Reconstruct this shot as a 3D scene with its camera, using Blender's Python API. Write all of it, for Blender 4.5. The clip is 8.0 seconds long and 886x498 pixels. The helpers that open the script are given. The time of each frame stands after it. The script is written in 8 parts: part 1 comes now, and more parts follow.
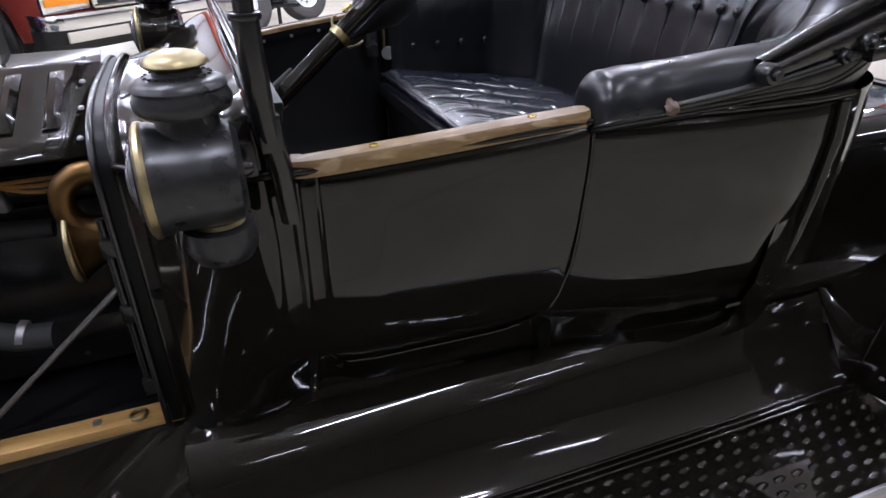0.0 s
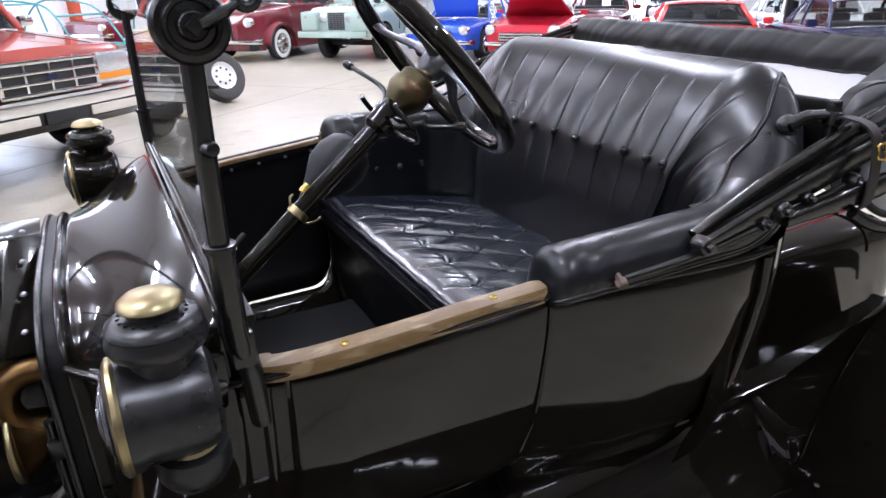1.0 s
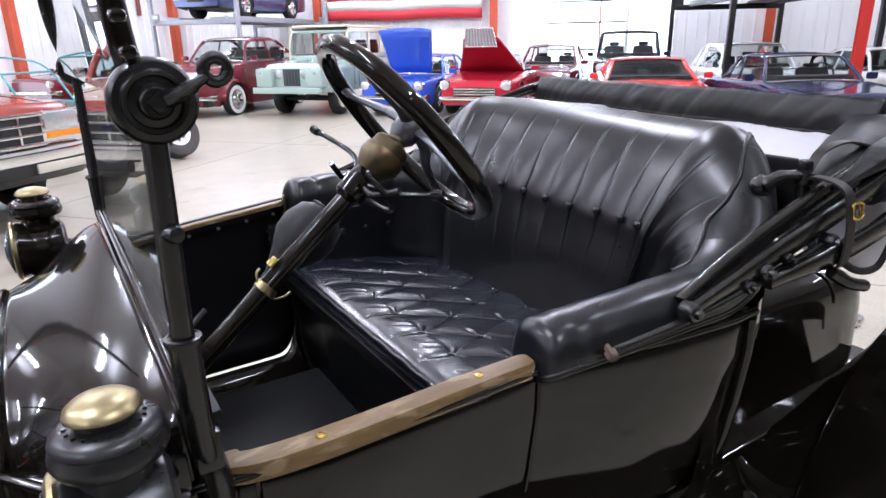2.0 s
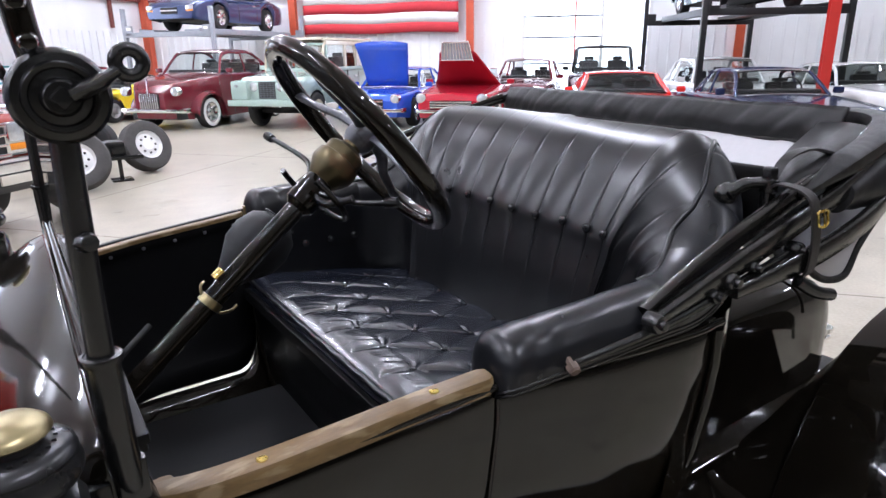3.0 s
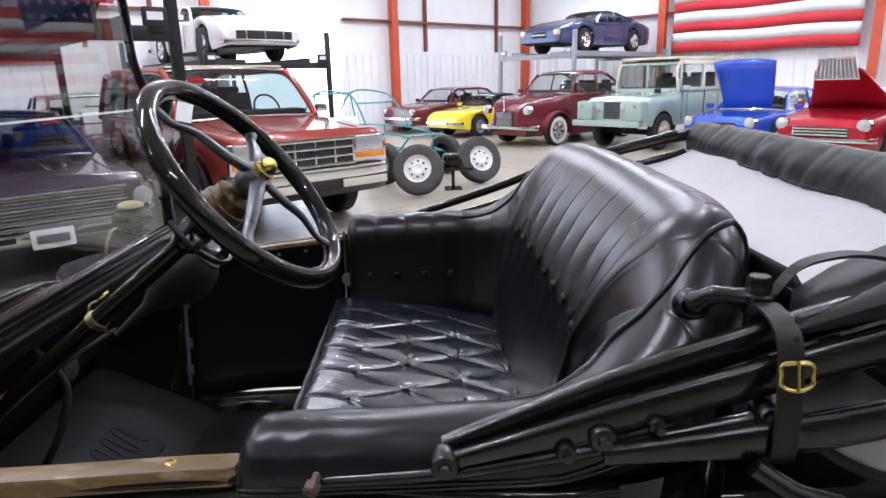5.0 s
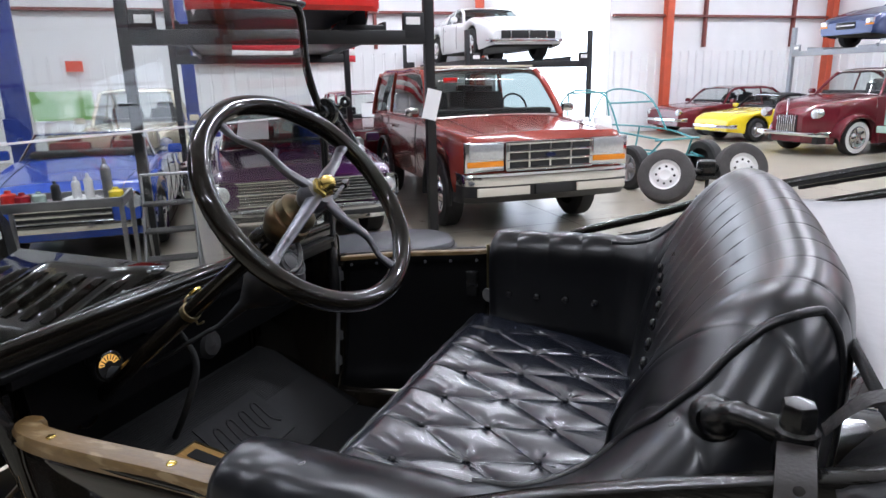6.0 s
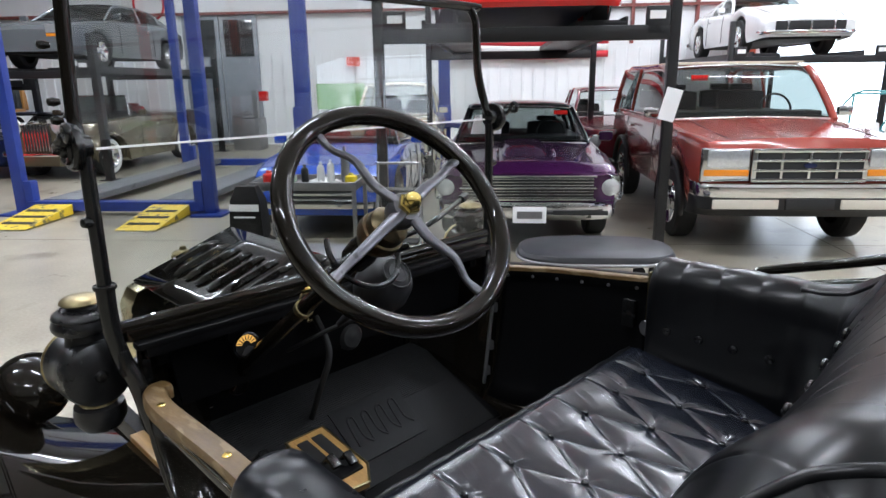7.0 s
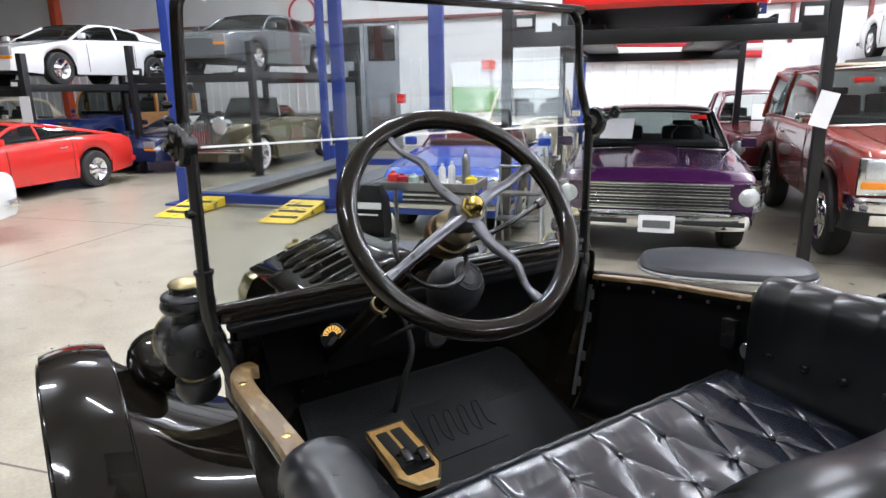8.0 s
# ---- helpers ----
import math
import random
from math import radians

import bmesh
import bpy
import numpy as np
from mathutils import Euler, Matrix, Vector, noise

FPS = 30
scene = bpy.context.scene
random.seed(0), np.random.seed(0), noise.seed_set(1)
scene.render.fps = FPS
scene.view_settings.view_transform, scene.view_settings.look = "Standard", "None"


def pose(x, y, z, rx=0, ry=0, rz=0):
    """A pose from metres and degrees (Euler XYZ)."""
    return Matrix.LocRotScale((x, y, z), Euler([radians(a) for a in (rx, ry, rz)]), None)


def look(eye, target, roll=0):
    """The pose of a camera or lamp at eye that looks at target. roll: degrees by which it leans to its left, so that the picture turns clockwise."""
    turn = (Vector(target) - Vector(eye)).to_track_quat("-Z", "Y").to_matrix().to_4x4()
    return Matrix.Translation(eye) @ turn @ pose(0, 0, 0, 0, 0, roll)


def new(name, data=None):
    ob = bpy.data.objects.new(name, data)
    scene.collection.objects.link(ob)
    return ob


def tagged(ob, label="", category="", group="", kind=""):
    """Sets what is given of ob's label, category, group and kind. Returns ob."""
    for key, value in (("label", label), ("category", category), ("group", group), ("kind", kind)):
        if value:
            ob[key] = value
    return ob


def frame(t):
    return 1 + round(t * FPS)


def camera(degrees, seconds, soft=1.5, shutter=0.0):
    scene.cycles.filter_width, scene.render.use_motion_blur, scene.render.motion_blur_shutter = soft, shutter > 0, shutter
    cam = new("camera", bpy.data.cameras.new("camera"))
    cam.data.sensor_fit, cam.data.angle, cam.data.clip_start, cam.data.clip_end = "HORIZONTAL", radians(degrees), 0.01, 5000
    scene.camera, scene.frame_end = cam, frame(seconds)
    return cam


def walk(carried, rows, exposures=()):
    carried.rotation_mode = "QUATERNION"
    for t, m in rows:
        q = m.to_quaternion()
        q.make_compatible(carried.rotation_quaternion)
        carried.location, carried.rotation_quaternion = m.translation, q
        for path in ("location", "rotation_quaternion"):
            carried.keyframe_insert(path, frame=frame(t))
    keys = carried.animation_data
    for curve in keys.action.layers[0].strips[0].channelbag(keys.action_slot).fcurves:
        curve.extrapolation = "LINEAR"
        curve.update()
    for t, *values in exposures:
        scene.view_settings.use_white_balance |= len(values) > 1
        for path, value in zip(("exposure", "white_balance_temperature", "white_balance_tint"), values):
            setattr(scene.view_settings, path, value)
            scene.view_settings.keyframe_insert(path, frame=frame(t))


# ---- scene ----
cam = camera(69.9, 8.0)
PATH = [
    (0, (-0.546, -1.398, 1.409), (0.062, 0.26, 0.47), -1.4),
    (0.5, (-0.557, -1.353, 1.524), (0.174, 0.278, 0.628), -1.3),
    (1, (-0.577, -1.319, 1.591), (0.282, 0.314, 0.818), -1.0),
    (1.2, (-0.582, -1.308, 1.597), (0.32, 0.331, 0.89), -1.0),
    (1.5, (-0.578, -1.281, 1.612), (0.366, 0.352, 0.948), -1.0),
    (2.8, (-0.561, -1.228, 1.589), (0.501, 0.359, 0.997), -0.8),
    (3, (-0.522, -1.232, 1.587), (0.543, 0.354, 0.998), -0.7),
    (3.5, (-0.38, -1.276, 1.581), (0.642, 0.346, 1.011), -0.9),
    (4, (-0.19, -1.315, 1.581), (0.615, 0.434, 1.038), -1.0),
    (4.2, (-0.098, -1.312, 1.581), (0.579, 0.492, 1.046), -1.2),
    (5.3, (0.36, -1.283, 1.615), (0.157, 0.639, 1.101), -1.2),
    (5.5, (0.42, -1.252, 1.616), (0.067, 0.649, 1.105), -1.1),
    (6, (0.55, -1.131, 1.63), (-0.189, 0.657, 1.123), -1.3),
    (6.2, (0.594, -1.092, 1.637), (-0.285, 0.631, 1.13), -1.0),
    (6.5, (0.649, -1.026, 1.643), (-0.432, 0.579, 1.137), -1.1),
    (7, (0.705, -0.923, 1.655), (-0.652, 0.454, 1.144), -0.7),
    (7.1, (0.713, -0.912, 1.652), (-0.687, 0.423, 1.145), -0.8),
    (7.5, (0.749, -0.876, 1.663), (-0.789, 0.296, 1.152), -0.8),
    (8, (0.78, -0.844, 1.657), (-0.839, 0.221, 1.159), -0.8),
]
walk(cam, [(t, look(eye, target, roll)) for t, eye, target, roll in PATH], exposures=[(0, 0.33, 5900, 22), (1.5, 0.23, 5950, 21), (3, 0.02, 6020, 20), (4, -0.12, 6050, 19), (5.5, -0.22, 6070, 18), (6, -0.24, 6080, 17), (7.4, -0.02, 6150, 12), (8, 0.24, 6220, 13)])

# ---------- light ----------
world = bpy.data.worlds.new("world")
scene.world = world
world.use_nodes = True
wn = world.node_tree
wbg = wn.nodes["Background"]
sky = wn.nodes.new("ShaderNodeTexSky")
sky.sky_type = "NISHITA"
sky.sun_disc = False
sky.sun_elevation, sky.sun_rotation = radians(40), radians(200)
wn.links.new(sky.outputs[0], wbg.inputs[0])
wbg.inputs[1].default_value = 0.1

# the hall's own axes: BU along the far wall, BV from the flag wall to the back
HC = Vector((4.2, 25.0, 0.0))            # far corner of the hall
BU = Vector((0.643, -0.766, 0.0))        # along the flag wall, away from the corner
BV = Vector((-0.766, -0.643, 0.0))       # along the window wall, away from the corner
HALL_ANG = -50.0                         # heading of BU in degrees
CEIL = 7.0


def hall(u, v, z=0.0):
    """A place by metres from the corner along the flag wall and along the window wall."""
    return HC + BU * u + BV * v + Vector((0, 0, z))


def strip_lamp(p, length, watts, ang, up=False):
    data = bpy.data.lights.new("tube_and_fill_light", "AREA")
    data.shape, data.size, data.size_y, data.energy = "RECTANGLE", length, 0.09, watts
    data.color = (0.93, 0.97, 1.0)
    ob = new("tube_and_fill_light", data)
    ob.matrix_world = pose(p.x, p.y, p.z, 180 if up else 0, 0, ang)
    return ob


LAMP_W = 230.0
for iu, (down, rise) in enumerate(((0.94, 0.54), (0.94, 0.44), (0.88, 0.20), (0.72, 0.07), (0.50, 0.03))):
    for iv in range(5):
        if iu + iv > 6:
            continue
        strip_lamp(hall(4.0 + iu * 5.2, 3.0 + iv * 6.0, CEIL - 0.75), 2.4, LAMP_W * down, HALL_ANG + 90)
        # upward fill light added over each tube to brighten the ceiling
        strip_lamp(hall(4.0 + iu * 5.2, 3.0 + iv * 6.0, CEIL - 0.72), 2.4, LAMP_W * rise, HALL_ANG + 90, True)
for u, v in ((19.6, 27.0), (24.8, 21.0), (24.8, 27.0), (30.0, 24.0)):
    strip_lamp(hall(u, v, CEIL - 0.75), 1.2, 40.0, HALL_ANG + 90)

# ---------- geometry helpers ----------


def finish(bm, name, mat, smooth=35.0):
    bmesh.ops.recalc_face_normals(bm, faces=bm.faces)
    me = bpy.data.meshes.new(name)
    bm.to_mesh(me)
    bm.free()
    me.materials.append(mat)
    if smooth:
        me.polygons.foreach_set("use_smooth", [True] * len(me.polygons))
        me.set_sharp_from_angle(angle=radians(smooth))
    return me


def thing(name, label, category, group="", kind="", at=(0, 0, 0), rz=0.0):
    ob = tagged(new(name), label, category, group, kind)
    ob.matrix_basis = pose(at[0], at[1], at[2], 0, 0, rz)
    ob.empty_display_size = 0.1
    return ob


def part(name, bm, mat, parent=None, label="", smooth=35.0):
    ob = new(name, finish(bm, name, mat, smooth))
    if parent is not None:
        ob.parent = parent
    if label:
        ob["label"] = label
    return ob


def solo(name, bm, mat, label, category, group="", kind="", smooth=35.0):
    return tagged(new(name, finish(bm, name, mat, smooth)), label, category, group, kind)


def box(bm, c, s, bevel=0.0, rot=None, seg=2):
    g = bmesh.ops.create_cube(bm, size=1.0)
    vs = g["verts"]
    bmesh.ops.scale(bm, vec=s, verts=vs)
    if bevel:
        es = list({e for v in vs for e in v.link_edges})
        r = bmesh.ops.bevel(bm, geom=es, offset=bevel, segments=seg, profile=0.6, affect="EDGES")
        vs = list({v for f in r["faces"] for v in f.verts} | {v for v in vs if v.is_valid})
    if rot is not None:
        bmesh.ops.rotate(bm, cent=(0, 0, 0), matrix=rot, verts=vs)
    bmesh.ops.translate(bm, vec=c, verts=vs)
    return bm


def boxes(*rows):
    bm = bmesh.new()
    for r in rows:
        box(bm, *r)
    return bm


def frame_axes(axis):
    a = Vector(axis).normalized()
    b = Vector((0, 0, 1)) if abs(a.z) < 0.9 else Vector((1, 0, 0))
    x = b.cross(a).normalized()
    return x, a.cross(x), a


def lathe(bm, prof, origin=(0, 0, 0), axis=(0, 0, 1), seg=24, squash=1.0):
    """prof: (radius, height) along the axis."""
    o = Vector(origin)
    x, y, a = frame_axes(axis)
    rings = []
    for r, h in prof:
        if r < 1e-5:
            rings.append([bm.verts.new(o + a * h)])
        else:
            rings.append([bm.verts.new(o + a * h + x * (r * math.cos(2 * math.pi * k / seg)) + y * (r * squash * math.sin(2 * math.pi * k / seg))) for k in range(seg)])
    for p, q in zip(rings, rings[1:]):
        if len(p) == 1 and len(q) == 1:
            continue
        for k in range(seg):
            k2 = (k + 1) % seg
            if len(p) == 1:
                bm.faces.new((p[0], q[k], q[k2]))
            elif len(q) == 1:
                bm.faces.new((p[k], q[0], p[k2]))
            else:
                bm.faces.new((p[k], q[k], q[k2], p[k2]))
    return bm


def spl(pts, n=8, closed=False):
    """Catmull-Rom through the points."""
    P = [Vector(p) for p in pts]
    out = []
    m = len(P)
    for i in range(m if closed else m - 1):
        if closed:
            a, b, c, d = P[i - 1], P[i], P[(i + 1) % m], P[(i + 2) % m]
        else:
            a, b, c, d = P[max(i - 1, 0)], P[i], P[i + 1], P[min(i + 2, m - 1)]
        for k in range(n):
            t = k / n
            out.append(0.5 * (2 * b + (c - a) * t + (2 * a - 5 * b + 4 * c - d) * t * t + (3 * b - a - 3 * c + d) * t ** 3))
    if not closed:
        out.append(P[-1])
    return out


def tube(bm, pts, r, seg=10, closed=False, flat=1.0, caps=True):
    """A swept round bar; r a number or one for each point."""
    P = [Vector(p) for p in pts]
    n = len(P)
    seg = max(seg, 12) if (r if isinstance(r, float) else max(r)) > 0.004 else seg
    R = r if isinstance(r, (list, tuple)) else [r] * n
    up = None
    rings = []
    for i in range(n):
        if closed:
            t = (P[(i + 1) % n] - P[i - 1]).normalized()
        else:
            t = (P[min(i + 1, n - 1)] - P[max(i - 1, 0)]).normalized()
        if up is None:
            x, y, _ = frame_axes(t)
        else:
            x = (up - t * up.dot(t)).normalized()
            y = t.cross(x)
        up = x
        rings.append([bm.verts.new(P[i] + x * (R[i] * math.cos(2 * math.pi * k / seg)) + y * (R[i] * flat * math.sin(2 * math.pi * k / seg))) for k in range(seg)])
    for i in range(n if closed else n - 1):
        p, q = rings[i], rings[(i + 1) % n]
        for k in range(seg):
            bm.faces.new((p[k], q[k], q[(k + 1) % seg], p[(k + 1) % seg]))
    if caps and not closed:
        bm.faces.new(rings[0])
        bm.faces.new(rings[-1])
    return bm


def loft(bm, rings, ring_closed=False, cap=False):
    V = [[bm.verts.new(p) for p in ring] for ring in rings]
    m = len(V[0])
    for p, q in zip(V, V[1:]):
        for k in range(m if ring_closed else m - 1):
            bm.faces.new((p[k], q[k], q[(k + 1) % m], p[(k + 1) % m]))
    if cap:
        bm.faces.new(V[0])
        bm.faces.new(V[-1])
    return V


def slab(bm, outline, z0, z1):
    """A flat plate from an outline of (x, y)."""
    a = [bm.verts.new((x, y, z0)) for x, y in outline]
    b = [bm.verts.new((x, y, z1)) for x, y in outline]
    bm.faces.new(a)
    bm.faces.new(b)
    n = len(a)
    for k in range(n):
        bm.faces.new((a[k], a[(k + 1) % n], b[(k + 1) % n], b[k]))
    return bm


def plate(bm, pts, th):
    """A flat plate of any tilt from 3D corner points and a thickness."""
    P = [Vector(p) for p in pts]
    n = (P[1] - P[0]).cross(P[2] - P[0]).normalized() * (th / 2)
    a = [bm.verts.new(p - n) for p in P]
    b = [bm.verts.new(p + n) for p in P]
    bm.faces.new(a)
    bm.faces.new(b)
    m = len(a)
    for k in range(m):
        bm.faces.new((a[k], a[(k + 1) % m], b[(k + 1) % m], b[k]))
    return bm


def lerp(a, b, t):
    return a + (b - a) * t


def sstep(a, b, x):
    t = min(1.0, max(0.0, (x - a) / (b - a)))
    return t * t * (3 - 2 * t)


def table(rows, x, col=1):
    """Smooth value from rows of (x, v, ...)."""
    if x <= rows[0][0]:
        return rows[0][col]
    for p, q in zip(rows, rows[1:]):
        if x <= q[0]:
            return lerp(p[col], q[col], (x - p[0]) / (q[0] - p[0]))
    return rows[-1][col]


# ---------- materials ----------


def material(name, color, rough=0.5, metal=0.0, coat=0.0, vary=0.12, scale=6.0, fine=60.0, bump=0.0, bump_scale=200.0, second=None, second_at=0.62, rough_var=0.12, spec=0.5, wrinkle=None, random_tint=0.0, stretch=(1, 1, 1)):
    """Paint, metal, leather and the like: broad and fine variation, uneven gloss and relief."""
    m = bpy.data.materials.new(name)
    m.use_nodes = True
    nt = m.node_tree
    N, L = nt.nodes.new, nt.links.new
    b = nt.nodes["Principled BSDF"]
    tc = N("ShaderNodeTexCoord")
    mp = N("ShaderNodeMapping")
    mp.inputs["Scale"].default_value = stretch
    L(tc.outputs["Object"], mp.inputs[0])

    def noise_tex(sc, detail=4.0):
        t = N("ShaderNodeTexNoise")
        t.inputs["Scale"].default_value = sc
        t.inputs["Detail"].default_value = detail
        L(mp.outputs[0], t.inputs["Vector"])
        return t

    big, small = noise_tex(scale), noise_tex(fine)
    ramp = N("ShaderNodeValToRGB")
    ramp.color_ramp.elements[0].position, ramp.color_ramp.elements[1].position = 0.3, 0.7
    c = Vector(color)
    ramp.color_ramp.elements[0].color = (*(c * (1 - vary)), 1)
    ramp.color_ramp.elements[1].color = (*[min(1.0, v) for v in c * (1 + vary)], 1)
    mix = N("ShaderNodeMix")
    mix.data_type = "FLOAT"
    mix.inputs[0].default_value = 0.4
    L(big.outputs[0], mix.inputs[2])
    L(small.outputs[0], mix.inputs[3])
    L(mix.outputs[0], ramp.inputs[0])
    col = ramp.outputs[0]
    if second is not None:
        th = N("ShaderNodeValToRGB")
        th.color_ramp.elements[0].position, th.color_ramp.elements[1].position = second_at, second_at + 0.08
        wear = noise_tex(scale * 2.3, 8.0)
        L(wear.outputs[0], th.inputs[0])
        mc = N("ShaderNodeMix")
        mc.data_type = "RGBA"
        L(th.outputs[0], mc.inputs[0])
        L(col, mc.inputs[6])
        mc.inputs[7].default_value = (*second, 1)
        col = mc.outputs[2]
    if random_tint:
        oi = N("ShaderNodeObjectInfo")
        hs = N("ShaderNodeHueSaturation")
        mr = N("ShaderNodeMapRange")
        mr.inputs[3].default_value, mr.inputs[4].default_value = 1 - random_tint, 1 + random_tint
        L(oi.outputs["Random"], mr.inputs[0])
        L(mr.outputs[0], hs.inputs["Value"])
        L(col, hs.inputs["Color"])
        col = hs.outputs[0]
    L(col, b.inputs["Base Color"])
    rr = N("ShaderNodeMapRange")
    rr.inputs[3].default_value, rr.inputs[4].default_value = max(0.02, rough - rough_var), min(1.0, rough + rough_var)
    L(mix.outputs[0], rr.inputs[0])
    L(rr.outputs[0], b.inputs["Roughness"])
    b.inputs["Metallic"].default_value = metal
    b.inputs["Specular IOR Level"].default_value = spec
    b.inputs["Coat Weight"].default_value = coat
    b.inputs["Coat Roughness"].default_value = 0.04
    if bump:
        bt = noise_tex(bump_scale, 5.0)
        bp = N("ShaderNodeBump")
        bp.inputs["Strength"].default_value = bump
        bp.inputs["Distance"].default_value = 0.002
        L(bt.outputs[0], bp.inputs["Height"])
        L(bp.outputs[0], b.inputs["Normal"])
        if wrinkle:
            wt = noise_tex(wrinkle[1], 3.0)
            wt.noise_type = "RIDGED_MULTIFRACTAL"
            wt.inputs["Distortion"].default_value = 0.6
            wp = N("ShaderNodeBump")
            wp.inputs["Strength"].default_value, wp.inputs["Distance"].default_value = wrinkle[0], 0.004
            L(wt.outputs[0], wp.inputs["Height"])
            L(wp.outputs[0], bp.inputs["Normal"])
    return m


def glow(name, color, strength):
    m = bpy.data.materials.new(name)
    m.use_nodes = True
    nt = m.node_tree
    e = nt.nodes.new("ShaderNodeEmission")
    e.inputs[0].default_value, e.inputs[1].default_value = (*color, 1), strength
    nt.links.new(e.outputs[0], nt.nodes["Material Output"].inputs[0])
    return m


def clear_glass(name, tint=(1, 1, 1), rough=0.0, mixin=0.9):
    """Thin glass: mostly see-through with a true mirror reflection by angle."""
    m = bpy.data.materials.new(name)
    m.use_nodes = True
    nt = m.node_tree
    N, L = nt.nodes.new, nt.links.new
    tr, gl, lw, mx = N("ShaderNodeBsdfTransparent"), N("ShaderNodeBsdfGlossy"), N("ShaderNodeLayerWeight"), N("ShaderNodeMixShader")
    tr.inputs[0].default_value = (*tint, 1)
    gl.inputs["Roughness"].default_value = rough
    lw.inputs[0].default_value = 0.5
    pw, ml = N("ShaderNodeMath"), N("ShaderNodeMath")
    pw.operation, ml.operation = "POWER", "MULTIPLY_ADD"
    pw.inputs[1].default_value = 5.0
    ml.inputs[1].default_value, ml.inputs[2].default_value = 0.9, 0.04
    L(lw.outputs["Facing"], pw.inputs[0])
    L(pw.outputs[0], ml.inputs[0])
    L(ml.outputs[0], mx.inputs[0])
    L(tr.outputs[0], mx.inputs[1])
    L(gl.outputs[0], mx.inputs[2])
    L(mx.outputs[0], nt.nodes["Material Output"].inputs[0])
    return m


BLACK = material("black_enamel", (0.0068, 0.0056, 0.0040), 0.055, vary=0.2, scale=3, rough_var=0.03, bump=0.016, bump_scale=14, spec=0.38)
BLACK_IN = material("black_inner_paint", (0.0042, 0.0042, 0.0045), 0.40, spec=0.13, vary=0.25, scale=5, bump=0.05, bump_scale=90)
IRON = material("black_iron", (0.007, 0.007, 0.007), 0.24, vary=0.3, scale=12, second=(0.045, 0.034, 0.027), second_at=0.72, bump=0.12, bump_scale=160)
SEAT_LEATHER = material("polished_seat_leather", (0.0065, 0.008, 0.013), 0.24, vary=0.08, scale=7, fine=30, rough_var=0.03, spec=0.82)
ARM_LEATHER = material("satin_arm_leather", (0.008, 0.0085, 0.010), 0.28, vary=0.08, scale=7, fine=30, rough_var=0.03, spec=0.36)
LEATHER = material("black_leather", (0.0055, 0.0057, 0.0065), 0.285, vary=0.08, scale=7, fine=30, rough_var=0.03, spec=0.38)
LEATHER_GLOSS = material("glossy_button_leather", (0.009, 0.009, 0.010), 0.14, vary=0.2, scale=30, rough_var=0.03, spec=0.6)
LEATHER_DULL = material("dull_black_leather", (0.012, 0.010, 0.009), 0.5, spec=0.3, vary=0.2, scale=9, bump=0.25, bump_scale=260)
CLOTH = material("black_top_cloth", (0.009, 0.0086, 0.0086), 0.42, spec=0.22, wrinkle=(0.32, 16.0), vary=0.25, scale=8, bump=0.3, bump_scale=500)
LINING = material("grey_top_lining", (0.42, 0.415, 0.42), 0.85, vary=0.07, scale=4, bump=0.15, bump_scale=400)
BRASS = material("aged_brass", (0.30, 0.25, 0.135), 0.36, metal=1.0, vary=0.2, scale=20, second=(0.26, 0.21, 0.12), second_at=0.62)
BRASS_HORN = material("orange_brown_brass", (0.125, 0.072, 0.028), 0.40, metal=1.0, vary=0.25, scale=14)
BRASS_BRIGHT = material("bright_brass", (0.72, 0.55, 0.17), 0.18, metal=1.0, vary=0.1, scale=20)
BRASS_DULL = material("brown_brass", (0.105, 0.085, 0.048), 0.40, metal=1.0, vary=0.25, scale=14, second=(0.14, 0.09, 0.05), second_at=0.55)
BRASS_PALE = material("pale_radiator_brass", (0.62, 0.54, 0.32), 0.25, metal=1.0, vary=0.12, scale=10)
PEWTER = material("worn_lamp_tin", (0.026, 0.026, 0.027), 0.30, metal=0.5, vary=0.4, scale=14, second=(0.10, 0.098, 0.095), second_at=0.66, bump=0.1, bump_scale=60)
CHROME = material("chrome", (0.78, 0.79, 0.8), 0.08, metal=1.0, vary=0.03, rough_var=0.04)
STEEL = material("grey_steel", (0.32, 0.32, 0.33), 0.4, metal=0.9, vary=0.2, scale=12)
BAR_PAINT = material("brushed_black_bar_paint", (0.006, 0.0056, 0.005), 0.16, vary=0.3, scale=9, fine=90, rough_var=0.1, spec=0.55, bump=0.35, bump_scale=30, stretch=(1.2, 9, 9))
LAMP_LENS = material("dark_ribbed_lens", (0.07, 0.072, 0.08), 0.10, metal=0.3, coat=0.7, vary=0.2, scale=30)
SPIDER = material("worn_wheel_spider", (0.10, 0.10, 0.11), 0.34, metal=0.75, vary=0.3, scale=22, second=(0.05, 0.05, 0.052), second_at=0.6, bump=0.1, bump_scale=90)
RUBBER = material("tyre_rubber", (0.014, 0.014, 0.014), 0.75, vary=0.25, scale=10, bump=0.2, bump_scale=140)
RUBBER_GREY = material("dusty_rubber", (0.055, 0.052, 0.05), 0.85, vary=0.3, scale=7, bump=0.2, bump_scale=120)
MAT = material("ribbed_rubber_mat", (0.013, 0.0132, 0.014), 0.62, spec=0.22, vary=0.25, scale=10, bump=0.3, bump_scale=220)
WOOD = material("worn_ash_rail", (0.125, 0.076, 0.027), 0.42, vary=0.35, scale=7, fine=60, second=(0.21, 0.15, 0.078), second_at=0.54, bump=0.25, bump_scale=50, stretch=(1, 3.2, 3.2))
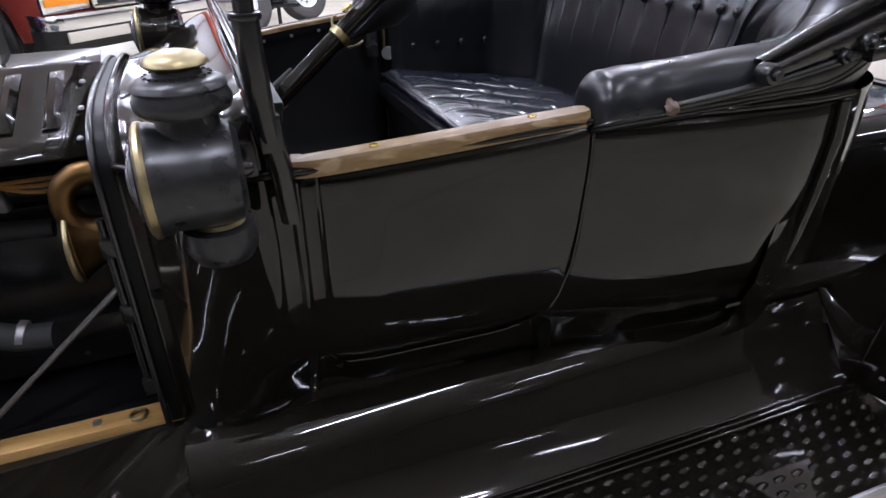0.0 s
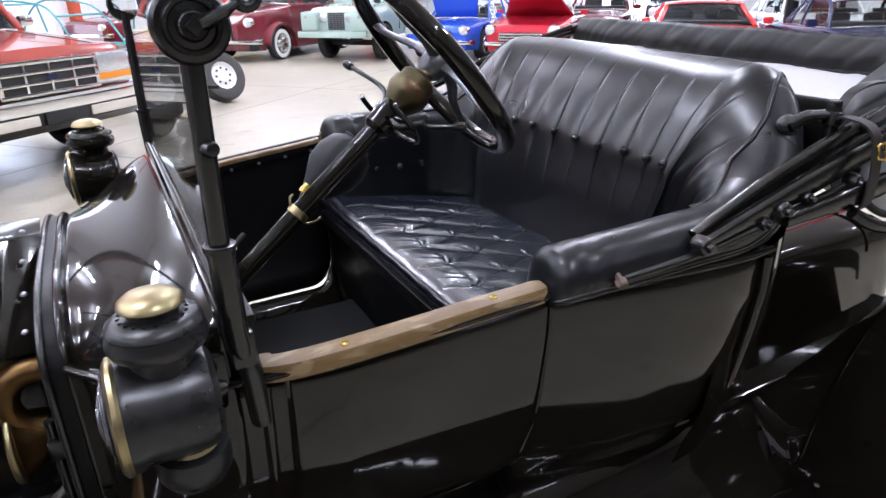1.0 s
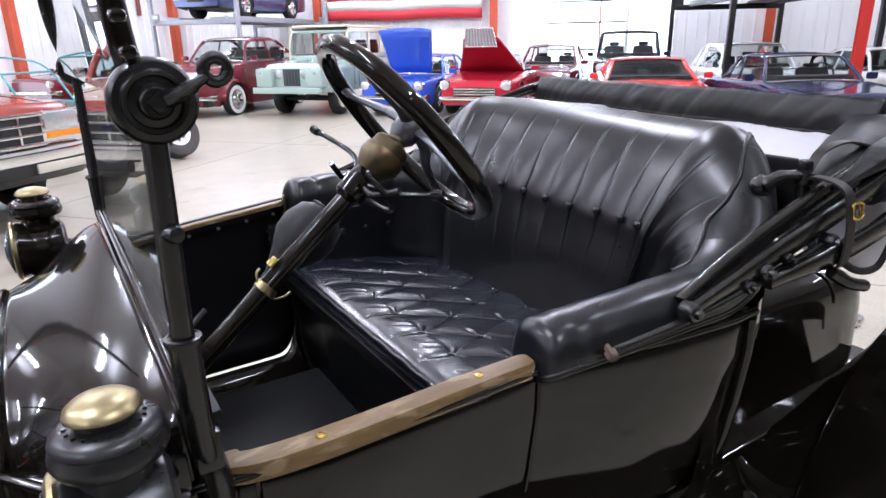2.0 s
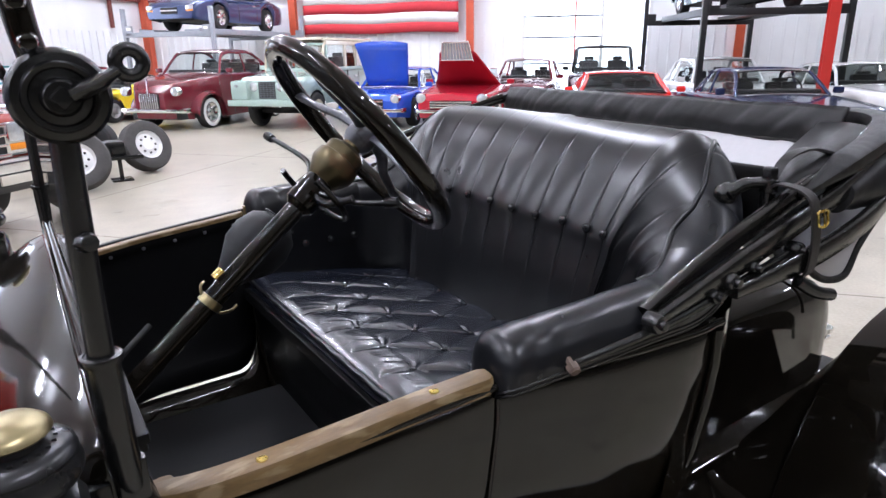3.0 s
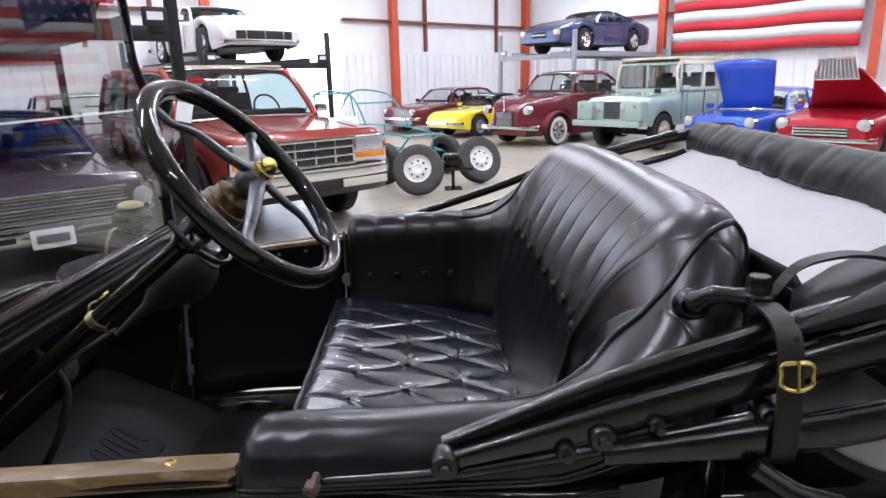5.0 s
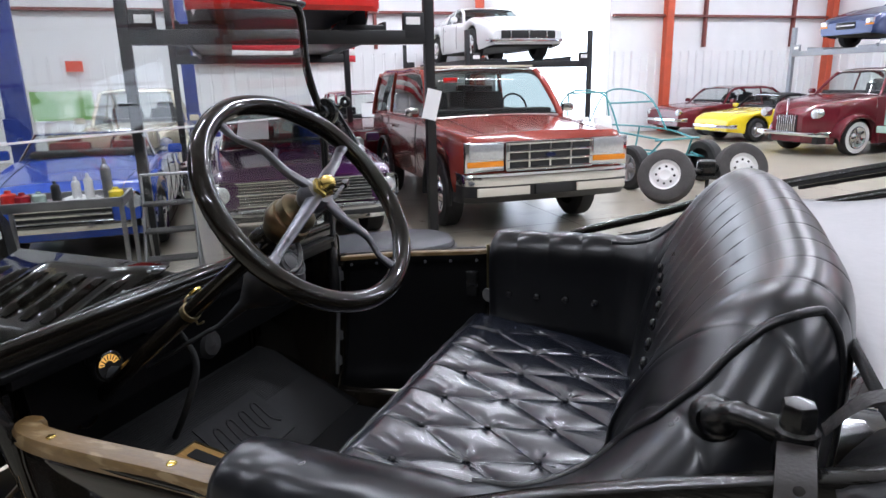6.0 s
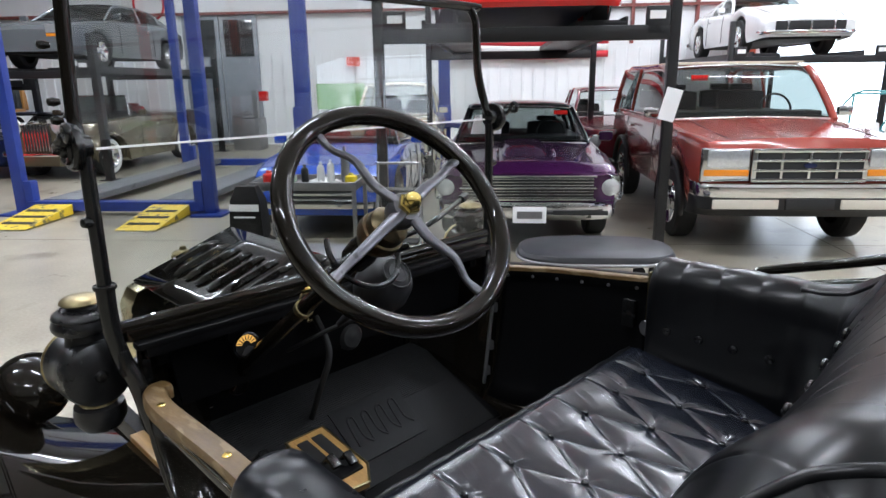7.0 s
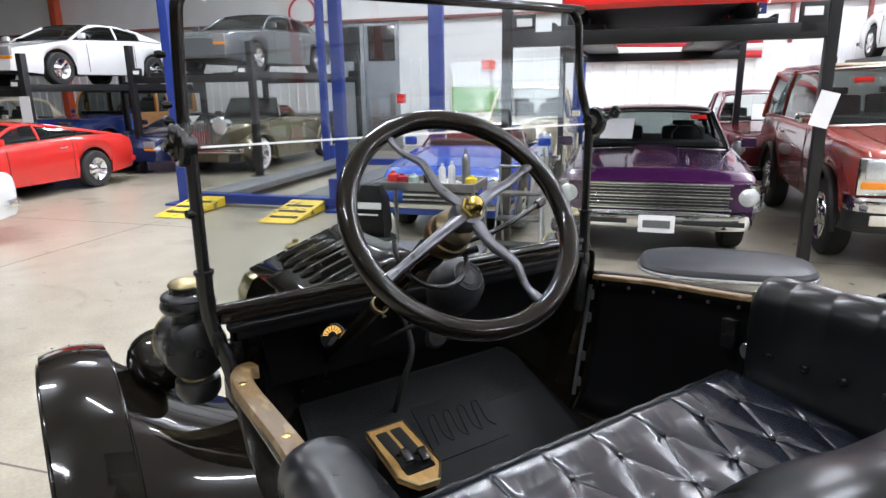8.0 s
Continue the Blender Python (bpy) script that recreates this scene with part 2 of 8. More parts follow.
WOOD_OAK = material("varnished_oak", (0.38, 0.225, 0.075), 0.4, vary=0.28, scale=5, fine=40, second=(0.34, 0.18, 0.06), second_at=0.56, bump=0.15, bump_scale=60, stretch=(1.2, 14, 14))
PAPER = material("white_paper", (0.8, 0.8, 0.8), 0.8, vary=0.03)
WHITE = material("white_paint", (0.75, 0.75, 0.74), 0.4, vary=0.04)
GLASS = clear_glass("window_glass", (0.81, 0.825, 0.815))
AMBER = material("amber_lens", (0.75, 0.25, 0.02), 0.15, coat=0.5, vary=0.05)
LENS = material("headlamp_lens", (0.62, 0.64, 0.66), 0.1, metal=0.6, coat=0.6, vary=0.1, scale=30)
DARKGLASS = material("dark_car_glass", (0.02, 0.024, 0.026), 0.06, coat=0.5, vary=0.2, scale=2)
PALEGLASS = material("pale_car_glass", (0.09, 0.105, 0.11), 0.06, coat=0.5, vary=0.35, scale=2.5)
CARGLASS = clear_glass("tinted_car_glass", (0.42, 0.46, 0.45))
CARGLASS_PALE = clear_glass("pale_car_glass_clear", (0.88, 0.91, 0.90))
SOFTRUB = material("smooth_black_rubber", (0.016, 0.016, 0.017), 0.5, spec=0.25, vary=0.2, scale=12)
CABIN = material("dark_car_cabin", (0.016, 0.016, 0.018), 0.6, vary=0.25, scale=5)
DARK = material("dark_underside", (0.012, 0.012, 0.012), 0.7, vary=0.2)

# ---------- the hall ----------
def concrete():
    m = bpy.data.materials.new("polished_concrete")
    m.use_nodes = True
    nt = m.node_tree
    N, L = nt.nodes.new, nt.links.new
    b = nt.nodes["Principled BSDF"]
    tc = N("ShaderNodeTexCoord")
    cols = []
    for sc, det in ((0.35, 5.0), (3.0, 7.0), (45.0, 4.0)):
        t = N("ShaderNodeTexNoise")
        t.inputs["Scale"].default_value, t.inputs["Detail"].default_value = sc, det
        L(tc.outputs["Object"], t.inputs["Vector"])
        cols.append(t.outputs[0])
    m1, m2 = N("ShaderNodeMix"), N("ShaderNodeMix")
    m1.inputs[0].default_value, m2.inputs[0].default_value = 0.5, 0.25
    L(cols[0], m1.inputs[2])
    L(cols[1], m1.inputs[3])
    L(m1.outputs[0], m2.inputs[2])
    L(cols[2], m2.inputs[3])
    r = N("ShaderNodeValToRGB")
    r.color_ramp.elements[0].position, r.color_ramp.elements[1].position = 0.32, 0.68
    r.color_ramp.elements[0].color = (0.24, 0.212, 0.158, 1)
    r.color_ramp.elements[1].color = (0.47, 0.435, 0.345, 1)
    L(m2.outputs[0], r.inputs[0])
    col = r.outputs[0]
    # brown oil stains, grey scuffs and fine cracks
    for sc, at, wid, tint, amount in ((0.9, 0.60, 0.10, (0.15, 0.115, 0.075), 0.55), (4.5, 0.66, 0.06, (0.12, 0.10, 0.075), 0.5), (17.0, 0.70, 0.05, (0.13, 0.115, 0.09), 0.45)):
        t = N("ShaderNodeTexNoise")
        t.inputs["Scale"].default_value, t.inputs["Detail"].default_value, t.inputs["Distortion"].default_value = sc, 9.0, 0.8
        L(tc.outputs["Object"], t.inputs["Vector"])
        mr2, mc = N("ShaderNodeMapRange"), N("ShaderNodeMix")
        mr2.inputs[1].default_value, mr2.inputs[2].default_value, mr2.inputs[4].default_value = at, at + wid, amount
        mc.data_type = "RGBA"
        L(t.outputs[0], mr2.inputs[0])
        L(mr2.outputs[0], mc.inputs[0])
        L(col, mc.inputs[6])
        mc.inputs[7].default_value = (*tint, 1)
        col = mc.outputs[2]
    L(col, b.inputs["Base Color"])
    b.inputs["Coat Weight"].default_value = 0.3
    b.inputs["Coat Roughness"].default_value = 0.22
    mr = N("ShaderNodeMapRange")
    mr.inputs[3].default_value, mr.inputs[4].default_value = 0.22, 0.42
    L(cols[1], mr.inputs[0])
    L(mr.outputs[0], b.inputs["Roughness"])
    bp = N("ShaderNodeBump")
    bp.inputs["Strength"].default_value, bp.inputs["Distance"].default_value = 0.08, 0.01
    L(cols[2], bp.inputs["Height"])
    L(bp.outputs[0], b.inputs["Normal"])
    return m


CONCRETE = concrete()
WALL_W = material("white_ribbed_sheet", (0.82, 0.83, 0.84), 0.45, vary=0.05, scale=1.5)
WALL_G = material("grey_brown_sheet", (0.26, 0.245, 0.22), 0.6, vary=0.08, scale=1.5)
WALL_UP = material("white_insulation_sheet", (0.80, 0.81, 0.82), 0.65, vary=0.06, scale=1.2)
RED_STEEL = material("red_oxide_steel", (0.52, 0.085, 0.035), 0.5, vary=0.18, scale=4)
RED_DARK = material("dark_red_girt", (0.20, 0.055, 0.045), 0.55, vary=0.2, scale=4)
BLUE_STEEL = material("blue_lift_paint", (0.018, 0.042, 0.24), 0.35, vary=0.15, scale=6)
LIFT_BLACK = material("black_lift_paint", (0.009, 0.009, 0.010), 0.42, vary=0.25, scale=6)
GREY_STEEL = material("grey_lift_paint", (0.28, 0.30, 0.33), 0.45, vary=0.12, scale=6)
RUNWAY = material("worn_runway_steel", (0.13, 0.135, 0.145), 0.5, vary=0.25, scale=5, second=(0.06, 0.06, 0.06), second_at=0.58)
YELLOW = material("yellow_ramp_paint", (0.72, 0.52, 0.03), 0.45, vary=0.12, scale=5, second=(0.16, 0.13, 0.05), second_at=0.56)
CEIL_M = material("white_roof_liner", (0.84, 0.85, 0.86), 0.8, vary=0.08, scale=0.8)
DAY = glow("daylight_outside", (0.84, 0.93, 1.0), 5.0)

HU, HV = 36.0, 46.0
bm = bmesh.new()
c = [hall(-1, -1), hall(HU, -1), hall(HU, HV), hall(-1, HV)]
bm.faces.new([bm.verts.new(p) for p in c])
tagged(new("floor", finish(bm, "floor", CONCRETE, 0)), "pale polished concrete floor with sawn joints", "floor", kind="structure")
bm = bmesh.new()
for k in range(9):
    for a, b2 in ((hall(-1, 2.1 + 4.6 * k), hall(HU, 2.1 + 4.6 * k)), (hall(1.9 + 4.6 * k, -1), hall(1.9 + 4.6 * k, HV))):
        if (4.6 * k) > 33:
            continue
        d = (b2 - a).normalized().cross(Vector((0, 0, 1))) * 0.007
        bm.faces.new([bm.verts.new(p + Vector((0, 0, 0.0012))) for p in (a - d, b2 - d, b2 + d, a + d)])
tagged(new("floor_joint", finish(bm, "floor_joint", material("joint_dirt", (0.14, 0.125, 0.105), 0.8), 0)), "dark sawn joints in the concrete floor", "floor joint", kind="structure")
bm = bmesh.new()
c = [hall(-1, -1, CEIL), hall(HU, -1, CEIL), hall(HU, HV, CEIL), hall(-1, HV, CEIL)]
bm.faces.new([bm.verts.new(p) for p in c])
tagged(new("ceiling", finish(bm, "ceiling", CEIL_M, 0)), "white insulated metal roof lining", "ceiling", kind="structure")


def hall_box(bm, u, v, z, su, sv, sz, bevel=0.0):
    box(bm, hall(u, v, z), (su, sv, sz), bevel, Matrix.Rotation(radians(HALL_ANG), 3, "Z"))


def ribbed_wall(name, label, start, along, inward, length, openings, z_low=2.44, mat=WALL_W):
    """A wall with ribs up to z_low and flat sheet above; openings: (from, to, z0, z1)."""
    bm = bmesh.new()

    def quad(s0, s1, z0, z1, off):
        d = inward * off
        P = [start + along * s0 + d, start + along * s1 + d]
        vs = [bm.verts.new((P[0].x, P[0].y, z0)), bm.verts.new((P[1].x, P[1].y, z0)), bm.verts.new((P[1].x, P[1].y, z1)), bm.verts.new((P[0].x, P[0].y, z1))]
        bm.faces.new(vs)

    cuts = sorted({0.0, length, *[o[0] for o in openings], *[o[1] for o in openings]})
    for a, b2 in zip(cuts, cuts[1:]):
        op = [o for o in openings if o[0] <= a and o[1] >= b2]
        spans = [(0.0, z_low), (z_low, CEIL)]
        if op:
            _, _, z0, z1 = op[0]
            spans = [(0.0, min(z0, z_low)), (z1, max(z1, z_low)), (max(z1, z_low), CEIL)]
            spans = [q for q in spans if q[1] - q[0] > 0.02]
        for z0, z1 in spans:
            if z1 <= z_low + 1e-4:
                s = a
                while s < b2 - 1e-4:
                    e = min(b2, s + 0.30)
                    quad(s, max(s, e - 0.05), z0, z1, 0.0)
                    d0, d1 = inward * 0.0, inward * 0.022
                    p = [start + along * (e - 0.05) + d0, start + along * (e - 0.038) + d1, start + along * (e - 0.012) + d1, start + along * e + d0]
                    for q, r in zip(p, p[1:]):
                        bm.faces.new([bm.verts.new((q.x, q.y, z0)), bm.verts.new((r.x, r.y, z0)), bm.verts.new((r.x, r.y, z1)), bm.verts.new((q.x, q.y, z1))])
                    s = e
            else:
                quad(a, b2, z0, z1, -0.02)
    ob = tagged(new(name, finish(bm, name, mat, 0)), label, "wall", kind="structure")
    md = ob.modifiers.new("thick", "SOLIDIFY")
    md.thickness, md.offset = 0.05, 0.0
    return ob


ribbed_wall("wall_flag", "white ribbed metal wall with a flag", HC, BU, BV, HU, [(13.8, 17.5, 0.0, 3.3)])
ribbed_wall("wall_window", "white ribbed metal wall with a bright doorway and a window", HC, BV, BU, HV, [(8.6, 12.3, 0.0, 4.3), (22.8, 24.2, 0.92, 1.66)])
# unseen walls added to close the hall, kept dark to weaken reflections in the car
ribbed_wall("wall_back", "unseen grey-brown closing wall that dims reflections", hall(HU, 0), BV, -BU, HV, [], mat=WALL_G)
ribbed_wall("wall_side", "unseen grey-brown closing wall that dims reflections", hall(0, HV), BU, -BV, HU, [], mat=WALL_G)
# steel columns and girts
bm = bmesh.new()
for v in (0.25, 6.7, 12.9, 37.4):
    hall_box(bm, 0.22, v, CEIL / 2, 0.34, 0.05, CEIL)
    hall_box(bm, 0.38, v, CEIL / 2, 0.03, 0.24, CEIL)
for u in (6.15, 12.2, 19.9, 28.8):
    hall_box(bm, u, 0.22, CEIL / 2, 0.05, 0.34, CEIL)
    hall_box(bm, u, 0.38, CEIL / 2, 0.24, 0.03, CEIL)
tagged(new("column", finish(bm, "column", RED_STEEL, 0)), "red oxide painted steel wall columns", "column", kind="structure")
bm = bmesh.new()
for z in (2.62, 4.1):
    for v0, v1 in ((0.3, 8.5), (12.4, HV - 0.5)):
        if z < 3:
            hall_box(bm, 0.10, (v0 + v1) / 2, 4.1 - 0.62, 0.16, v1 - v0, 0.07)
        else:
            hall_box(bm, 0.10, (v0 + v1) / 2, 4.9, 0.16, v1 - v0, 0.07)
    hall_box(bm, HU / 2, 0.10, 3.48 if z < 3 else 4.9, HU, 0.16, 0.07)
for v in (1.7, 5.2, 14.2, 15.8, 20.8):
    hall_box(bm, 0.10, v, 4.0, 0.12, 0.08, 2.9)
tagged(new("girt", finish(bm, "girt", RED_DARK, 0)), "dark red steel wall girts", "girt", kind="structure")
# glazed frame in the left half of the doorway
dg = thing("door_2", "white overhead door with glazed panels and dark rails", "door", kind="structure")
bm = bmesh.new()
for z in (1.25, 2.02, 2.62, 3.22):
    hall_box(bm, 15.0, 0.0, z, 2.3, 0.05, 0.05)
part("rail", bm, LIFT_BLACK, dg)
bm = bmesh.new()
hall_box(bm, 15.36, -0.01, 1.65, 0.05, 0.06, 3.3)
part("red_post", bm, RED_STEEL, dg)
bm = bmesh.new()
for u in (13.8, 16.15, 17.5):
    hall_box(bm, u, 0.0, 1.65, 0.10, 0.10, 3.3)
part("door_jamb", bm, WHITE, dg)
# daylight beyond the openings
for nm, u, v, wd, z, hgt, fu in (("daylight_backdrop", -1.2, 10.45, 7.0, 2.6, 5.6, 1), ("daylight_backdrop", 15.65, -1.2, 7.0, 2.2, 4.6, 0)):
    bm = bmesh.new()
    if fu:
        hall_box(bm, u, v, z, 0.02, wd, hgt)
    else:
        hall_box(bm, u, v, z, wd, 0.02, hgt)
    tagged(new(nm, finish(bm, nm, DAY, 0)), "bright overcast daylight outside the doorway", "backdrop", kind="structure")
bm = bmesh.new()
hall_box(bm, -1.5, 23.5, 1.4, 0.02, 4.0, 2.4)
m = bpy.data.materials.new("green_outdoors")
m.use_nodes = True
nt = m.node_tree
t = nt.nodes.new("ShaderNodeTexNoise")
t.inputs["Scale"].default_value = 5.0
r = nt.nodes.new("ShaderNodeValToRGB")
r.color_ramp.elements[0].position, r.color_ramp.elements[1].position = 0.44, 0.72
r.color_ramp.elements[0].color, r.color_ramp.elements[1].color = (0.20, 0.40, 0.13, 1), (0.80, 0.95, 0.74, 1)
e = nt.nodes.new("ShaderNodeEmission")
e.inputs[1].default_value = 1.2
nt.links.new(t.outputs[0], r.inputs[0])
nt.links.new(r.outputs[0], e.inputs[0])
nt.links.new(e.outputs[0], nt.nodes["Material Output"].inputs[0])
tagged(new("garden_backdrop", finish(bm, "garden_backdrop", m, 0)), "blurred green trees outside the window", "backdrop", kind="structure")
bm = bmesh.new()
for v in (22.8, 24.2):
    hall_box(bm, 0.02, v, 1.29, 0.08, 0.05, 0.78)
for z in (0.92, 1.66):
    hall_box(bm, 0.02, 23.5, z, 0.08, 1.45, 0.05)
tagged(new("window_1", finish(bm, "window_1", WHITE, 0)), "white window frame in the ribbed wall", "window", kind="structure")

# ---------- the vintage runabout: nose towards -x, near side towards -y ----------
T = thing("vintage_runabout", "glossy black vintage open runabout with brass fittings and folded top", "vintage car")

BELT = [(-0.70, 0.345), (-0.62, 0.455), (-0.53, 0.522), (-0.436, 0.548), (-0.34, 0.565), (-0.1, 0.575), (0.0, 0.580), (0.1, 0.598), (0.25, 0.628), (0.40, 0.645), (0.47, 0.640)]


def tuck(z):
    """How far the side leans in below the belt."""
    return table([(0.55, 0.175), (0.63, 0.14), (0.75, 0.055), (0.90, 0.02), (1.05, 0.0), (1.3, 0.0)], z)


def side(x, z, s=-1, off=0.0):
    b = table(BELT, x)
    return Vector((x, s * (b - tuck(z) * sstep(-0.72, -0.4, x) + off), z))


def railz(x, s):
    if s < 0:
        return table([(-0.70, 1.075), (-0.436, 1.098), (0.0, 1.122), (0.47, 1.128)], x)
    return table([(-0.70, 1.09), (-0.5, 1.11), (0.0, 1.16), (0.47, 1.165)], x)


# body sides, near one whole, far one with the gap of its door
XS = [-0.70 + 0.03 * i for i in range(40)]
XS = [x for x in XS if x < 0.47] + [0.47]
bm = bmesh.new()
loft(bm, [[side(x, lerp(0.55, railz(x, -1), k / 14), -1) for k in range(15)] for x in XS])
ob = part("side_panel", bm, BLACK, T)
md = ob.modifiers.new("thick", "SOLIDIFY")
md.thickness, md.offset = 0.022, -1
DOOR0, DOOR1 = -0.475, -0.012
bm = bmesh.new()
loft(bm, [[side(x, lerp(0.55, railz(x, 1), k / 14), 1) for k in range(15)] for x in [q for q in XS if q < DOOR0] + [DOOR0]])
loft(bm, [[side(x, lerp(0.55, railz(x, 1), k / 14), 1) for k in range(15)] for x in [DOOR1] + [q for q in XS if q > 0]])


def door_bottom(x):
    t = (x - DOOR0) / (DOOR1 - DOOR0)
    r = 0.16
    return 0.70 + (0.10 * (1 - math.sqrt(max(0.0, 1 - ((t - (1 - r)) / r) ** 2))) if t > 1 - r else 0.0)


DX = [lerp(DOOR0, DOOR1, k / 30) for k in range(31)]
loft(bm, [[side(x, lerp(0.55, door_bottom(x), k / 5), 1) for k in range(6)] for x in DX])
ob = part("side_panel", bm, BLACK, T)
md = ob.modifiers.new("thick", "SOLIDIFY")
md.thickness, md.offset = 0.022, 1
bm = bmesh.new()
loft(bm, [[side(x, lerp(door_bottom(x) - 0.003 + 0.010 * sstep(-0.40, -0.28, x), railz(x, 1), k / 10), 1, 0.004) for k in range(11)] for x in [lerp(DOOR0 - 0.002, DOOR1 - 0.003, k / 30) for k in range(31)]])
fdoor = part("door", bm, BLACK_IN, T, "black inner face of a closed low door")
md = fdoor.modifiers.new("thick", "SOLIDIFY")
md.thickness, md.offset = 0.024, 1
# screws along the far door's inner face
for k in range(6):
    x = lerp(DOOR0 + 0.03, DOOR1 - 0.03, k / 5)
    bm = bmesh.new()
    lathe(bm, [(0.0, -0.006), (0.004, -0.005), (0.005, 0)], side(x, railz(x, 1) - 0.03, 1, -0.02), (0, 1, 0), 8)
    part("screw", bm, STEEL, fdoor)
bm = bmesh.new()
for z in (0.78, 0.86, 0.98, 1.05):
    box(bm, side(DOOR0 - 0.005, z, 1, -0.026), (0.02, 0.012, 0.03), 0.003)
tube(bm, [side(DOOR0 - 0.005, 0.74, 1, -0.028), side(DOOR0 - 0.005, 1.08, 1, -0.028)], 0.006)
part("hinge", bm, STEEL, fdoor, "worn steel door hinge")
bm = boxes((side(-0.05, 1.06, 1, -0.035), (0.035, 0.025, 0.075), 0.005))
part("latch", bm, IRON, fdoor)

# near door skin with its bead
bm = bmesh.new()
ND0, ND1 = -0.425, 0.006


def ndoor_low(x):
    t = (x - ND0) / (ND1 - ND0)
    z = 0.685
    if t > 0.72:
        z += 0.16 * (1 - math.sqrt(max(0.0, 1 - ((t - 0.72) / 0.28) ** 2)))
    if t < 0.1:
        z += 0.045 * (1 - math.sqrt(max(0.0, 1 - ((0.1 - t) / 0.1) ** 2)))
    return z


NX = [lerp(ND0, ND1, k / 40) for k in range(41)]
rows = []
for x in NX:
    lo, hi = ndoor_low(x), railz(x, -1) - 0.004
    rows.append([side(x, lerp(lo, hi, k / 14), -1, 0.0055) for k in range(15)])
loft(bm, rows)
ndoor = part("door", bm, BLACK, T, "glossy black door panel under a wooden rail")
md = ndoor.modifiers.new("thick", "SOLIDIFY")
md.thickness, md.offset = 0.008, -1
bm = bmesh.new()
edge = [side(ND1, railz(ND1, -1) - 0.01 - 0.02 * k, -1, 0.005) for k in range(14)]
edge = [p for p in edge if p.z > ndoor_low(ND1)]
edge += [side(x, ndoor_low(x), -1, 0.005) for x in reversed(NX)]
edge += [side(ND0, z, -1, 0.005) for z in (0.75, 0.8, 0.85, 0.9, 0.95, 1.0, 1.05, 1.085)]
tube(bm, edge, 0.0032, 6)
part("bead", bm, BLACK, ndoor)
# bead along the upper edge and the upright flange before the door
bm = bmesh.new()
tube(bm, [side(x, railz(x, -1) - 0.002, -1, 0.006) for x in XS], 0.007, 8)
part("bead", bm, BLACK, T)
bm = bmesh.new()
tube(bm, [side(-0.455, z, -1, 0.004) for z in (0.6, 0.66, 0.72, 0.8, 0.9, 1.0, 1.08)], 0.009, 8)
part("bead", bm, BLACK, T)
bm = bmesh.new()
tube(bm, [side(0.455, z, -1, 0.006) + Vector((0.05 * (1.12 - z), 0, 0)) for z in (0.66, 0.75, 0.85, 0.95, 1.05, 1.115)], 0.010, 8)
part("bead", bm, BLACK, T)

# wooden rails
RAIL = [(-0.452, -0.505, 1.104), (-0.444, -0.528, 1.107), (-0.41, -0.545, 1.112), (-0.339, -0.558, 1.119), (-0.22, -0.562, 1.125), (-0.093, -0.565, 1.132), (-0.002, -0.572, 1.138)]


def rail_mesh(pts, w, h):
    bm = bmesh.new()
    P = spl(pts, 6)
    rings = []
    for i, p in enumerate(P):
        t = (P[min(i + 1, len(P) - 1)] - P[max(i - 1, 0)])
        t.z = 0
        n = Vector((-t.y, t.x, 0)).normalized()
        k = 0.75 if i in (0, len(P) - 1) else 1.0
        prof = [(-w, -h), (-w, -0.25 * h), (-0.82 * w, 0.0), (-0.4 * w, 0.06 * h), (0.4 * w, 0.06 * h), (0.82 * w, 0.0), (w, -0.25 * h), (w, -h)]
        rings.append([p + n * (a * k) + Vector((0, 0, b)) for a, b in prof])
    loft(bm, rings, True, True)
    return bm


rail = part("door_rail", rail_mesh(RAIL, 0.021, 0.024), WOOD, T, "worn bare wooden rail with brass screws")
for p in ((-0.339, -0.561, 1.1195), (-0.093, -0.566, 1.1325)):
    bm = bmesh.new()
    lathe(bm, [(0.0075, 0), (0.0072, 0.0022), (0.005, 0.0032), (0, 0.0034)], p, (0, 0, 1), 14)
    box(bm, (p[0], p[1], p[2] + 0.0034), (0.012, 0.0014, 0.001))
    part("screw", bm, BRASS_BRIGHT, rail)
bm = rail_mesh([(-0.475, 0.515, 1.112), (-0.3, 0.552, 1.131), (-0.1, 0.56, 1.151), (-0.012, 0.565, 1.160)], 0.012, 0.012)
frail = part("door_rail", bm, WOOD, T, "thin varnished wooden door rail")
for k in range(5):
    bm = bmesh.new()
    x = lerp(-0.42, -0.05, k / 4)
    lathe(bm, [(0.004, 0), (0.003, 0.002), (0, 0.002)], (x, table([(-0.475, 0.515), (-0.3, 0.552), (-0.012, 0.565)], x), railz(x, 1) + 0.0), (0, 0, 1), 8)
    part("screw", bm, BRASS, frail)

# cowl, from the dash board up to the windscreen
rings = []
for k in range(13):
    t = k / 12
    x = lerp(-0.70, -0.487, t)
    e = sstep(0.0, 1.0, t)
    hw = lerp(0.335, 0.535, e ** 0.8)
    top = lerp(1.150, 1.205, e)
    edge_z = lerp(1.02, 1.150, e)
    ring = []
    for j in range(31):
        a = math.pi * j / 30
        c, s = math.cos(a), math.sin(a)
        pw = lerp(0.62, 0.42, e)
        y = -hw * math.copysign(abs(c) ** pw, c)
        z = edge_z + (top - edge_z) * (s ** pw)
        ring.append(Vector((x, y - 0.005, z)))
    low = [Vector((x, -hw + tuck(z) * 0.9 * e - 0.005, z)) for z in (0.56, 0.66, 0.76, 0.88, 0.97)]
    high = [Vector((x, hw - tuck(z) * 0.9 * e - 0.005, z)) for z in (0.97, 0.88, 0.76, 0.66, 0.56)]
    rings.append(low + ring + high)
bm = bmesh.new()
loft(bm, rings)
ob = part("cowl", bm, BLACK, T)
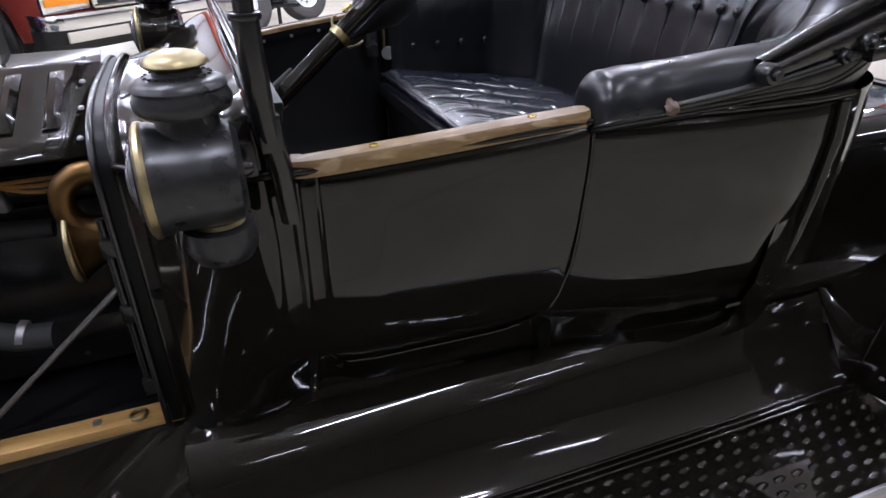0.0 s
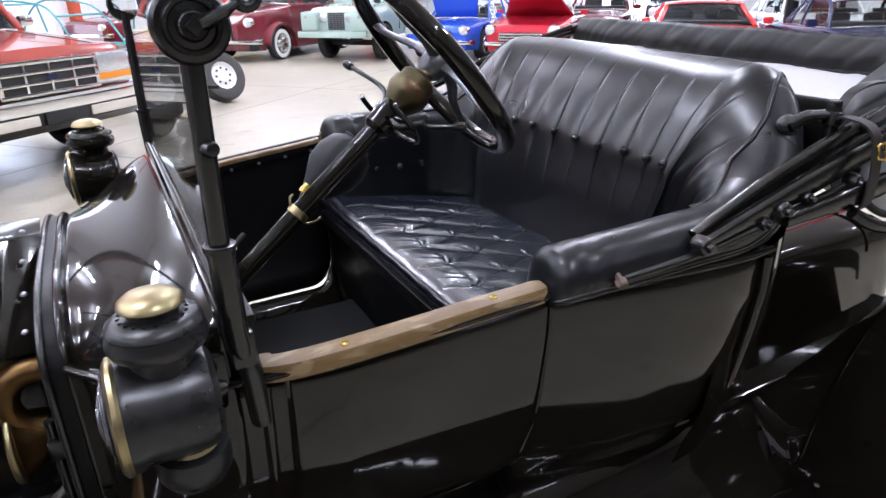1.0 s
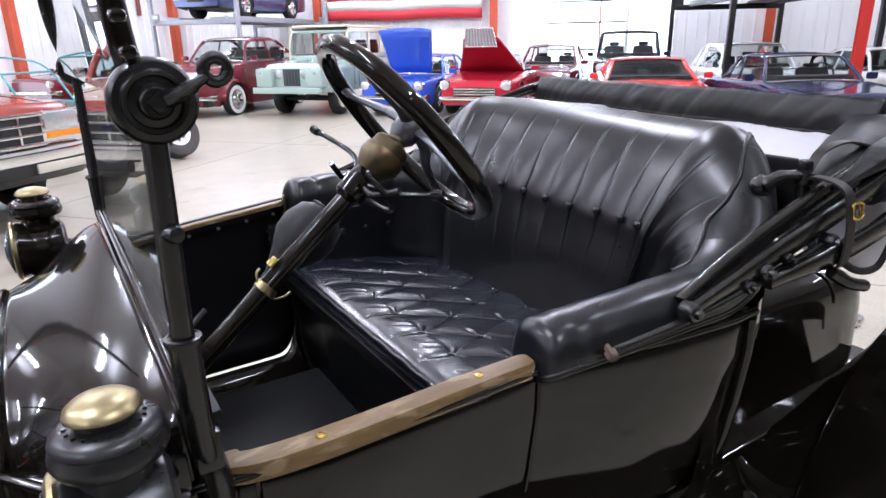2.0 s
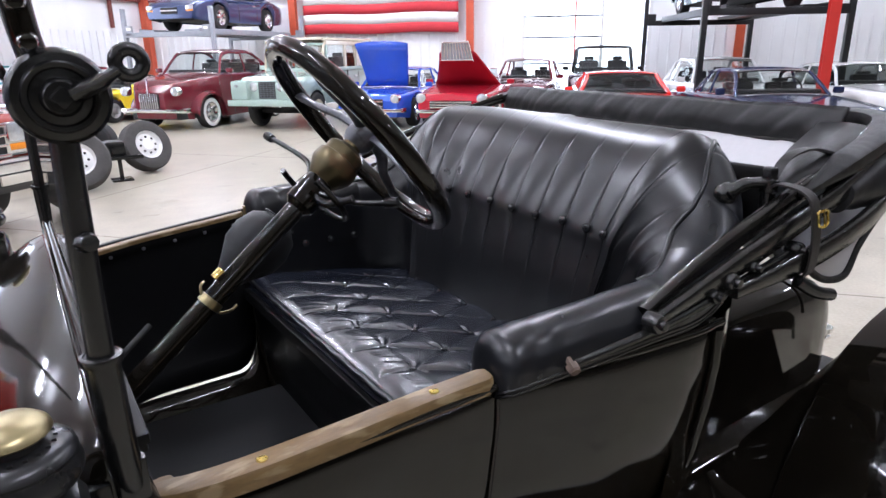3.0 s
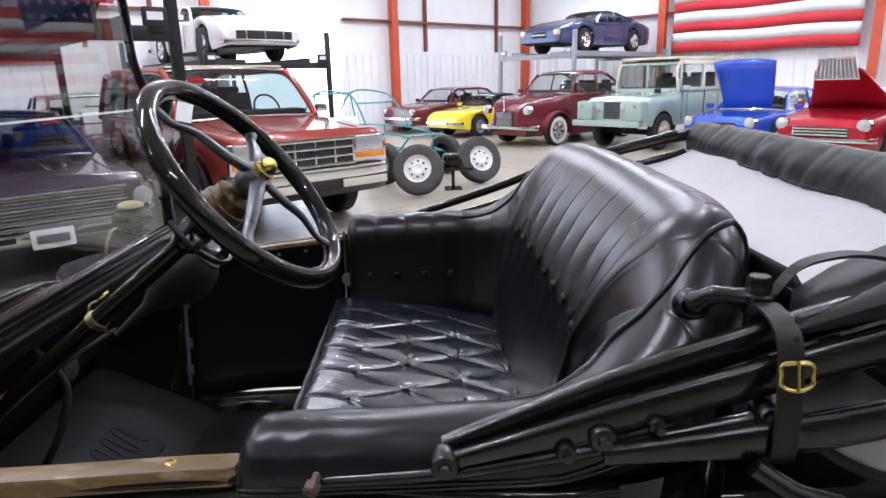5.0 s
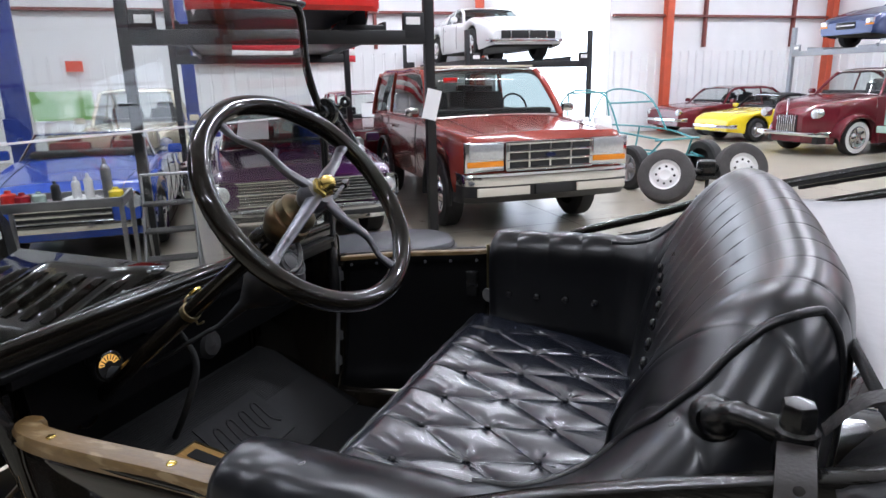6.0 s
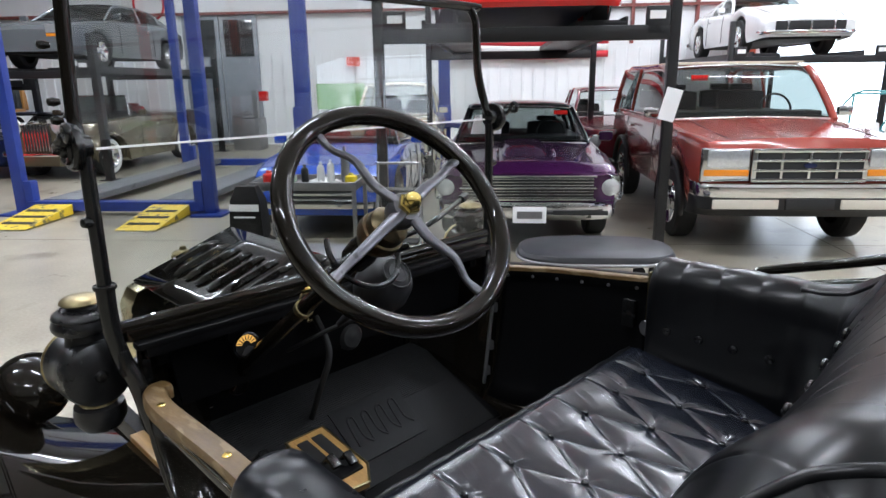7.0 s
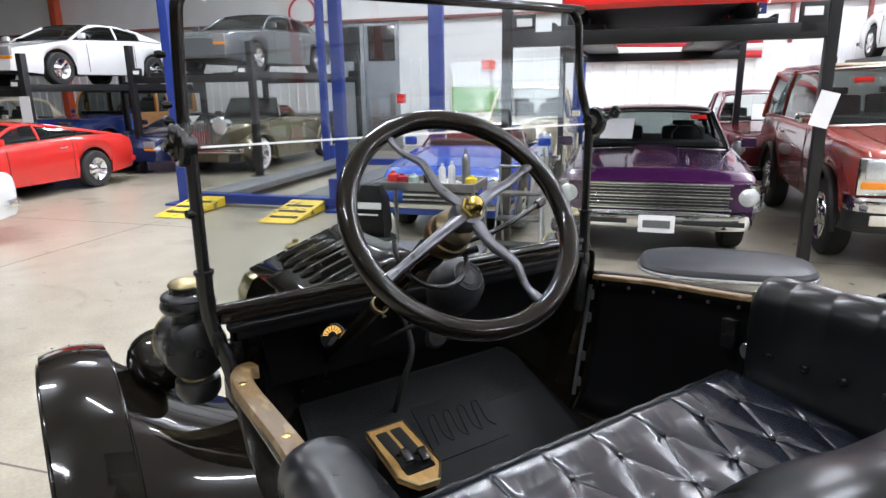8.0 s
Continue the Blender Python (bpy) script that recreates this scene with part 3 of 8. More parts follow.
md = ob.modifiers.new("thick", "SOLIDIFY")
md.thickness, md.offset = 0.006, -1
bm = bmesh.new()
tube(bm, rings[0], 0.009, 8)
part("cowl_bead", bm, BLACK, T)
# dash board and its steel edge
bm = bmesh.new()
outl = [(p.y * 1.03, p.z) for p in rings[0]]
a = [bm.verts.new((-0.722, y, z)) for y, z in outl]
b = [bm.verts.new((-0.703, y, z)) for y, z in outl]
bm.faces.new(a)
bm.faces.new(b)
for k in range(len(a)):
    bm.faces.new((a[k], a[(k + 1) % len(a)], b[(k + 1) % len(b)], b[k]))
part("dash_board", bm, BLACK_IN, T)
bm = bmesh.new()
tube(bm, [(-0.728, y * 1.005, z) for y, z in outl], 0.006, 6)
tube(bm, [(-0.745, -0.325, 0.62), (-0.745, -0.325, 0.98)], 0.008, 6)
for z in (0.64, 0.80, 0.93):
    box(bm, (-0.74, -0.332, z), (0.03, 0.016, 0.035), 0.003)
part("dash_edge", bm, IRON, T)

# windscreen
WY0, WY1 = -0.578, 0.478
wind = thing("windscreen", "", "")
wind.parent = T
for s, y in ((-1, WY0), (1, WY1)):
    bm = bmesh.new()
    tube(bm, spl([(-0.462, y * 0.93, 1.02), (-0.470, y * 0.955, 1.11), (-0.482, y * 0.985, 1.17), (-0.486, y, 1.24), (-0.487, y, 1.31)], 5), 0.0165, 12)
    lathe(bm, [(0.0165, 0), (0.0195, 0.0), (0.0205, 0.004), (0.0195, 0.008), (0.0165, 0.009)], (-0.487, y, 1.302), (0, 0, 1), 16)
    tube(bm, [(-0.487, y, 1.30), (-0.486, y, 1.42), (-0.484, y, 1.54)], 0.0125, 12)
    lathe(bm, [(0, 0.024), (0.008, 0.022), (0.010, 0.016), (0.010, 0.006)], (-0.486, y, 1.425), (0.3, s, 0.1), 10)
    box(bm, (-0.478, y * 0.985, 1.16), (0.03, 0.02, 0.05), 0.004)
    part("post", bm, IRON, wind)
    # friction hinge with raised rings and its eyed lever
    bm = bmesh.new()
    lathe(bm, [(0, 0.020), (0.013, 0.020), (0.0155, 0.017), (0.0165, 0.010), (0.023, 0.009), (0.0245, 0.013), (0.028, 0.0135), (0.030, 0.008), (0.036, 0.007), (0.0395, 0.003), (0.0405, -0.004), (0.037, -0.012), (0.022, -0.014), (0.018, -0.03), (0, -0.03)], (-0.482, y + s * 0.020, 1.556), (0, s, 0), 32)
    lathe(bm, [(0, 0.027), (0.009, 0.026), (0.0105, 0.022), (0.0105, 0.018)], (-0.482, y + s * 0.022, 1.556), (0, s, 0), 4)
    tube(bm, spl([(-0.474, y + s * 0.034, 1.558), (-0.455, y + s * 0.037, 1.566), (-0.438, y + s * 0.038, 1.577)], 4), [0.017] * 3 + [0.0145] * 3 + [0.011] * 3, 10, flat=0.5)
    P = [Vector((-0.428 + 0.011 * math.cos(q * math.pi / 8), y + s * 0.038, 1.583 + 0.011 * math.sin(q * math.pi / 8))) for q in range(16)]
    tube(bm, P, 0.0062, 8, closed=True)
    part("hinge_knob", bm, IRON, wind)
NX0, NX1 = -0.497, -0.520
UP = [(-0.486, WY0 - 0.004, 1.56), (-0.498, WY0 - 0.004, 1.60), (-0.504, WY0 + 0.000, 1.68), (-0.508, WY0 + 0.006, 1.78), (-0.509, WY0 + 0.012, 1.815), (-0.510, WY0 + 0.032, 1.838), (-0.511, WY0 + 0.075, 1.846)]
UPR = [(NX1, WY1 - 0.085, 1.850), (NX1, WY1 - 0.045, 1.843), (NX1, WY1 - 0.024, 1.820), (NX1, WY1 - 0.018, 1.78), (NX1, WY1 - 0.010, 1.68), (-0.505, WY1, 1.60), (-0.486, WY1, 1.56)]
bm = bmesh.new()
tube(bm, spl(UP + UPR, 5), 0.012, 12)
for z, x in ((1.60, -0.498), (1.63, -0.502), (1.72, -0.508)):
    lathe(bm, [(0, 0.02), (0.006, 0.018), (0.008, 0.01), (0.005, 0)], (x, WY0 - 0.02, z), (0, -1, 0), 10)
part("upper_frame", bm, BLACK, wind)
bm = bmesh.new()
tube(bm, [(-0.487, WY0, 1.222), (-0.487, WY1, 1.222)], 0.013, 10)
box(bm, (-0.487, (WY0 + WY1) / 2, 1.205), (0.03, WY1 - WY0 - 0.04, 0.022), 0.004)
part("lower_frame", bm, BLACK, wind)
bm = bmesh.new()
box(bm, (-0.468, (WY0 + WY1) / 2, 1.186), (0.03, WY1 - WY0 - 0.06, 0.014), 0.004)
box(bm, (-0.464, (WY0 + WY1) / 2, 1.172), (0.018, WY1 - WY0 - 0.09, 0.022), 0.004)
part("dash_rail", bm, BLACK_IN, T)
bm = bmesh.new()
plate(bm, [(-0.487, WY0 + 0.01, 1.235), (-0.487, WY1 - 0.01, 1.235), (-0.485, WY1 - 0.01, 1.548), (-0.485, WY0 + 0.01, 1.548)], 0.004)
ob = part("lower_pane", bm, GLASS, wind, "clear glass pane", 0)
ob.visible_shadow = False
bm = bmesh.new()
plate(bm, [(-0.496, WY0 + 0.002, 1.553), (-0.512, WY1 - 0.012, 1.553), (-0.520, WY1 - 0.022, 1.842), (-0.511, WY0 + 0.016, 1.842)], 0.004)
ob = part("upper_pane", bm, GLASS, wind, "clear glass pane", 0)
ob.visible_shadow = False
bm = bmesh.new()
box(bm, (-0.4855, (WY0 + WY1) / 2, 1.5505), (0.005, WY1 - WY0 - 0.04, 0.0035))
part("pane_edge", bm, WHITE, wind, "pale ground edge of the glass")

# hood: far half closed, near half folded with its louvred side laid on top
HX0, HX1 = -1.30, -0.728
bm = bmesh.new()
loft(bm, [[(x, y, z + 0.012 * (x - HX0)) for y, z in ((0.035, 1.152), (0.12, 1.142), (0.22, 1.105), (0.285, 1.06), (0.305, 1.01), (0.31, 0.9), (0.31, 0.74))] for x in (HX0, -1.1, -0.9, HX1)])
ob = part("hood", bm, BLACK, T)
ob.modifiers.new("thick", "SOLIDIFY").thickness = 0.004
bm = bmesh.new()
loft(bm, [[(x, lerp(0.075, -0.262, k / 6), lerp(1.184, 1.070, k / 6)) for k in range(7)] for x in (HX0, -1.1, -0.9, HX1)])
hoodp = part("hood", bm, BLACK, T, "black hood panel with pressed louvres, folded up")
hoodp.modifiers.new("thick", "SOLIDIFY").thickness = 0.006
HN = Vector((0, -0.32, 0.95)).normalized()
HD = Vector((0, -0.337, -0.114)).normalized()
for k in range(7):
    xx = -0.80 - 0.072 * k
    bm = bmesh.new()
    c0 = Vector((xx, -0.095, 1.1265))
    rg = []
    for j in range(9):
        u = j / 8 - 0.5
        hgt = 0.012 * math.sqrt(max(0.0, 1 - (2 * u) ** 4))
        p = c0 + HD * (u * 0.19)
        rg.append([p + Vector((-0.016, 0, 0)) + HN * 0.0035, p + Vector((-0.008, 0, 0)) + HN * (0.004 + hgt), p + Vector((0.003, 0, 0)) + HN * (0.004 + hgt), p + Vector((0.012, 0, 0)) + HN * 0.0035])
    loft(bm, rg)
    part("louvre", bm, BLACK, hoodp)
for u in (-0.42, -0.15, 0.12, 0.40):
    for xx in (-0.757, -1.28):
        bm = bmesh.new()
        lathe(bm, [(0.006, 0), (0.004, 0.003), (0, 0.0035)], Vector((xx, -0.095, 1.1265)) + HD * (u * 0.33) + HN * 0.003, HN, 8)
        part("rivet", bm, STEEL, hoodp)

# radiator with its filler cap
bm = bmesh.new()
ro = [(-0.255, 0.56), (-0.262, 0.8), (-0.262, 0.98), (-0.235, 1.03), (-0.17, 1.055), (-0.09, 1.06), (-0.06, 1.082), (0, 1.09), (0.06, 1.082), (0.09, 1.06), (0.17, 1.055), (0.235, 1.03), (0.262, 0.98), (0.262, 0.8), (0.255, 0.56)]
loft(bm, [[(x, y * k - 0.02, z if z < 0.6 else z - (1 - k) * 0.1) for y, z in ro] for x, k in ((-1.395, 0.96), (-1.385, 1.0), (-1.325, 1.0), (-1.30, 0.985))], True, True)
radi = part("radiator", bm, BRASS_PALE, T, "pale polished brass radiator shell")
bm = bmesh.new()
box(bm, (-1.397, -0.02, 0.80), (0.012, 0.40, 0.42), 0.01)
part("core", bm, DARK, radi)
bm = bmesh.new()
lathe(bm, [(0.026, 0), (0.026, 0.02), (0.034, 0.022), (0.036, 0.04), (0.03, 0.046), (0.012, 0.05), (0.010, 0.062), (0, 0.064)], (-1.345, -0.076, 1.075), (0, 0, 1), 18)
box(bm, (-1.345, -0.076, 1.108), (0.012, 0.08, 0.012), 0.003)
part("cap", bm, BRASS, radi, "dull brass filler cap with two ears")

# side lamps
def side_lamp(cx, cy, cz, s, tin):
    lamp = thing("side_lamp", "worn black tin oil side lamp with a brass cap", "lamp")
    o = Vector((cx, cy, cz))
    bm = bmesh.new()
    lathe(bm, [(0, -0.055), (0.05, -0.053), (0.062, -0.045), (0.066, -0.03), (0.067, 0.0), (0.066, 0.035), (0.070, 0.045), (0.070, 0.052), (0.058, 0.054)], o, (-1, 0, 0), 28)
    part("body", bm, tin, lamp)
    bm = bmesh.new()
    lathe(bm, [(0.060, 0.050), (0.0705, 0.052), (0.0725, 0.056), (0.0715, 0.061), (0.066, 0.0645), (0.058, 0.065)], o, (-1, 0, 0), 28)
    part("bezel", bm, BRASS, lamp, "brass lens ring")
    bm = bmesh.new()
    lathe(bm, [(0.061, 0.056), (0.054, 0.066), (0.037, 0.074), (0.02, 0.078), (0, 0.079)], o, (-1, 0, 0), 24)
    for k in range(4):
        q = 0.052 - 0.011 * k
        P = [o + Vector((-0.068 - 0.0032 * k, q * math.cos(a * math.pi / 10), q * math.sin(a * math.pi / 10))) for a in range(20)]
        tube(bm, P, 0.0022, 6, closed=True)
    part("lens", bm, LAMP_LENS, lamp, "ribbed clear glass lens")
    bm = bmesh.new()
    lathe(bm, [(0.040, 0.052), (0.037, 0.060), (0.036, 0.078), (0.046, 0.0795), (0.053, 0.083), (0.0565, 0.090), (0.0565, 0.097), (0.053, 0.104), (0.0525, 0.107), (0.054, 0.110), (0.052, 0.1155), (0.046, 0.120), (0.036, 0.123), (0.028, 0.1235), (0.026, 0.131)], o, (0, 0, 1), 28)
    for k in range(20):
        a = 2 * math.pi * k / 20
        box(bm, o + Vector((0.0365 * math.cos(a), 0.0365 * math.sin(a), 0.1236)), (0.0038, 0.0038, 0.0024))
    part("chimney", bm, tin, lamp)
    bm = bmesh.new()
    lathe(bm, [(0.018, 0.126), (0.026, 0.130), (0.034, 0.1325), (0.037, 0.1355), (0.0355, 0.140), (0.029, 0.1455), (0.016, 0.1495), (0, 0.151)], o, (0, 0, 1), 28)
    part("cap", bm, BRASS, lamp, "domed brass cap")
    bm = bmesh.new()
    lathe(bm, [(0.030, -0.058), (0.030, -0.066), (0.045, -0.070), (0.047, -0.085), (0.046, -0.10), (0.036, -0.117), (0.018, -0.124), (0, -0.126)], o + Vector((0.012, 0, 0)), (0, 0, 1), 24)
    part("fount", bm, tin, lamp)
    bm = bmesh.new()
    lathe(bm, [(0.0305, -0.062), (0.034, -0.066), (0.0305, -0.071)], o + Vector((0.012, 0, 0)), (0, 0, 1), 24)
    part("fount_ring", bm, BRASS, lamp)
    bm = bmesh.new()
    lathe(bm, [(0, 0.010), (0.008, 0.008), (0.012, 0), (0.014, -0.02)], o + Vector((0.057, 0, 0)), (1, 0, 0), 12)
    tube(bm, spl([o + Vector((0.04, -s * 0.03, 0.02)), o + Vector((0.055, -s * 0.055, 0.0)), o + Vector((0.06, -s * 0.085, -0.02))], 4), 0.008, 8)
    box(bm, o + Vector((0.06, -s * 0.07, -0.01)), (0.03, 0.03, 0.05), 0.004)
    part("bracket", bm, IRON, lamp)
    return lamp


l1 = side_lamp(-0.573, -0.598, 1.128, -1, PEWTER)
l2 = side_lamp(-0.622, 0.55, 1.135, 1, BLACK)
l2["label"] = "glossy black oil side lamp on the far cowl"

# steering
HUB = Vector((-0.004, -0.261, 1.480))
CN = Vector((0.299, 0.019, 0.244)).normalized()
wx = Vector((0, 0, 1)).cross(CN).normalized()      # across
wy = CN.cross(wx).normalized()                     # up the wheel
WN = Vector((0.779, -0.09, 0.62)).normalized()
ux = Vector((0, 0, 1)).cross(WN).normalized()
uy = WN.cross(ux).normalized()
swheel = thing("steering_wheel", "", "")
swheel.parent = T
RC = HUB - CN * 0.046
RW = 0.192
bm = bmesh.new()
tube(bm, [RC + ux * (RW * math.cos(2 * math.pi * k / 64)) + uy * (RW * math.sin(2 * math.pi * k / 64)) for k in range(64)], 0.0165, 14, closed=True)
part("rim", bm, BLACK, swheel, "thick polished black wheel rim")
for k, (a0, sway) in enumerate(((118, 0.017), (28, 0.003), (-62, -0.016), (208, 0.0))):
    a = radians(a0)
    d = ux * math.cos(a) + uy * math.sin(a)
    q = WN.cross(d)
    P = spl([RC + d * 0.012 + WN * 0.018, RC + d * 0.06 + q * sway * 0.5 + WN * 0.016, RC + d * 0.11 - q * sway * 0.4 + WN * 0.008, RC + d * 0.150 + q * sway * 0.2, RC + d * (RW - 0.006)], 6)
    bm = bmesh.new()
    n = len(P)
    tube(bm, P, [lerp(0.014, 0.0085, min(1, i / (n * 0.7))) if i < n - 5 else 0.0105 for i in range(n)], 10, flat=0.62)
    part("spoke", bm, SPIDER, swheel)
bm = bmesh.new()
lathe(bm, [(0.016, -0.02), (0.026, -0.005), (0.028, 0.018), (0.024, 0.026), (0.014, 0.028)], RC, WN, 20)
part("hub", bm, SPIDER, swheel)
bm = bmesh.new()
lathe(bm, [(0.018, 0.022), (0.019, 0.036), (0.016, 0.038)], RC, WN, 6)
lathe(bm, [(0.014, 0.036), (0.015, 0.044), (0.012, 0.052), (0.006, 0.057), (0, 0.058)], RC, WN, 16)
part("hub_nut", bm, BRASS_BRIGHT, swheel, "bright brass hub nut")
steer = thing("steering_column", "", "")
steer.parent = T
bm = bmesh.new()
lathe(bm, [(0.016, -0.006), (0.018, -0.022), (0.030, -0.028), (0.0345, -0.033), (0.0345, -0.050), (0.0385, -0.052), (0.0395, -0.056), (0.0395, -0.070), (0.036, -0.078), (0.028, -0.092), (0.024, -0.098)], RC, CN, 28)
part("gear_case", bm, BRASS_DULL, steer, "round tarnished brass gear case")
bm = bmesh.new()
tube(bm, [RC - CN * 0.095, RC - CN * 0.30, RC - CN * 0.80], 0.0165, 16)
lathe(bm, [(0.0165, -0.16), (0.026, -0.15), (0.028, -0.12), (0.024, -0.098)], RC, CN, 16)
part("tube", bm, BLACK, steer)
bm = bmesh.new()
for sgn in (-1, 1):
    P = spl([RC - CN * 0.125 + wx * (sgn * 0.02), RC - CN * 0.128 + wx * (sgn * 0.05) - wy * 0.01, RC - CN * 0.10 + wx * (sgn * 0.085) - wy * 0.02], 5)
    tube(bm, P, 0.007, 8)
P = [RC - CN * 0.118 + (wx * math.cos(a) + wy * math.sin(a)) * 0.07 for a in [radians(150 + 6 * k) for k in range(41)]]
tube(bm, P, 0.005, 8)
part("quadrant", bm, IRON, steer)
bm = bmesh.new()
lv = spl([RC - CN * 0.12 + wx * 0.02, Vector((-0.092, -0.16, 1.405)), Vector((-0.114, -0.034, 1.438))], 6)
tube(bm, lv, 0.0048, 8)
lathe(bm, [(0, -0.012), (0.008, -0.01), (0.009, 0), (0.008, 0.01), (0, 0.012)], lv[-1], lv[-1] - lv[-2], 10)
lv = spl([RC - CN * 0.12 - wx * 0.02, RC - CN * 0.10 - wx * 0.08 - wy * 0.03, RC - CN * 0.07 - wx * 0.13 - wy * 0.05], 6)
tube(bm, lv, 0.0048, 8)
lathe(bm, [(0, -0.012), (0.008, -0.01), (0.009, 0), (0.008, 0.01), (0, 0.012)], lv[-1], lv[-1] - lv[-2], 10)
part("lever", bm, IRON, steer, "thin black spark and throttle levers")
bm = bmesh.new()
cl = RC - CN * 0.355
lathe(bm, [(0.0165, -0.007), (0.019, -0.006), (0.019, 0.006), (0.0165, 0.007)], cl, CN, 18)
tube(bm, spl([cl + wy * 0.0175, cl + wy * 0.027 + wx * 0.006 + CN * 0.010, cl + wy * 0.024 + wx * 0.015 + CN * 0.018], 4), 0.0022, 8)
tube(bm, spl([cl - wy * 0.0175, cl - wy * 0.025 - CN * 0.003, cl - wy * 0.030 + CN * 0.010 - wx * 0.010, cl - wy * 0.032 + CN * 0.022 - wx * 0.010], 4), 0.0020, 8)
part("clamp", bm, BRASS, steer, "small brass column clamp")
bm = bmesh.new()
box(bm, cl + CN * 0.04 + wy * 0.023, (0.018, 0.018, 0.006), 0.002, Matrix((wx, CN, wy)).transposed())
part("tag", bm, BRASS_BRIGHT, steer, "small yellow brass tag")
bm = bmesh.new()
o = Vector((-0.228, -0.176, 1.25))
lathe(bm, [(0.006, -0.14), (0.008, -0.11), (0.012, -0.06), (0.032, -0.02), (0.052, 0.015), (0.055, 0.045), (0.046, 0.075), (0.028, 0.09), (0.012, 0.094), (0, 0.094)], o, CN, 24)
for q in (0.03, 0.018):
    tube(bm, [o + CN * 0.092 + (wx * math.cos(a) + wy * math.sin(a)) * q for a in [k * math.pi / 10 for k in range(20)]], 0.002, 6, closed=True)
part("horn_bulb", bm, SOFTRUB, steer, "black rubber horn bulb behind the column")

# floor, toe board, mats and pedals
bm = boxes(((-0.20, 0.0, 0.655), (0.62, 0.84, 0.02)))
part("floor_board", bm, BLACK_IN, T)
bm = bmesh.new()
plate(bm, [(-0.40, -0.44, 0.662), (-0.40, 0.44, 0.662), (-0.695, 0.36, 0.845), (-0.695, -0.36, 0.845)], 0.012)
part("toe_board", bm, BLACK_IN, T)
bm = bmesh.new()
plate(bm, [(-0.395, -0.38, 0.674), (-0.395, 0.40, 0.674), (-0.685, 0.36, 0.853), (-0.685, -0.34, 0.853)], 0.010)
mat_ob = part("floor_mat", bm, MAT, T, "dark ribbed rubber floor mat with a raised oblong panel")
RIB = finish(boxes(((0, 0, 0), (0.004, 0.69, 0.003), 0, Matrix.Rotation(radians(32), 3, "Y"))), "rib", MAT, 0)
for k in range(26):
    t = 0.52 + 0.44 * k / 25
    ob = new("rib", RIB)
    ob.location = (lerp(-0.395, -0.685, t), 0.01, lerp(0.674, 0.853, t) + 0.0065)
    ob.parent = mat_ob
bm = bmesh.new()
plate(bm, [(-0.445, -0.06, 0.712), (-0.445, 0.17, 0.712), (-0.585, 0.17, 0.7985), (-0.585, -0.06, 0.7985)], 0.008)
part("mat_panel", bm, BLACK_IN, mat_ob)
bm = bmesh.new()
for k in range(4):
    y = -0.035 + 0.048 * k
    P = spl([(-0.48, y, 0.738), (-0.545, y + 0.01, 0.778), (-0.55, y + 0.03, 0.781), (-0.50, y + 0.028, 0.750), (-0.478, y + 0.045, 0.737)], 4)
    tube(bm, P, 0.004, 6)
part("mat_emblem", bm, MAT, mat_ob, "raised looping emblem")
bm = boxes(((-0.20, 0.0, 0.670), (0.40, 0.80, 0.008)))
part("floor_mat", bm, MAT, T)
for y, xx, zz in ((-0.205, -0.37, 0.835), (-0.165, -0.36, 0.83), (-0.32, -0.46, 0.86)):
    bm = bmesh.new()
    tube(bm, spl([(xx - 0.12, y, 0.72), (xx - 0.05, y, zz - 0.05), (xx, y, zz)], 4), 0.010, 8, flat=0.6)
    box(bm, (xx + 0.012, y, zz - 0.004), (0.012, 0.022, 0.036), 0.005, Matrix.Rotation(radians(-60), 3, "Y"))
    part("pedal", bm, IRON, T, "worn iron foot pedal")
bm = bmesh.new()
lathe(bm, [(0.028, 0), (0.030, 0.006), (0.022, 0.012), (0.014, 0.010), (0.010, 0.018), (0, 0.019)], (-0.50, -0.105, 0.742), (0.52, 0, 0.85), 18)
part("floor_button", bm, STEEL, T, "round ribbed metal foot button")
# slotted wooden brake plate
plt = thing("brake_plate", "", "")
plt.parent = T
bm = bmesh.new()
pts = [(-0.505, -0.235, 0.82), (-0.33, -0.245, 0.796), (-0.285, -0.215, 0.79), (-0.28, -0.165, 0.79), (-0.33, -0.13, 0.796), (-0.505, -0.13, 0.82)]
plate(bm, pts, 0.016)
part("board", bm, WOOD_OAK, plt, "varnished oak plate")
bm = bmesh.new()
tube(bm, [Vector(p) + Vector((0, 0, 0.007)) for p in pts], 0.0038, 8, closed=True)
part("edging", bm, BRASS, plt, "brass edging")
for y in (-0.205, -0.165):
    bm = boxes(((-0.405, y, 0.8125), (0.16, 0.031, 0.010), 0.004, Matrix.Rotation(radians(7.8), 3, "Y")))
    part("slot", bm, DARK, plt)
bm = bmesh.new()
tube(bm, spl([(-0.25, -0.36, 0.66), (-0.26, -0.365, 0.74), (-0.265, -0.37, 0.80)], 5), 0.011, 10)
lathe(bm, [(0.010, 0), (0.014, 0.01), (0.015, 0.06), (0.010, 0.07), (0, 0.072)], (-0.265, -0.37, 0.79), (-0.05, 0, 1), 12)
part("brake_lever", bm, IRON, plt)
part("pedestal", boxes(((-0.40, -0.185, 0.74), (0.16, 0.08, 0.14), 0.01)), BLACK_IN, plt)

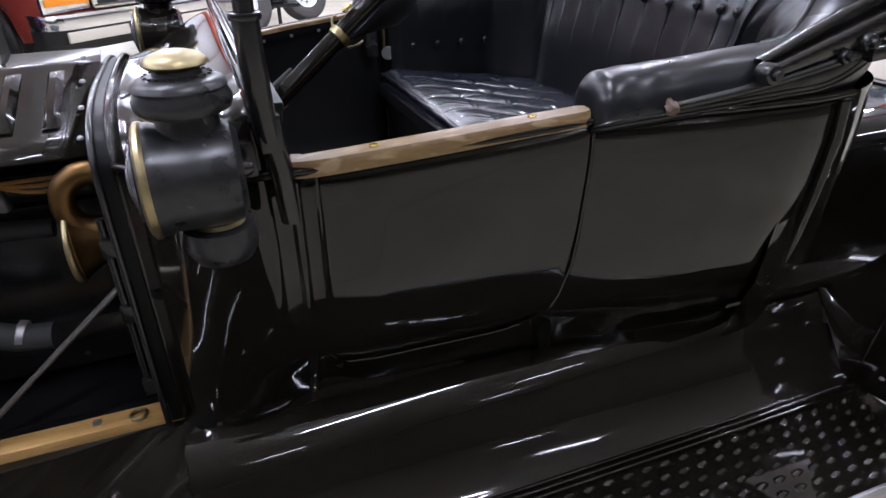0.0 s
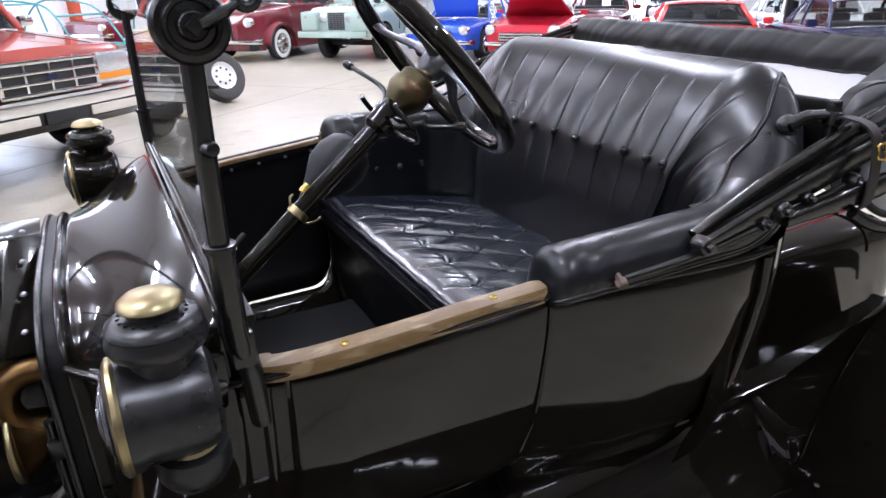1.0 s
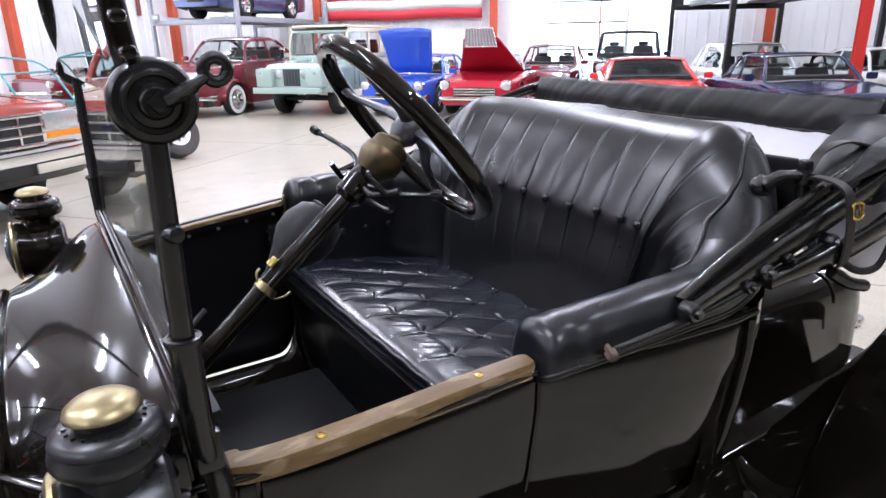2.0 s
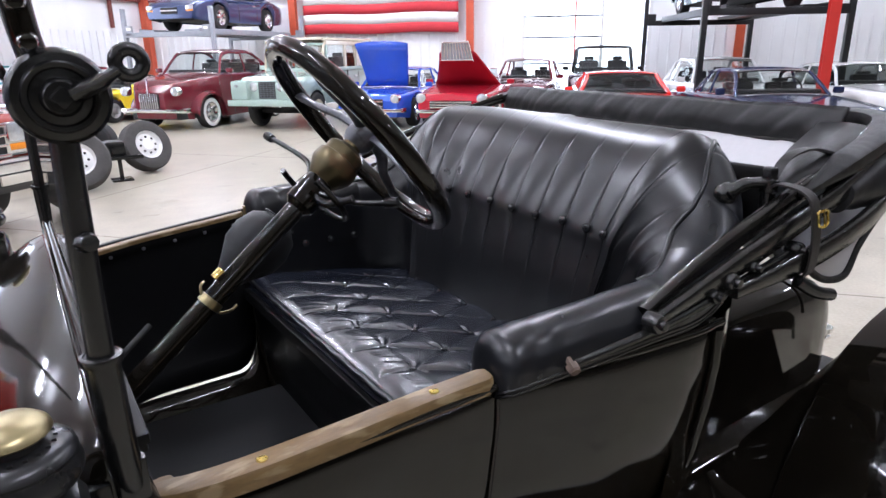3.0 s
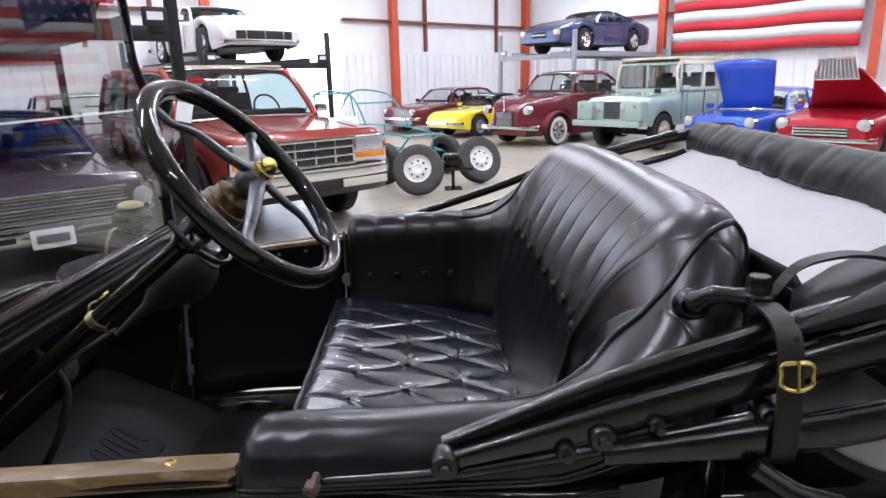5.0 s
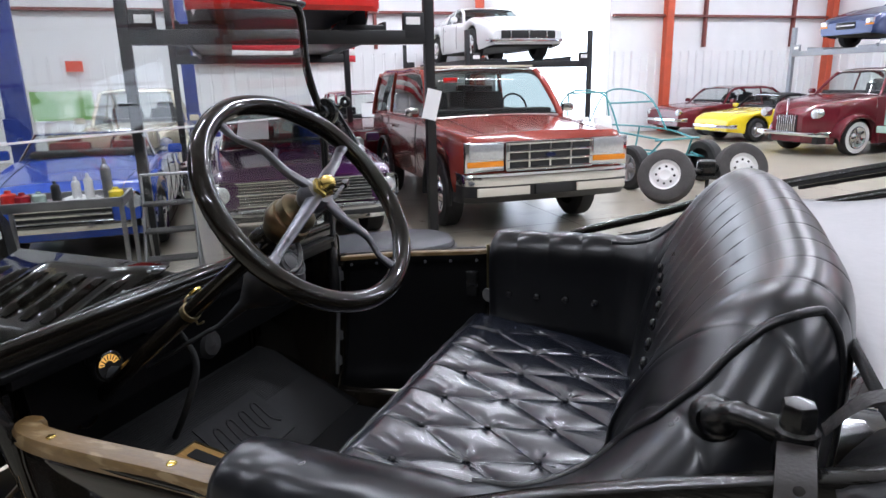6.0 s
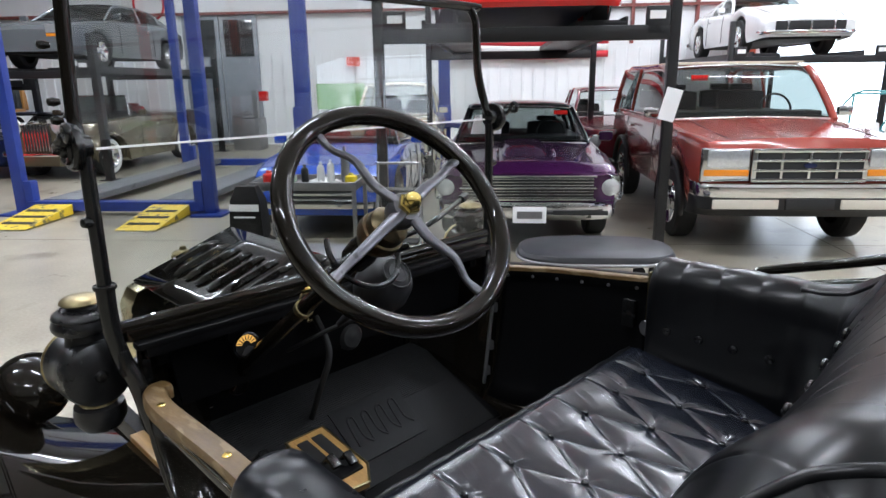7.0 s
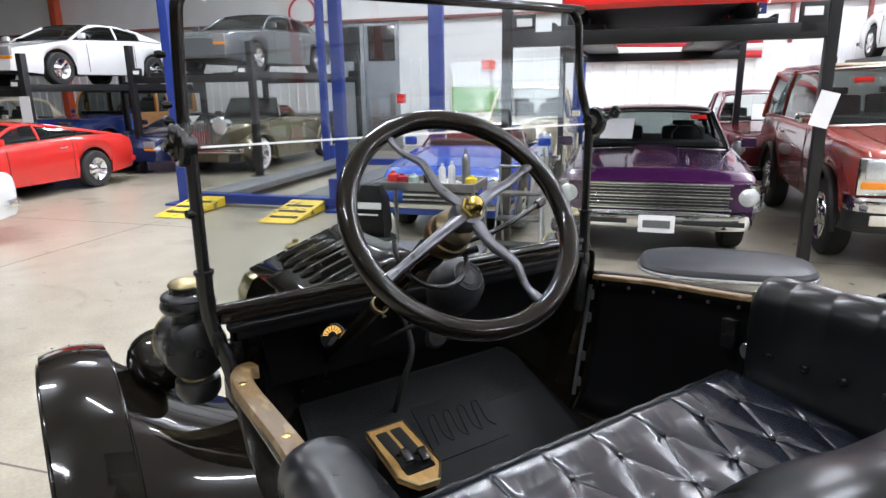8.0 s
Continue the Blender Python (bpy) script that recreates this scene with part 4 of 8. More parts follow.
# instrument board with a lit ammeter
bm = bmesh.new()
plate(bm, [(-0.562, -0.46, 1.165), (-0.562, 0.44, 1.165), (-0.562, 0.42, 0.99), (-0.562, -0.44, 0.99)], 0.008)
part("instrument_board", bm, BLACK_IN, T)
AN = Vector((1.0, 0.0, 0.08)).normalized()
AO = Vector((-0.533, -0.298, 1.092))
amm = thing("ammeter", "", "")
amm.parent = T
ax, ay, _ = frame_axes(AN)
bm = bmesh.new()
lathe(bm, [(0.032, -0.025), (0.033, 0.004), (0.031, 0.008), (0.027, 0.008), (0.0265, 0.003)], AO, AN, 28)
part("bezel", bm, CHROME, amm, "bright ammeter bezel")
bm = bmesh.new()
lathe(bm, [(0.0268, 0.0025), (0, 0.0028)], AO, AN, 28)
part("dial", bm, DARK, amm, "black ammeter dial")
bm = bmesh.new()
arc = [radians(8 + 8 * k) for k in range(21)]
loft(bm, [[AO + AN * 0.0042 + (ax * math.cos(a) + ay * math.sin(a)) * r for r in (0.0105, 0.017, 0.0242)] for a in arc])
part("lit_scale", bm, glow("lit_dial", (1.0, 0.55, 0.13), 0.9), amm, "warm lit scale", 0)
bm = bmesh.new()
for k in range(7):
    a = radians(24 + 22 * k)
    e = ax * math.cos(a) + ay * math.sin(a)
    tube(bm, [AO + AN * 0.0046 + e * 0.0130, AO + AN * 0.0046 + e * 0.0225], 0.0011, 5)
tube(bm, [AO + AN * 0.0052 - ay * 0.004, AO + AN * 0.0052 + ay * 0.012 - ax * 0.012], 0.0009, 6)
part("scale_marks", bm, DARK, amm)
# glare of the dial glass, put in as a grey sector
bm = bmesh.new()
loft(bm, [[AO + AN * 0.0042 + (ax * math.cos(a) + ay * math.sin(a)) * r for r in (0.004, 0.014, 0.0235)] for a in [radians(-25 - 10 * k) for k in range(11)]])
part("dial_glare", bm, STEEL, amm, "glare on the lower dial, painted as a grey sector", 0)
bm = bmesh.new()
box(bm, Vector((-0.545, -0.235, 1.13)), (0.012, 0.20, 0.05), 0.006)
lathe(bm, [(0, 0.02), (0.010, 0.018), (0.012, 0)], (-0.538, -0.20, 1.128), (1, 0, 0.2), 12)
tube(bm, [(-0.53, -0.26, 1.135), (-0.53, -0.245, 1.132), (-0.53, -0.17, 1.125)], 0.004, 8)
part("switch_plate", bm, BLACK_IN, T, "black switch plate with knobs")
bm = bmesh.new()
tube(bm, spl([(-0.55, -0.10, 1.10), (-0.50, -0.10, 1.02), (-0.52, -0.12, 0.92), (-0.60, -0.10, 0.80)], 6), 0.008, 8)
part("dash_cable", bm, RUBBER, T)
bm = bmesh.new()
tube(bm, spl([(-0.56, -0.18, 1.03), (-0.45, -0.14, 1.10), (-0.38, -0.1, 1.14)], 6), 0.005, 8)
lathe(bm, [(0.035, -0.02), (0.038, 0.01), (0.028, 0.022), (0.010, 0.024), (0, 0.03)], (-0.57, 0.01, 1.01), (1, 0, 0.1), 20)
part("dash_cable", bm, RUBBER, T, "loose black cable and knob under the dash")

# seat box and cushion
bm = bmesh.new()
loft(bm, [[(x, y, z) for x, y, z in ((0.02, s * 0.47, 0.60), (-0.005, s * 0.485, 0.78), (-0.02, s * 0.50, 0.93), (-0.025, s * 0.505, 0.945))] for s in (-1, -0.5, 0, 0.5, 1)])
ob = part("seat_riser", bm, BLACK_IN, T)
md = ob.modifiers.new("thick", "SOLIDIFY")
md.thickness, md.offset = 0.02, 0
bm = bmesh.new()
box(bm, (-0.036, 0, 0.93), (0.016, 1.02, 0.035), 0.004)
part("seat_board", bm, BLACK_IN, T)
PX, PY, BX, BY = 0.119, 0.126, 0.071, 0.016


SP = 1 / math.hypot(1 / (2 * PX), 1 / PY)


def tuft(x, y):
    """Height of the buttoned leather: flat pillows between narrow folds, straight pleats before the first row."""
    a = (x - BX) / (2 * PX) + (y - BY) / PY
    b = (x - BX) / (2 * PX) - (y - BY) / PY
    sa, sb = (a - round(a)) * SP, (b - round(b)) * SP
    da, db = abs(sa), abs(sb)
    d = min(da, db)
    h = 0.0024 * (1 - math.exp(-d / 0.0020)) + 0.0050 * (1 - (1 - min(1.0, d / 0.052)) ** 2.0)
    for s in (sa, sb):
        if s > 0:
            h += 0.0004 * math.exp(-s / 0.013) * (1 - math.exp(-s / 0.003))
    ra, rb = round(a), round(b)
    bx, by = BX + (ra + rb) * PX, BY + (ra - rb) * PY / 2
    r = math.hypot(x - bx, y - by)
    th = math.atan2(y - by, x - bx)
    h += (0.0011 * math.sin(7 * th + 1.3 * ra + 2.1 * rb) + 0.0007 * math.sin(11 * th + 2.3 * ra - rb)) * math.exp(-((r - 0.024) / 0.014) ** 2)
    h -= 0.003 * math.exp(-(r / 0.016) ** 2)
    if x < BX + 0.012:
        k = (y - BY) / PY
        sy = (k - round(k)) * PY
        f = 0.006 * (1 - math.exp(-abs(sy) / 0.0045)) + 0.0030 * min(1.0, abs(sy) / 0.055)
        for q, o in ((0.022, 0.3), (-0.026, 0.2), (0.043, 0.5)):
            f += 0.0008 * math.exp(-((sy - q - o * (BX - x)) / 0.005) ** 2)
        r0 = math.hypot(x - BX, sy)
        f -= 0.003 * math.exp(-(r0 / 0.016) ** 2)
        h = lerp(h, f, sstep(-0.012, 0.010, BX - x))
    return h - 0.002


CX0, CX1, CY = -0.026, 0.47, 0.515
bm = bmesh.new()
nx, ny = 190, 400
rings = []
for i in range(nx + 1):
    ring = []
    u = i / nx
    for j in range(ny + 1):
        v = j / ny
        hw = CY - 0.06 * sstep(0.55, 1.0, u)
        x, y = lerp(CX0, CX1, u), lerp(-hw, hw, v)
        e = min(1.0, min(u * (CX1 - CX0), (hw - abs(y))) / 0.035)
        e = math.sqrt(max(0.0, 1 - (1 - e) ** 2))
        z = 0.972 + 0.014 * e - 0.13 * max(0.0, x) + (tuft(x, y)) * sstep(0.0, 0.055, min(x - CX0, hw - abs(y))) + 0.0018 * noise.noise(Vector((x * 11, y * 11, 0))) + 0.00025 * noise.noise(Vector((x * 45, y * 45, 3)))
        ring.append((x, y, z))
    rings.append(ring)
V = loft(bm, rings)
low = [bm.verts.new((CX0 - 0.002, lerp(-CY, CY, j / ny), 0.935)) for j in range(ny + 1)]
for j in range(ny):
    bm.faces.new((V[0][j], V[0][j + 1], low[j + 1], low[j]))
for jj, s in ((0, -1), (ny, 1)):
    lo2 = [bm.verts.new((V[i][jj].co.x, V[i][jj].co.y, 0.93)) for i in range(nx + 1)]
    for i in range(nx):
        bm.faces.new((V[i][jj], V[i + 1][jj], lo2[i + 1], lo2[i]))
cush = part("seat_cushion", bm, SEAT_LEATHER, T, "diamond-tufted black leather seat cushion", 60)
bm = bmesh.new()
tube(bm, [(CX0 - 0.003, lerp(-CY, CY, k / 40), 0.974 + 0.002 * math.sin(k * 1.7)) for k in range(41)], 0.0055, 8)
part("piping", bm, LEATHER, cush)
bme = bmesh.new()
lathe(bme, [(0.0062, -0.003), (0.0070, 0.001), (0.0062, 0.0036), (0.004, 0.0052), (0, 0.0058)], (0, 0, 0), (0, 0, 1), 14)
BUTTON = finish(bme, "button", LEATHER_GLOSS)
for r in range(4):
    for k in range(-5, 6):
        y = BY + PY * k + (PY / 2 if r % 2 else 0.0)
        if abs(y) < 0.46 - (0.04 if r == 3 else 0):
            ob = new("button", BUTTON)
            ob.location = (BX + PX * r, y, 0.9895 - 0.13 * (BX + PX * r) + tuft(BX + PX * r, y))
            ob.parent = cush

# tub: padded arms and back in one sweep
PLAN = [(0.004, -0.555), (0.12, -0.566), (0.26, -0.578), (0.40, -0.588), (0.52, -0.572), (0.61, -0.515), (0.662, -0.42), (0.685, -0.30), (0.692, -0.15), (0.694, 0.0)]
PLAN = PLAN + [(x, -y) for x, y in reversed(PLAN[:-1])]
PP = spl([(x, y, 0) for x, y in PLAN], 44)
ARM = [(-0.055, 0.90), (-0.054, 1.03), (-0.058, 1.09), (-0.057, 1.135), (-0.048, 1.170), (-0.026, 1.194), (0.006, 1.202), (0.036, 1.194), (0.055, 1.172), (0.063, 1.143), (0.062, 1.118), (0.056, 1.104), (0.05, 1.10)]
BACK = [(-0.258, 0.90), (-0.232, 1.06), (-0.205, 1.17), (-0.196, 1.215), (-0.170, 1.27), (-0.128, 1.34), (-0.075, 1.398), (-0.022, 1.425), (0.018, 1.415), (0.040, 1.375), (0.042, 1.28), (0.030, 1.17), (0.012, 1.09)]
ARM_S, BACK_S = spl([(a, b, 0) for a, b in ARM], 6), spl([(a, b, 0) for a, b in BACK], 6)
LEN = [0.0]
for p, q in zip(PP, PP[1:]):
    LEN.append(LEN[-1] + (q - p).length)
MID = LEN[-1] / 2
rings = []
for i, p in enumerate(PP):
    t = (PP[min(i + 1, len(PP) - 1)] - PP[max(i - 1, 0)]).normalized()
    n = Vector((t.y, -t.x, 0))
    sd = LEN[i] - MID
    far = 0.018 * sstep(-0.3, 0.3, sd)
    w = 1.0 - sstep(0.43, 0.79, abs(sd))
    wo = 1.0 - sstep(0.50, 0.84, abs(sd))
    endf = min(1.0, min(LEN[i], LEN[-1] - LEN[i]) / 0.03)
    endf = 0.55 + 0.45 * math.sqrt(max(0.0, 1 - (1 - endf) ** 2))
    ring = []
    m = len(ARM_S)
    for k in range(m):
        a, b = ARM_S[k], BACK_S[k]
        o, z = lerp(a.x, b.x, wo), lerp(a.y, b.y, w) + far * sstep(0.955, 1.1, lerp(a.y, b.y, w)) * (1 - 0.6 * w)
        if sd < 0:
            z += table([(0.0, 0.006), (0.23, 0.024), (0.34, 0.034), (0.50, 0.04)], p.x) * sstep(1.03, 1.12, z) * (1 - w)
            z -= 0.20 * max(0.0, z - 1.11) * (1 - w)
        # pleats on the back, from the buttons up over the top
        ph = abs(math.sin(math.pi * (sd + 0.036) / 0.094))
        seam = (1 - ph) ** 20
        upw = sstep(1.17, 1.22, z) * w
        lowp = sstep(1.0, 1.15, z) * (1 - upw) * w
        d = -0.0026 * seam * upw * (1.0 if k < m * 0.72 else 0.3) + 0.007 * (ph ** 0.5 - 0.6) * sstep(1.12, 1.20, z) * (1 - sstep(1.25, 1.36, z)) * w - 0.003 * seam * lowp
        # folds where back meets arm, and creases of the arm roll
        fold = w * (1 - w) * 4
        d += 0.005 * fold * math.sin(sd * 95 + z * 26) * sstep(1.0, 1.12, z) * (1 - sstep(m * 0.22, m * 0.42, k))
        d += (1 - w) * (0.0009 * math.sin(sd * 62 + 3 * math.sin(sd * 23) + k * 0.22) * (0.4 + 0.6 * math.exp(-LEN[i] / 0.12)) + 0.0016 * noise.noise(Vector((sd * 12 + k * 0.08, k * 0.07, 2)))) * sstep(1.1, 1.17, z)
        d += 0.002 * noise.noise(Vector((p.x * 7, p.y * 7, z * 6)))
        # pleats over the far arm
        if sd > 0.55:
            pl = abs(math.sin(math.pi * (sd - 0.02) / 0.088)) ** 0.5
            d += 0.006 * (pl - 0.7) * (1 - w) * sstep(1.10, 1.17, z) * (1 - sstep(m * 0.5, m * 0.6, k))
        # flaring inward for the inner half, outward for the rest
        mid_o = lerp(0.0, -0.08, w)
        sg = -1 if o < mid_o else 1
        oo = mid_o + (o - mid_o) * (endf if w < 0.01 else 1.0) + sg * d * (0.0 if k >= m - 4 else 1.0)
        zz = z + d * 0.8 * sstep(1.15, 1.19, z) * (1 if 0.4 < k / m < 0.7 else 0)
        if w < 0.01 and endf < 1:
            zz = 1.09 + far + (zz - 1.09 - far) * (endf if zz > 1.09 else 1.0)
        ring.append(p + n * oo + Vector((0, 0, zz)))
    rings.append(ring)
SEAM = [(110, 0), (111, 29), (131, 30), (150, 31), (171, 33), (187, 38), (204, 41), (216, 42), (231, 44), (251, 49), (252, 73)]


def skin(pick):
    """The faces of the tub that belong to one piece of leather."""
    bm = bmesh.new()
    vs = {}

    def at(i, k):
        if (i, k) not in vs:
            vs[i, k] = bm.verts.new(rings[i][k])
        return vs[i, k]

    n = len(rings)
    for i in range(n - 1):
        for k in range(len(rings[0]) - 1):
            if pick(i, k, n):
                bm.faces.new((at(i, k), at(i + 1, k), at(i + 1, k + 1), at(i, k + 1)))
    for i in (0, n - 1):
        if pick(min(i, n - 2), 0, n):
            bm.faces.new([at(i, k) for k in range(len(rings[0]))])
    return bm


def is_back(i, k, n):
    j = min(i, n - 2 - i)
    return j > 110 and k < table(SEAM, j)


tub = part("seat_back", skin(is_back), LEATHER, T, "pleated black leather tub seat back", 50)
part("armrest", skin(lambda i, k, n: not is_back(i, k, n) and i < n / 2), ARM_LEATHER, T, "rolled satin black leather armrest with fine wrinkles", 50)
part("armrest", skin(lambda i, k, n: not is_back(i, k, n) and i >= n / 2), LEATHER, T, "rolled and buttoned black leather armrest", 50)
bme = bmesh.new()
lathe(bme, [(0.0095, -0.003), (0.0112, 0.001), (0.0100, 0.0050), (0.0062, 0.0076), (0, 0.0086)], (0, 0, 0), (0, 0, 1), 14)
BACK_BUTTON = finish(bme, "button", LEATHER_GLOSS)
for k in range(-4, 5):
    sd = -0.036 + 0.094 * k
    i = min(range(len(LEN)), key=lambda q: abs(LEN[q] - MID - sd))
    p = rings[i][min(range(len(rings[i]) // 2), key=lambda q: abs(rings[i][q].z - 1.212))]
    ob = new("button", BACK_BUTTON)
    ob.matrix_basis = Matrix.Translation(p + Vector((-0.0075, 0, 0.003))) @ Matrix.Rotation(radians(-82), 4, "Y")
    ob.parent = tub
for sgn, kk in ((1, 20), (-1, 11), (-1, 14)):
    bm = bmesh.new()
    tube(bm, [rings[i][len(rings[i]) - kk] + Vector((0, 0, 0.0)) for i in range(0, len(rings), 2) if sgn * (LEN[i] - MID) > 0.62], 0.003, 6)
    part("piping", bm, LEATHER, tub)
for x in (0.07, 0.15, 0.23, 0.31):
    ob = new("button", BACK_BUTTON)
    ob.matrix_basis = Matrix.Translation((x, 0.508, 1.05)) @ Matrix.Rotation(radians(90), 4, "X")
    ob.parent = tub
bm = boxes(((-0.006, 0.556, 1.095), (0.006, 0.016, 0.165), 0.002))
part("arm_edge", bm, BRASS, T, "worn pale metal edge of the arm")
bm = bmesh.new()
lathe(bm, [(0, 0.004), (0.019, 0.004), (0.021, 0), (0, 0)], (0.0, 0.536, 1.03), (-0.4, -1, 0), 16)
part("arm_plate", bm, STEEL, T, "small round steel plate")
# stitched seam between the back roll and the outer leather
for flip in (0, 1):
    P = []
    for i in list(range(112, 251, 3)) + [251]:
        k = table(SEAM, i) - 0.5
        ring = rings[len(rings) - 1 - i if flip else i]
        P.append(ring[int(k)].lerp(ring[int(k) + 1], k - int(k)))
    ring = rings[len(rings) - 1 - 251 if flip else 251]
    P += [ring[k] for k in range(50, 66, 2)]
    bm = bmesh.new()
    tube(bm, P, 0.0052, 12)
    part("piping", bm, LEATHER, tub)
# back panel of the tub and body corner
bm = bmesh.new()
loft(bm, [[Vector((p.x + nn.x * (0.045 - tuck(z) * 0.5), p.y + nn.y * (0.045 - tuck(z) * 0.5), z)) for z in (0.58, 0.66, 0.75, 0.85, 0.95, 1.05, 1.12 + 0.0)] for p, nn in [(PP[i], Vector(((PP[min(i + 1, len(PP) - 1)] - PP[max(i - 1, 0)]).normalized().y, -(PP[min(i + 1, len(PP) - 1)] - PP[max(i - 1, 0)]).normalized().x, 0))) for i in range(0, len(PP), 6) if PP[i].x > 0.40]])
part("back_panel", bm, BLACK, T)
bm = bmesh.new()
box(bm, (0.30, 0, 0.615), (0.60, 0.86, 0.02))
part("seat_floor", bm, BLACK_IN, T)

# ---------- folded top ----------
top = thing("folded_top", "", "")
top.parent = T
top["label"] = "folded black cloth top on iron bows with pale lining"


def bow(pts, r, mat, name="bow", flat=1.0, n=8):
    bm = bmesh.new()
    tube(bm, spl(pts, n), r, 16, flat=flat)
    return part(name, bm, mat, top)


def flat_bar(pts, w, h0, h1, name="top_iron"):
    """A flat painted bar standing on edge, swelling from h0 to h1."""
    P = spl(pts, 6)
    rg = []
    for i, p in enumerate(P):
        t = (P[min(i + 1, len(P) - 1)] - P[max(i - 1, 0)]).normalized()
        nh = Vector((t.y, -t.x, 0)).normalized()
        nv = nh.cross(t)
        nv = nv if nv.z > 0 else -nv
        h = lerp(h0, h1, sstep(0.0, 0.35, i / (len(P) - 1))) / 2
        v = w / 2
        rg.append([p + nh * a + nv * b2 for a, b2 in ((-v, -h + 0.003), (-v + 0.003, -h), (v - 0.003, -h), (v, -h + 0.003), (v, h - 0.003), (v - 0.003, h), (-v + 0.003, h), (-v, h - 0.003))])
    bm = bmesh.new()
    loft(bm, rg, True, True)
    return part(name, bm, BAR_PAINT, top, "", 50)


# irons and flat bars along the near side
bow([(0.10, -0.622, 1.136), (0.26, -0.648, 1.160), (0.44, -0.664, 1.196), (0.62, -0.672, 1.235)], 0.0085, IRON, "top_iron")
flat_bar([(0.268, -0.652, 1.180), (0.44, -0.660, 1.228), (0.62, -0.666, 1.280), (0.80, -0.668, 1.332), (1.02, -0.64, 1.385)], 0.018, 0.020, 0.040)
flat_bar([(0.262, -0.634, 1.190), (0.44, -0.630, 1.250), (0.64, -0.638, 1.318), (0.85, -0.643, 1.385), (1.00, -0.62, 1.428)], 0.020, 0.018, 0.036)
flat_bar([(0.44, -0.676, 1.196), (0.66, -0.694, 1.226), (0.86, -0.692, 1.266), (1.06, -0.655, 1.305)], 0.018, 0.022, 0.042)
# irons along the far side
bow([(0.215, 0.665, 1.195), (0.24, 0.668, 1.206), (0.44, 0.655, 1.27), (0.66, 0.650, 1.345), (1.02, 0.66, 1.43)], 0.012, BLACK, "top_iron")
bow([(0.25, 0.640, 1.17), (0.50, 0.650, 1.235), (0.8, 0.66, 1.31), (1.05, 0.66, 1.37)], 0.014, BLACK, "top_iron")
# pivots
for p, r in (((0.262, -0.660, 1.180), 0.017), ((0.44, -0.668, 1.214), 0.016), ((0.40, -0.664, 1.195), 0.012), ((0.50, -0.668, 1.228), 0.011), ((0.62, -0.68, 1.24), 0.015)):
    bm = bmesh.new()
    lathe(bm, [(r, -0.016), (r, 0.006), (r * 0.85, 0.010), (r * 0.5, 0.011), (r * 0.45, 0.019), (0, 0.020)], p, (0, -1, 0), 14)
    part("pivot", bm, IRON, top)
bm = bmesh.new()
lathe(bm, [(0.0062, -0.04), (0.0062, 0.030), (0.0105, 0.031), (0.0105, 0.042), (0.008, 0.045), (0, 0.0455)], (0.112, -0.608, 1.156), (-0.25, -1, -0.45), 6)
part("arm_bolt", bm, material("rusty_bolt", (0.10, 0.07, 0.055), 0.6, metal=0.5, vary=0.4, scale=60, bump=0.3), top, "rusty hexagonal bolt")
# bracket and bolt by the back corner
bm = bmesh.new()
tube(bm, spl([(0.578, -0.562, 1.330), (0.594, -0.580, 1.347), (0.613, -0.594, 1.350), (0.636, -0.604, 1.347)], 5), [0.016] * 3 + [0.0125] * 4 + [0.0105] * 4 + [0.012] * 5, 12)
lathe(bm, [(0.013, -0.09), (0.014, -0.045), (0.017, -0.042), (0.0175, -0.02), (0.0135, -0.018), (0.013, -0.012)], (0.636, -0.604, 1.375), (0, 0, 1), 18)
lathe(bm, [(0.0145, -0.014), (0.0145, -0.001), (0.0125, 0.003), (0.006, 0.0034), (0, 0.0036)], (0.636, -0.604, 1.375), (0, 0, 1), 6)
lathe(bm, [(0.022, -0.012), (0.023, 0.0), (0.019, 0.008), (0.012, 0.012)], (0.576, -0.560, 1.328), (-0.25, -0.85, 0.25), 14)
part("corner_bracket", bm, IRON, top, "black iron bracket with a square bolt")
bm = bmesh.new()
tube(bm, spl([(0.60, -0.70, 1.19), (0.64, -0.715, 1.165), (0.69, -0.72, 1.150)], 4), 0.012, 8)
part("stub", bm, IRON, top)
# leather strap round the irons with a brass buckle
bm = bmesh.new()
loop = spl([(0.636, -0.612, 1.338), (0.631, -0.650, 1.350), (0.627, -0.690, 1.336), (0.626, -0.704, 1.29), (0.626, -0.708, 1.24), (0.628, -0.702, 1.20), (0.634, -0.672, 1.188), (0.638, -0.622, 1.25)], 6, closed=True)
rg = []
for i, p in enumerate(loop):
    t = (loop[(i + 1) % len(loop)] - loop[i - 1]).normalized()
    n = t.cross(Vector((1, 0, 0))).normalized()
    w = Vector((0.0135, 0, 0))
    rg.append([p - w - n * 0.002, p + w - n * 0.002, p + w + n * 0.002, p - w + n * 0.002])
rg.append(rg[0])
loft(bm, rg, True)
strap = part("strap", bm, LEATHER_DULL, top, "dark brown leather strap with a brass buckle")
bm = bmesh.new()
o = Vector((0.626, -0.7105, 1.306))
tube(bm, spl([o + Vector((x, y, z)) for x, y, z in ((-0.0155, -0.001, 0.010), (-0.0160, -0.003, -0.001), (-0.0155, -0.005, -0.012), (0.0, -0.006, -0.017), (0.0155, -0.005, -0.012), (0.0160, -0.003, -0.001), (0.0155, -0.001, 0.010), (0.0, 0.0, 0.011))], 4, closed=True), 0.0026, 8, closed=True)
tube(bm, [o + Vector((0, -0.002, 0.014)), o + Vector((0, -0.0085, -0.018))], 0.002, 6)
part("buckle", bm, BRASS_BRIGHT, strap, "bright brass buckle")
bm = bmesh.new()
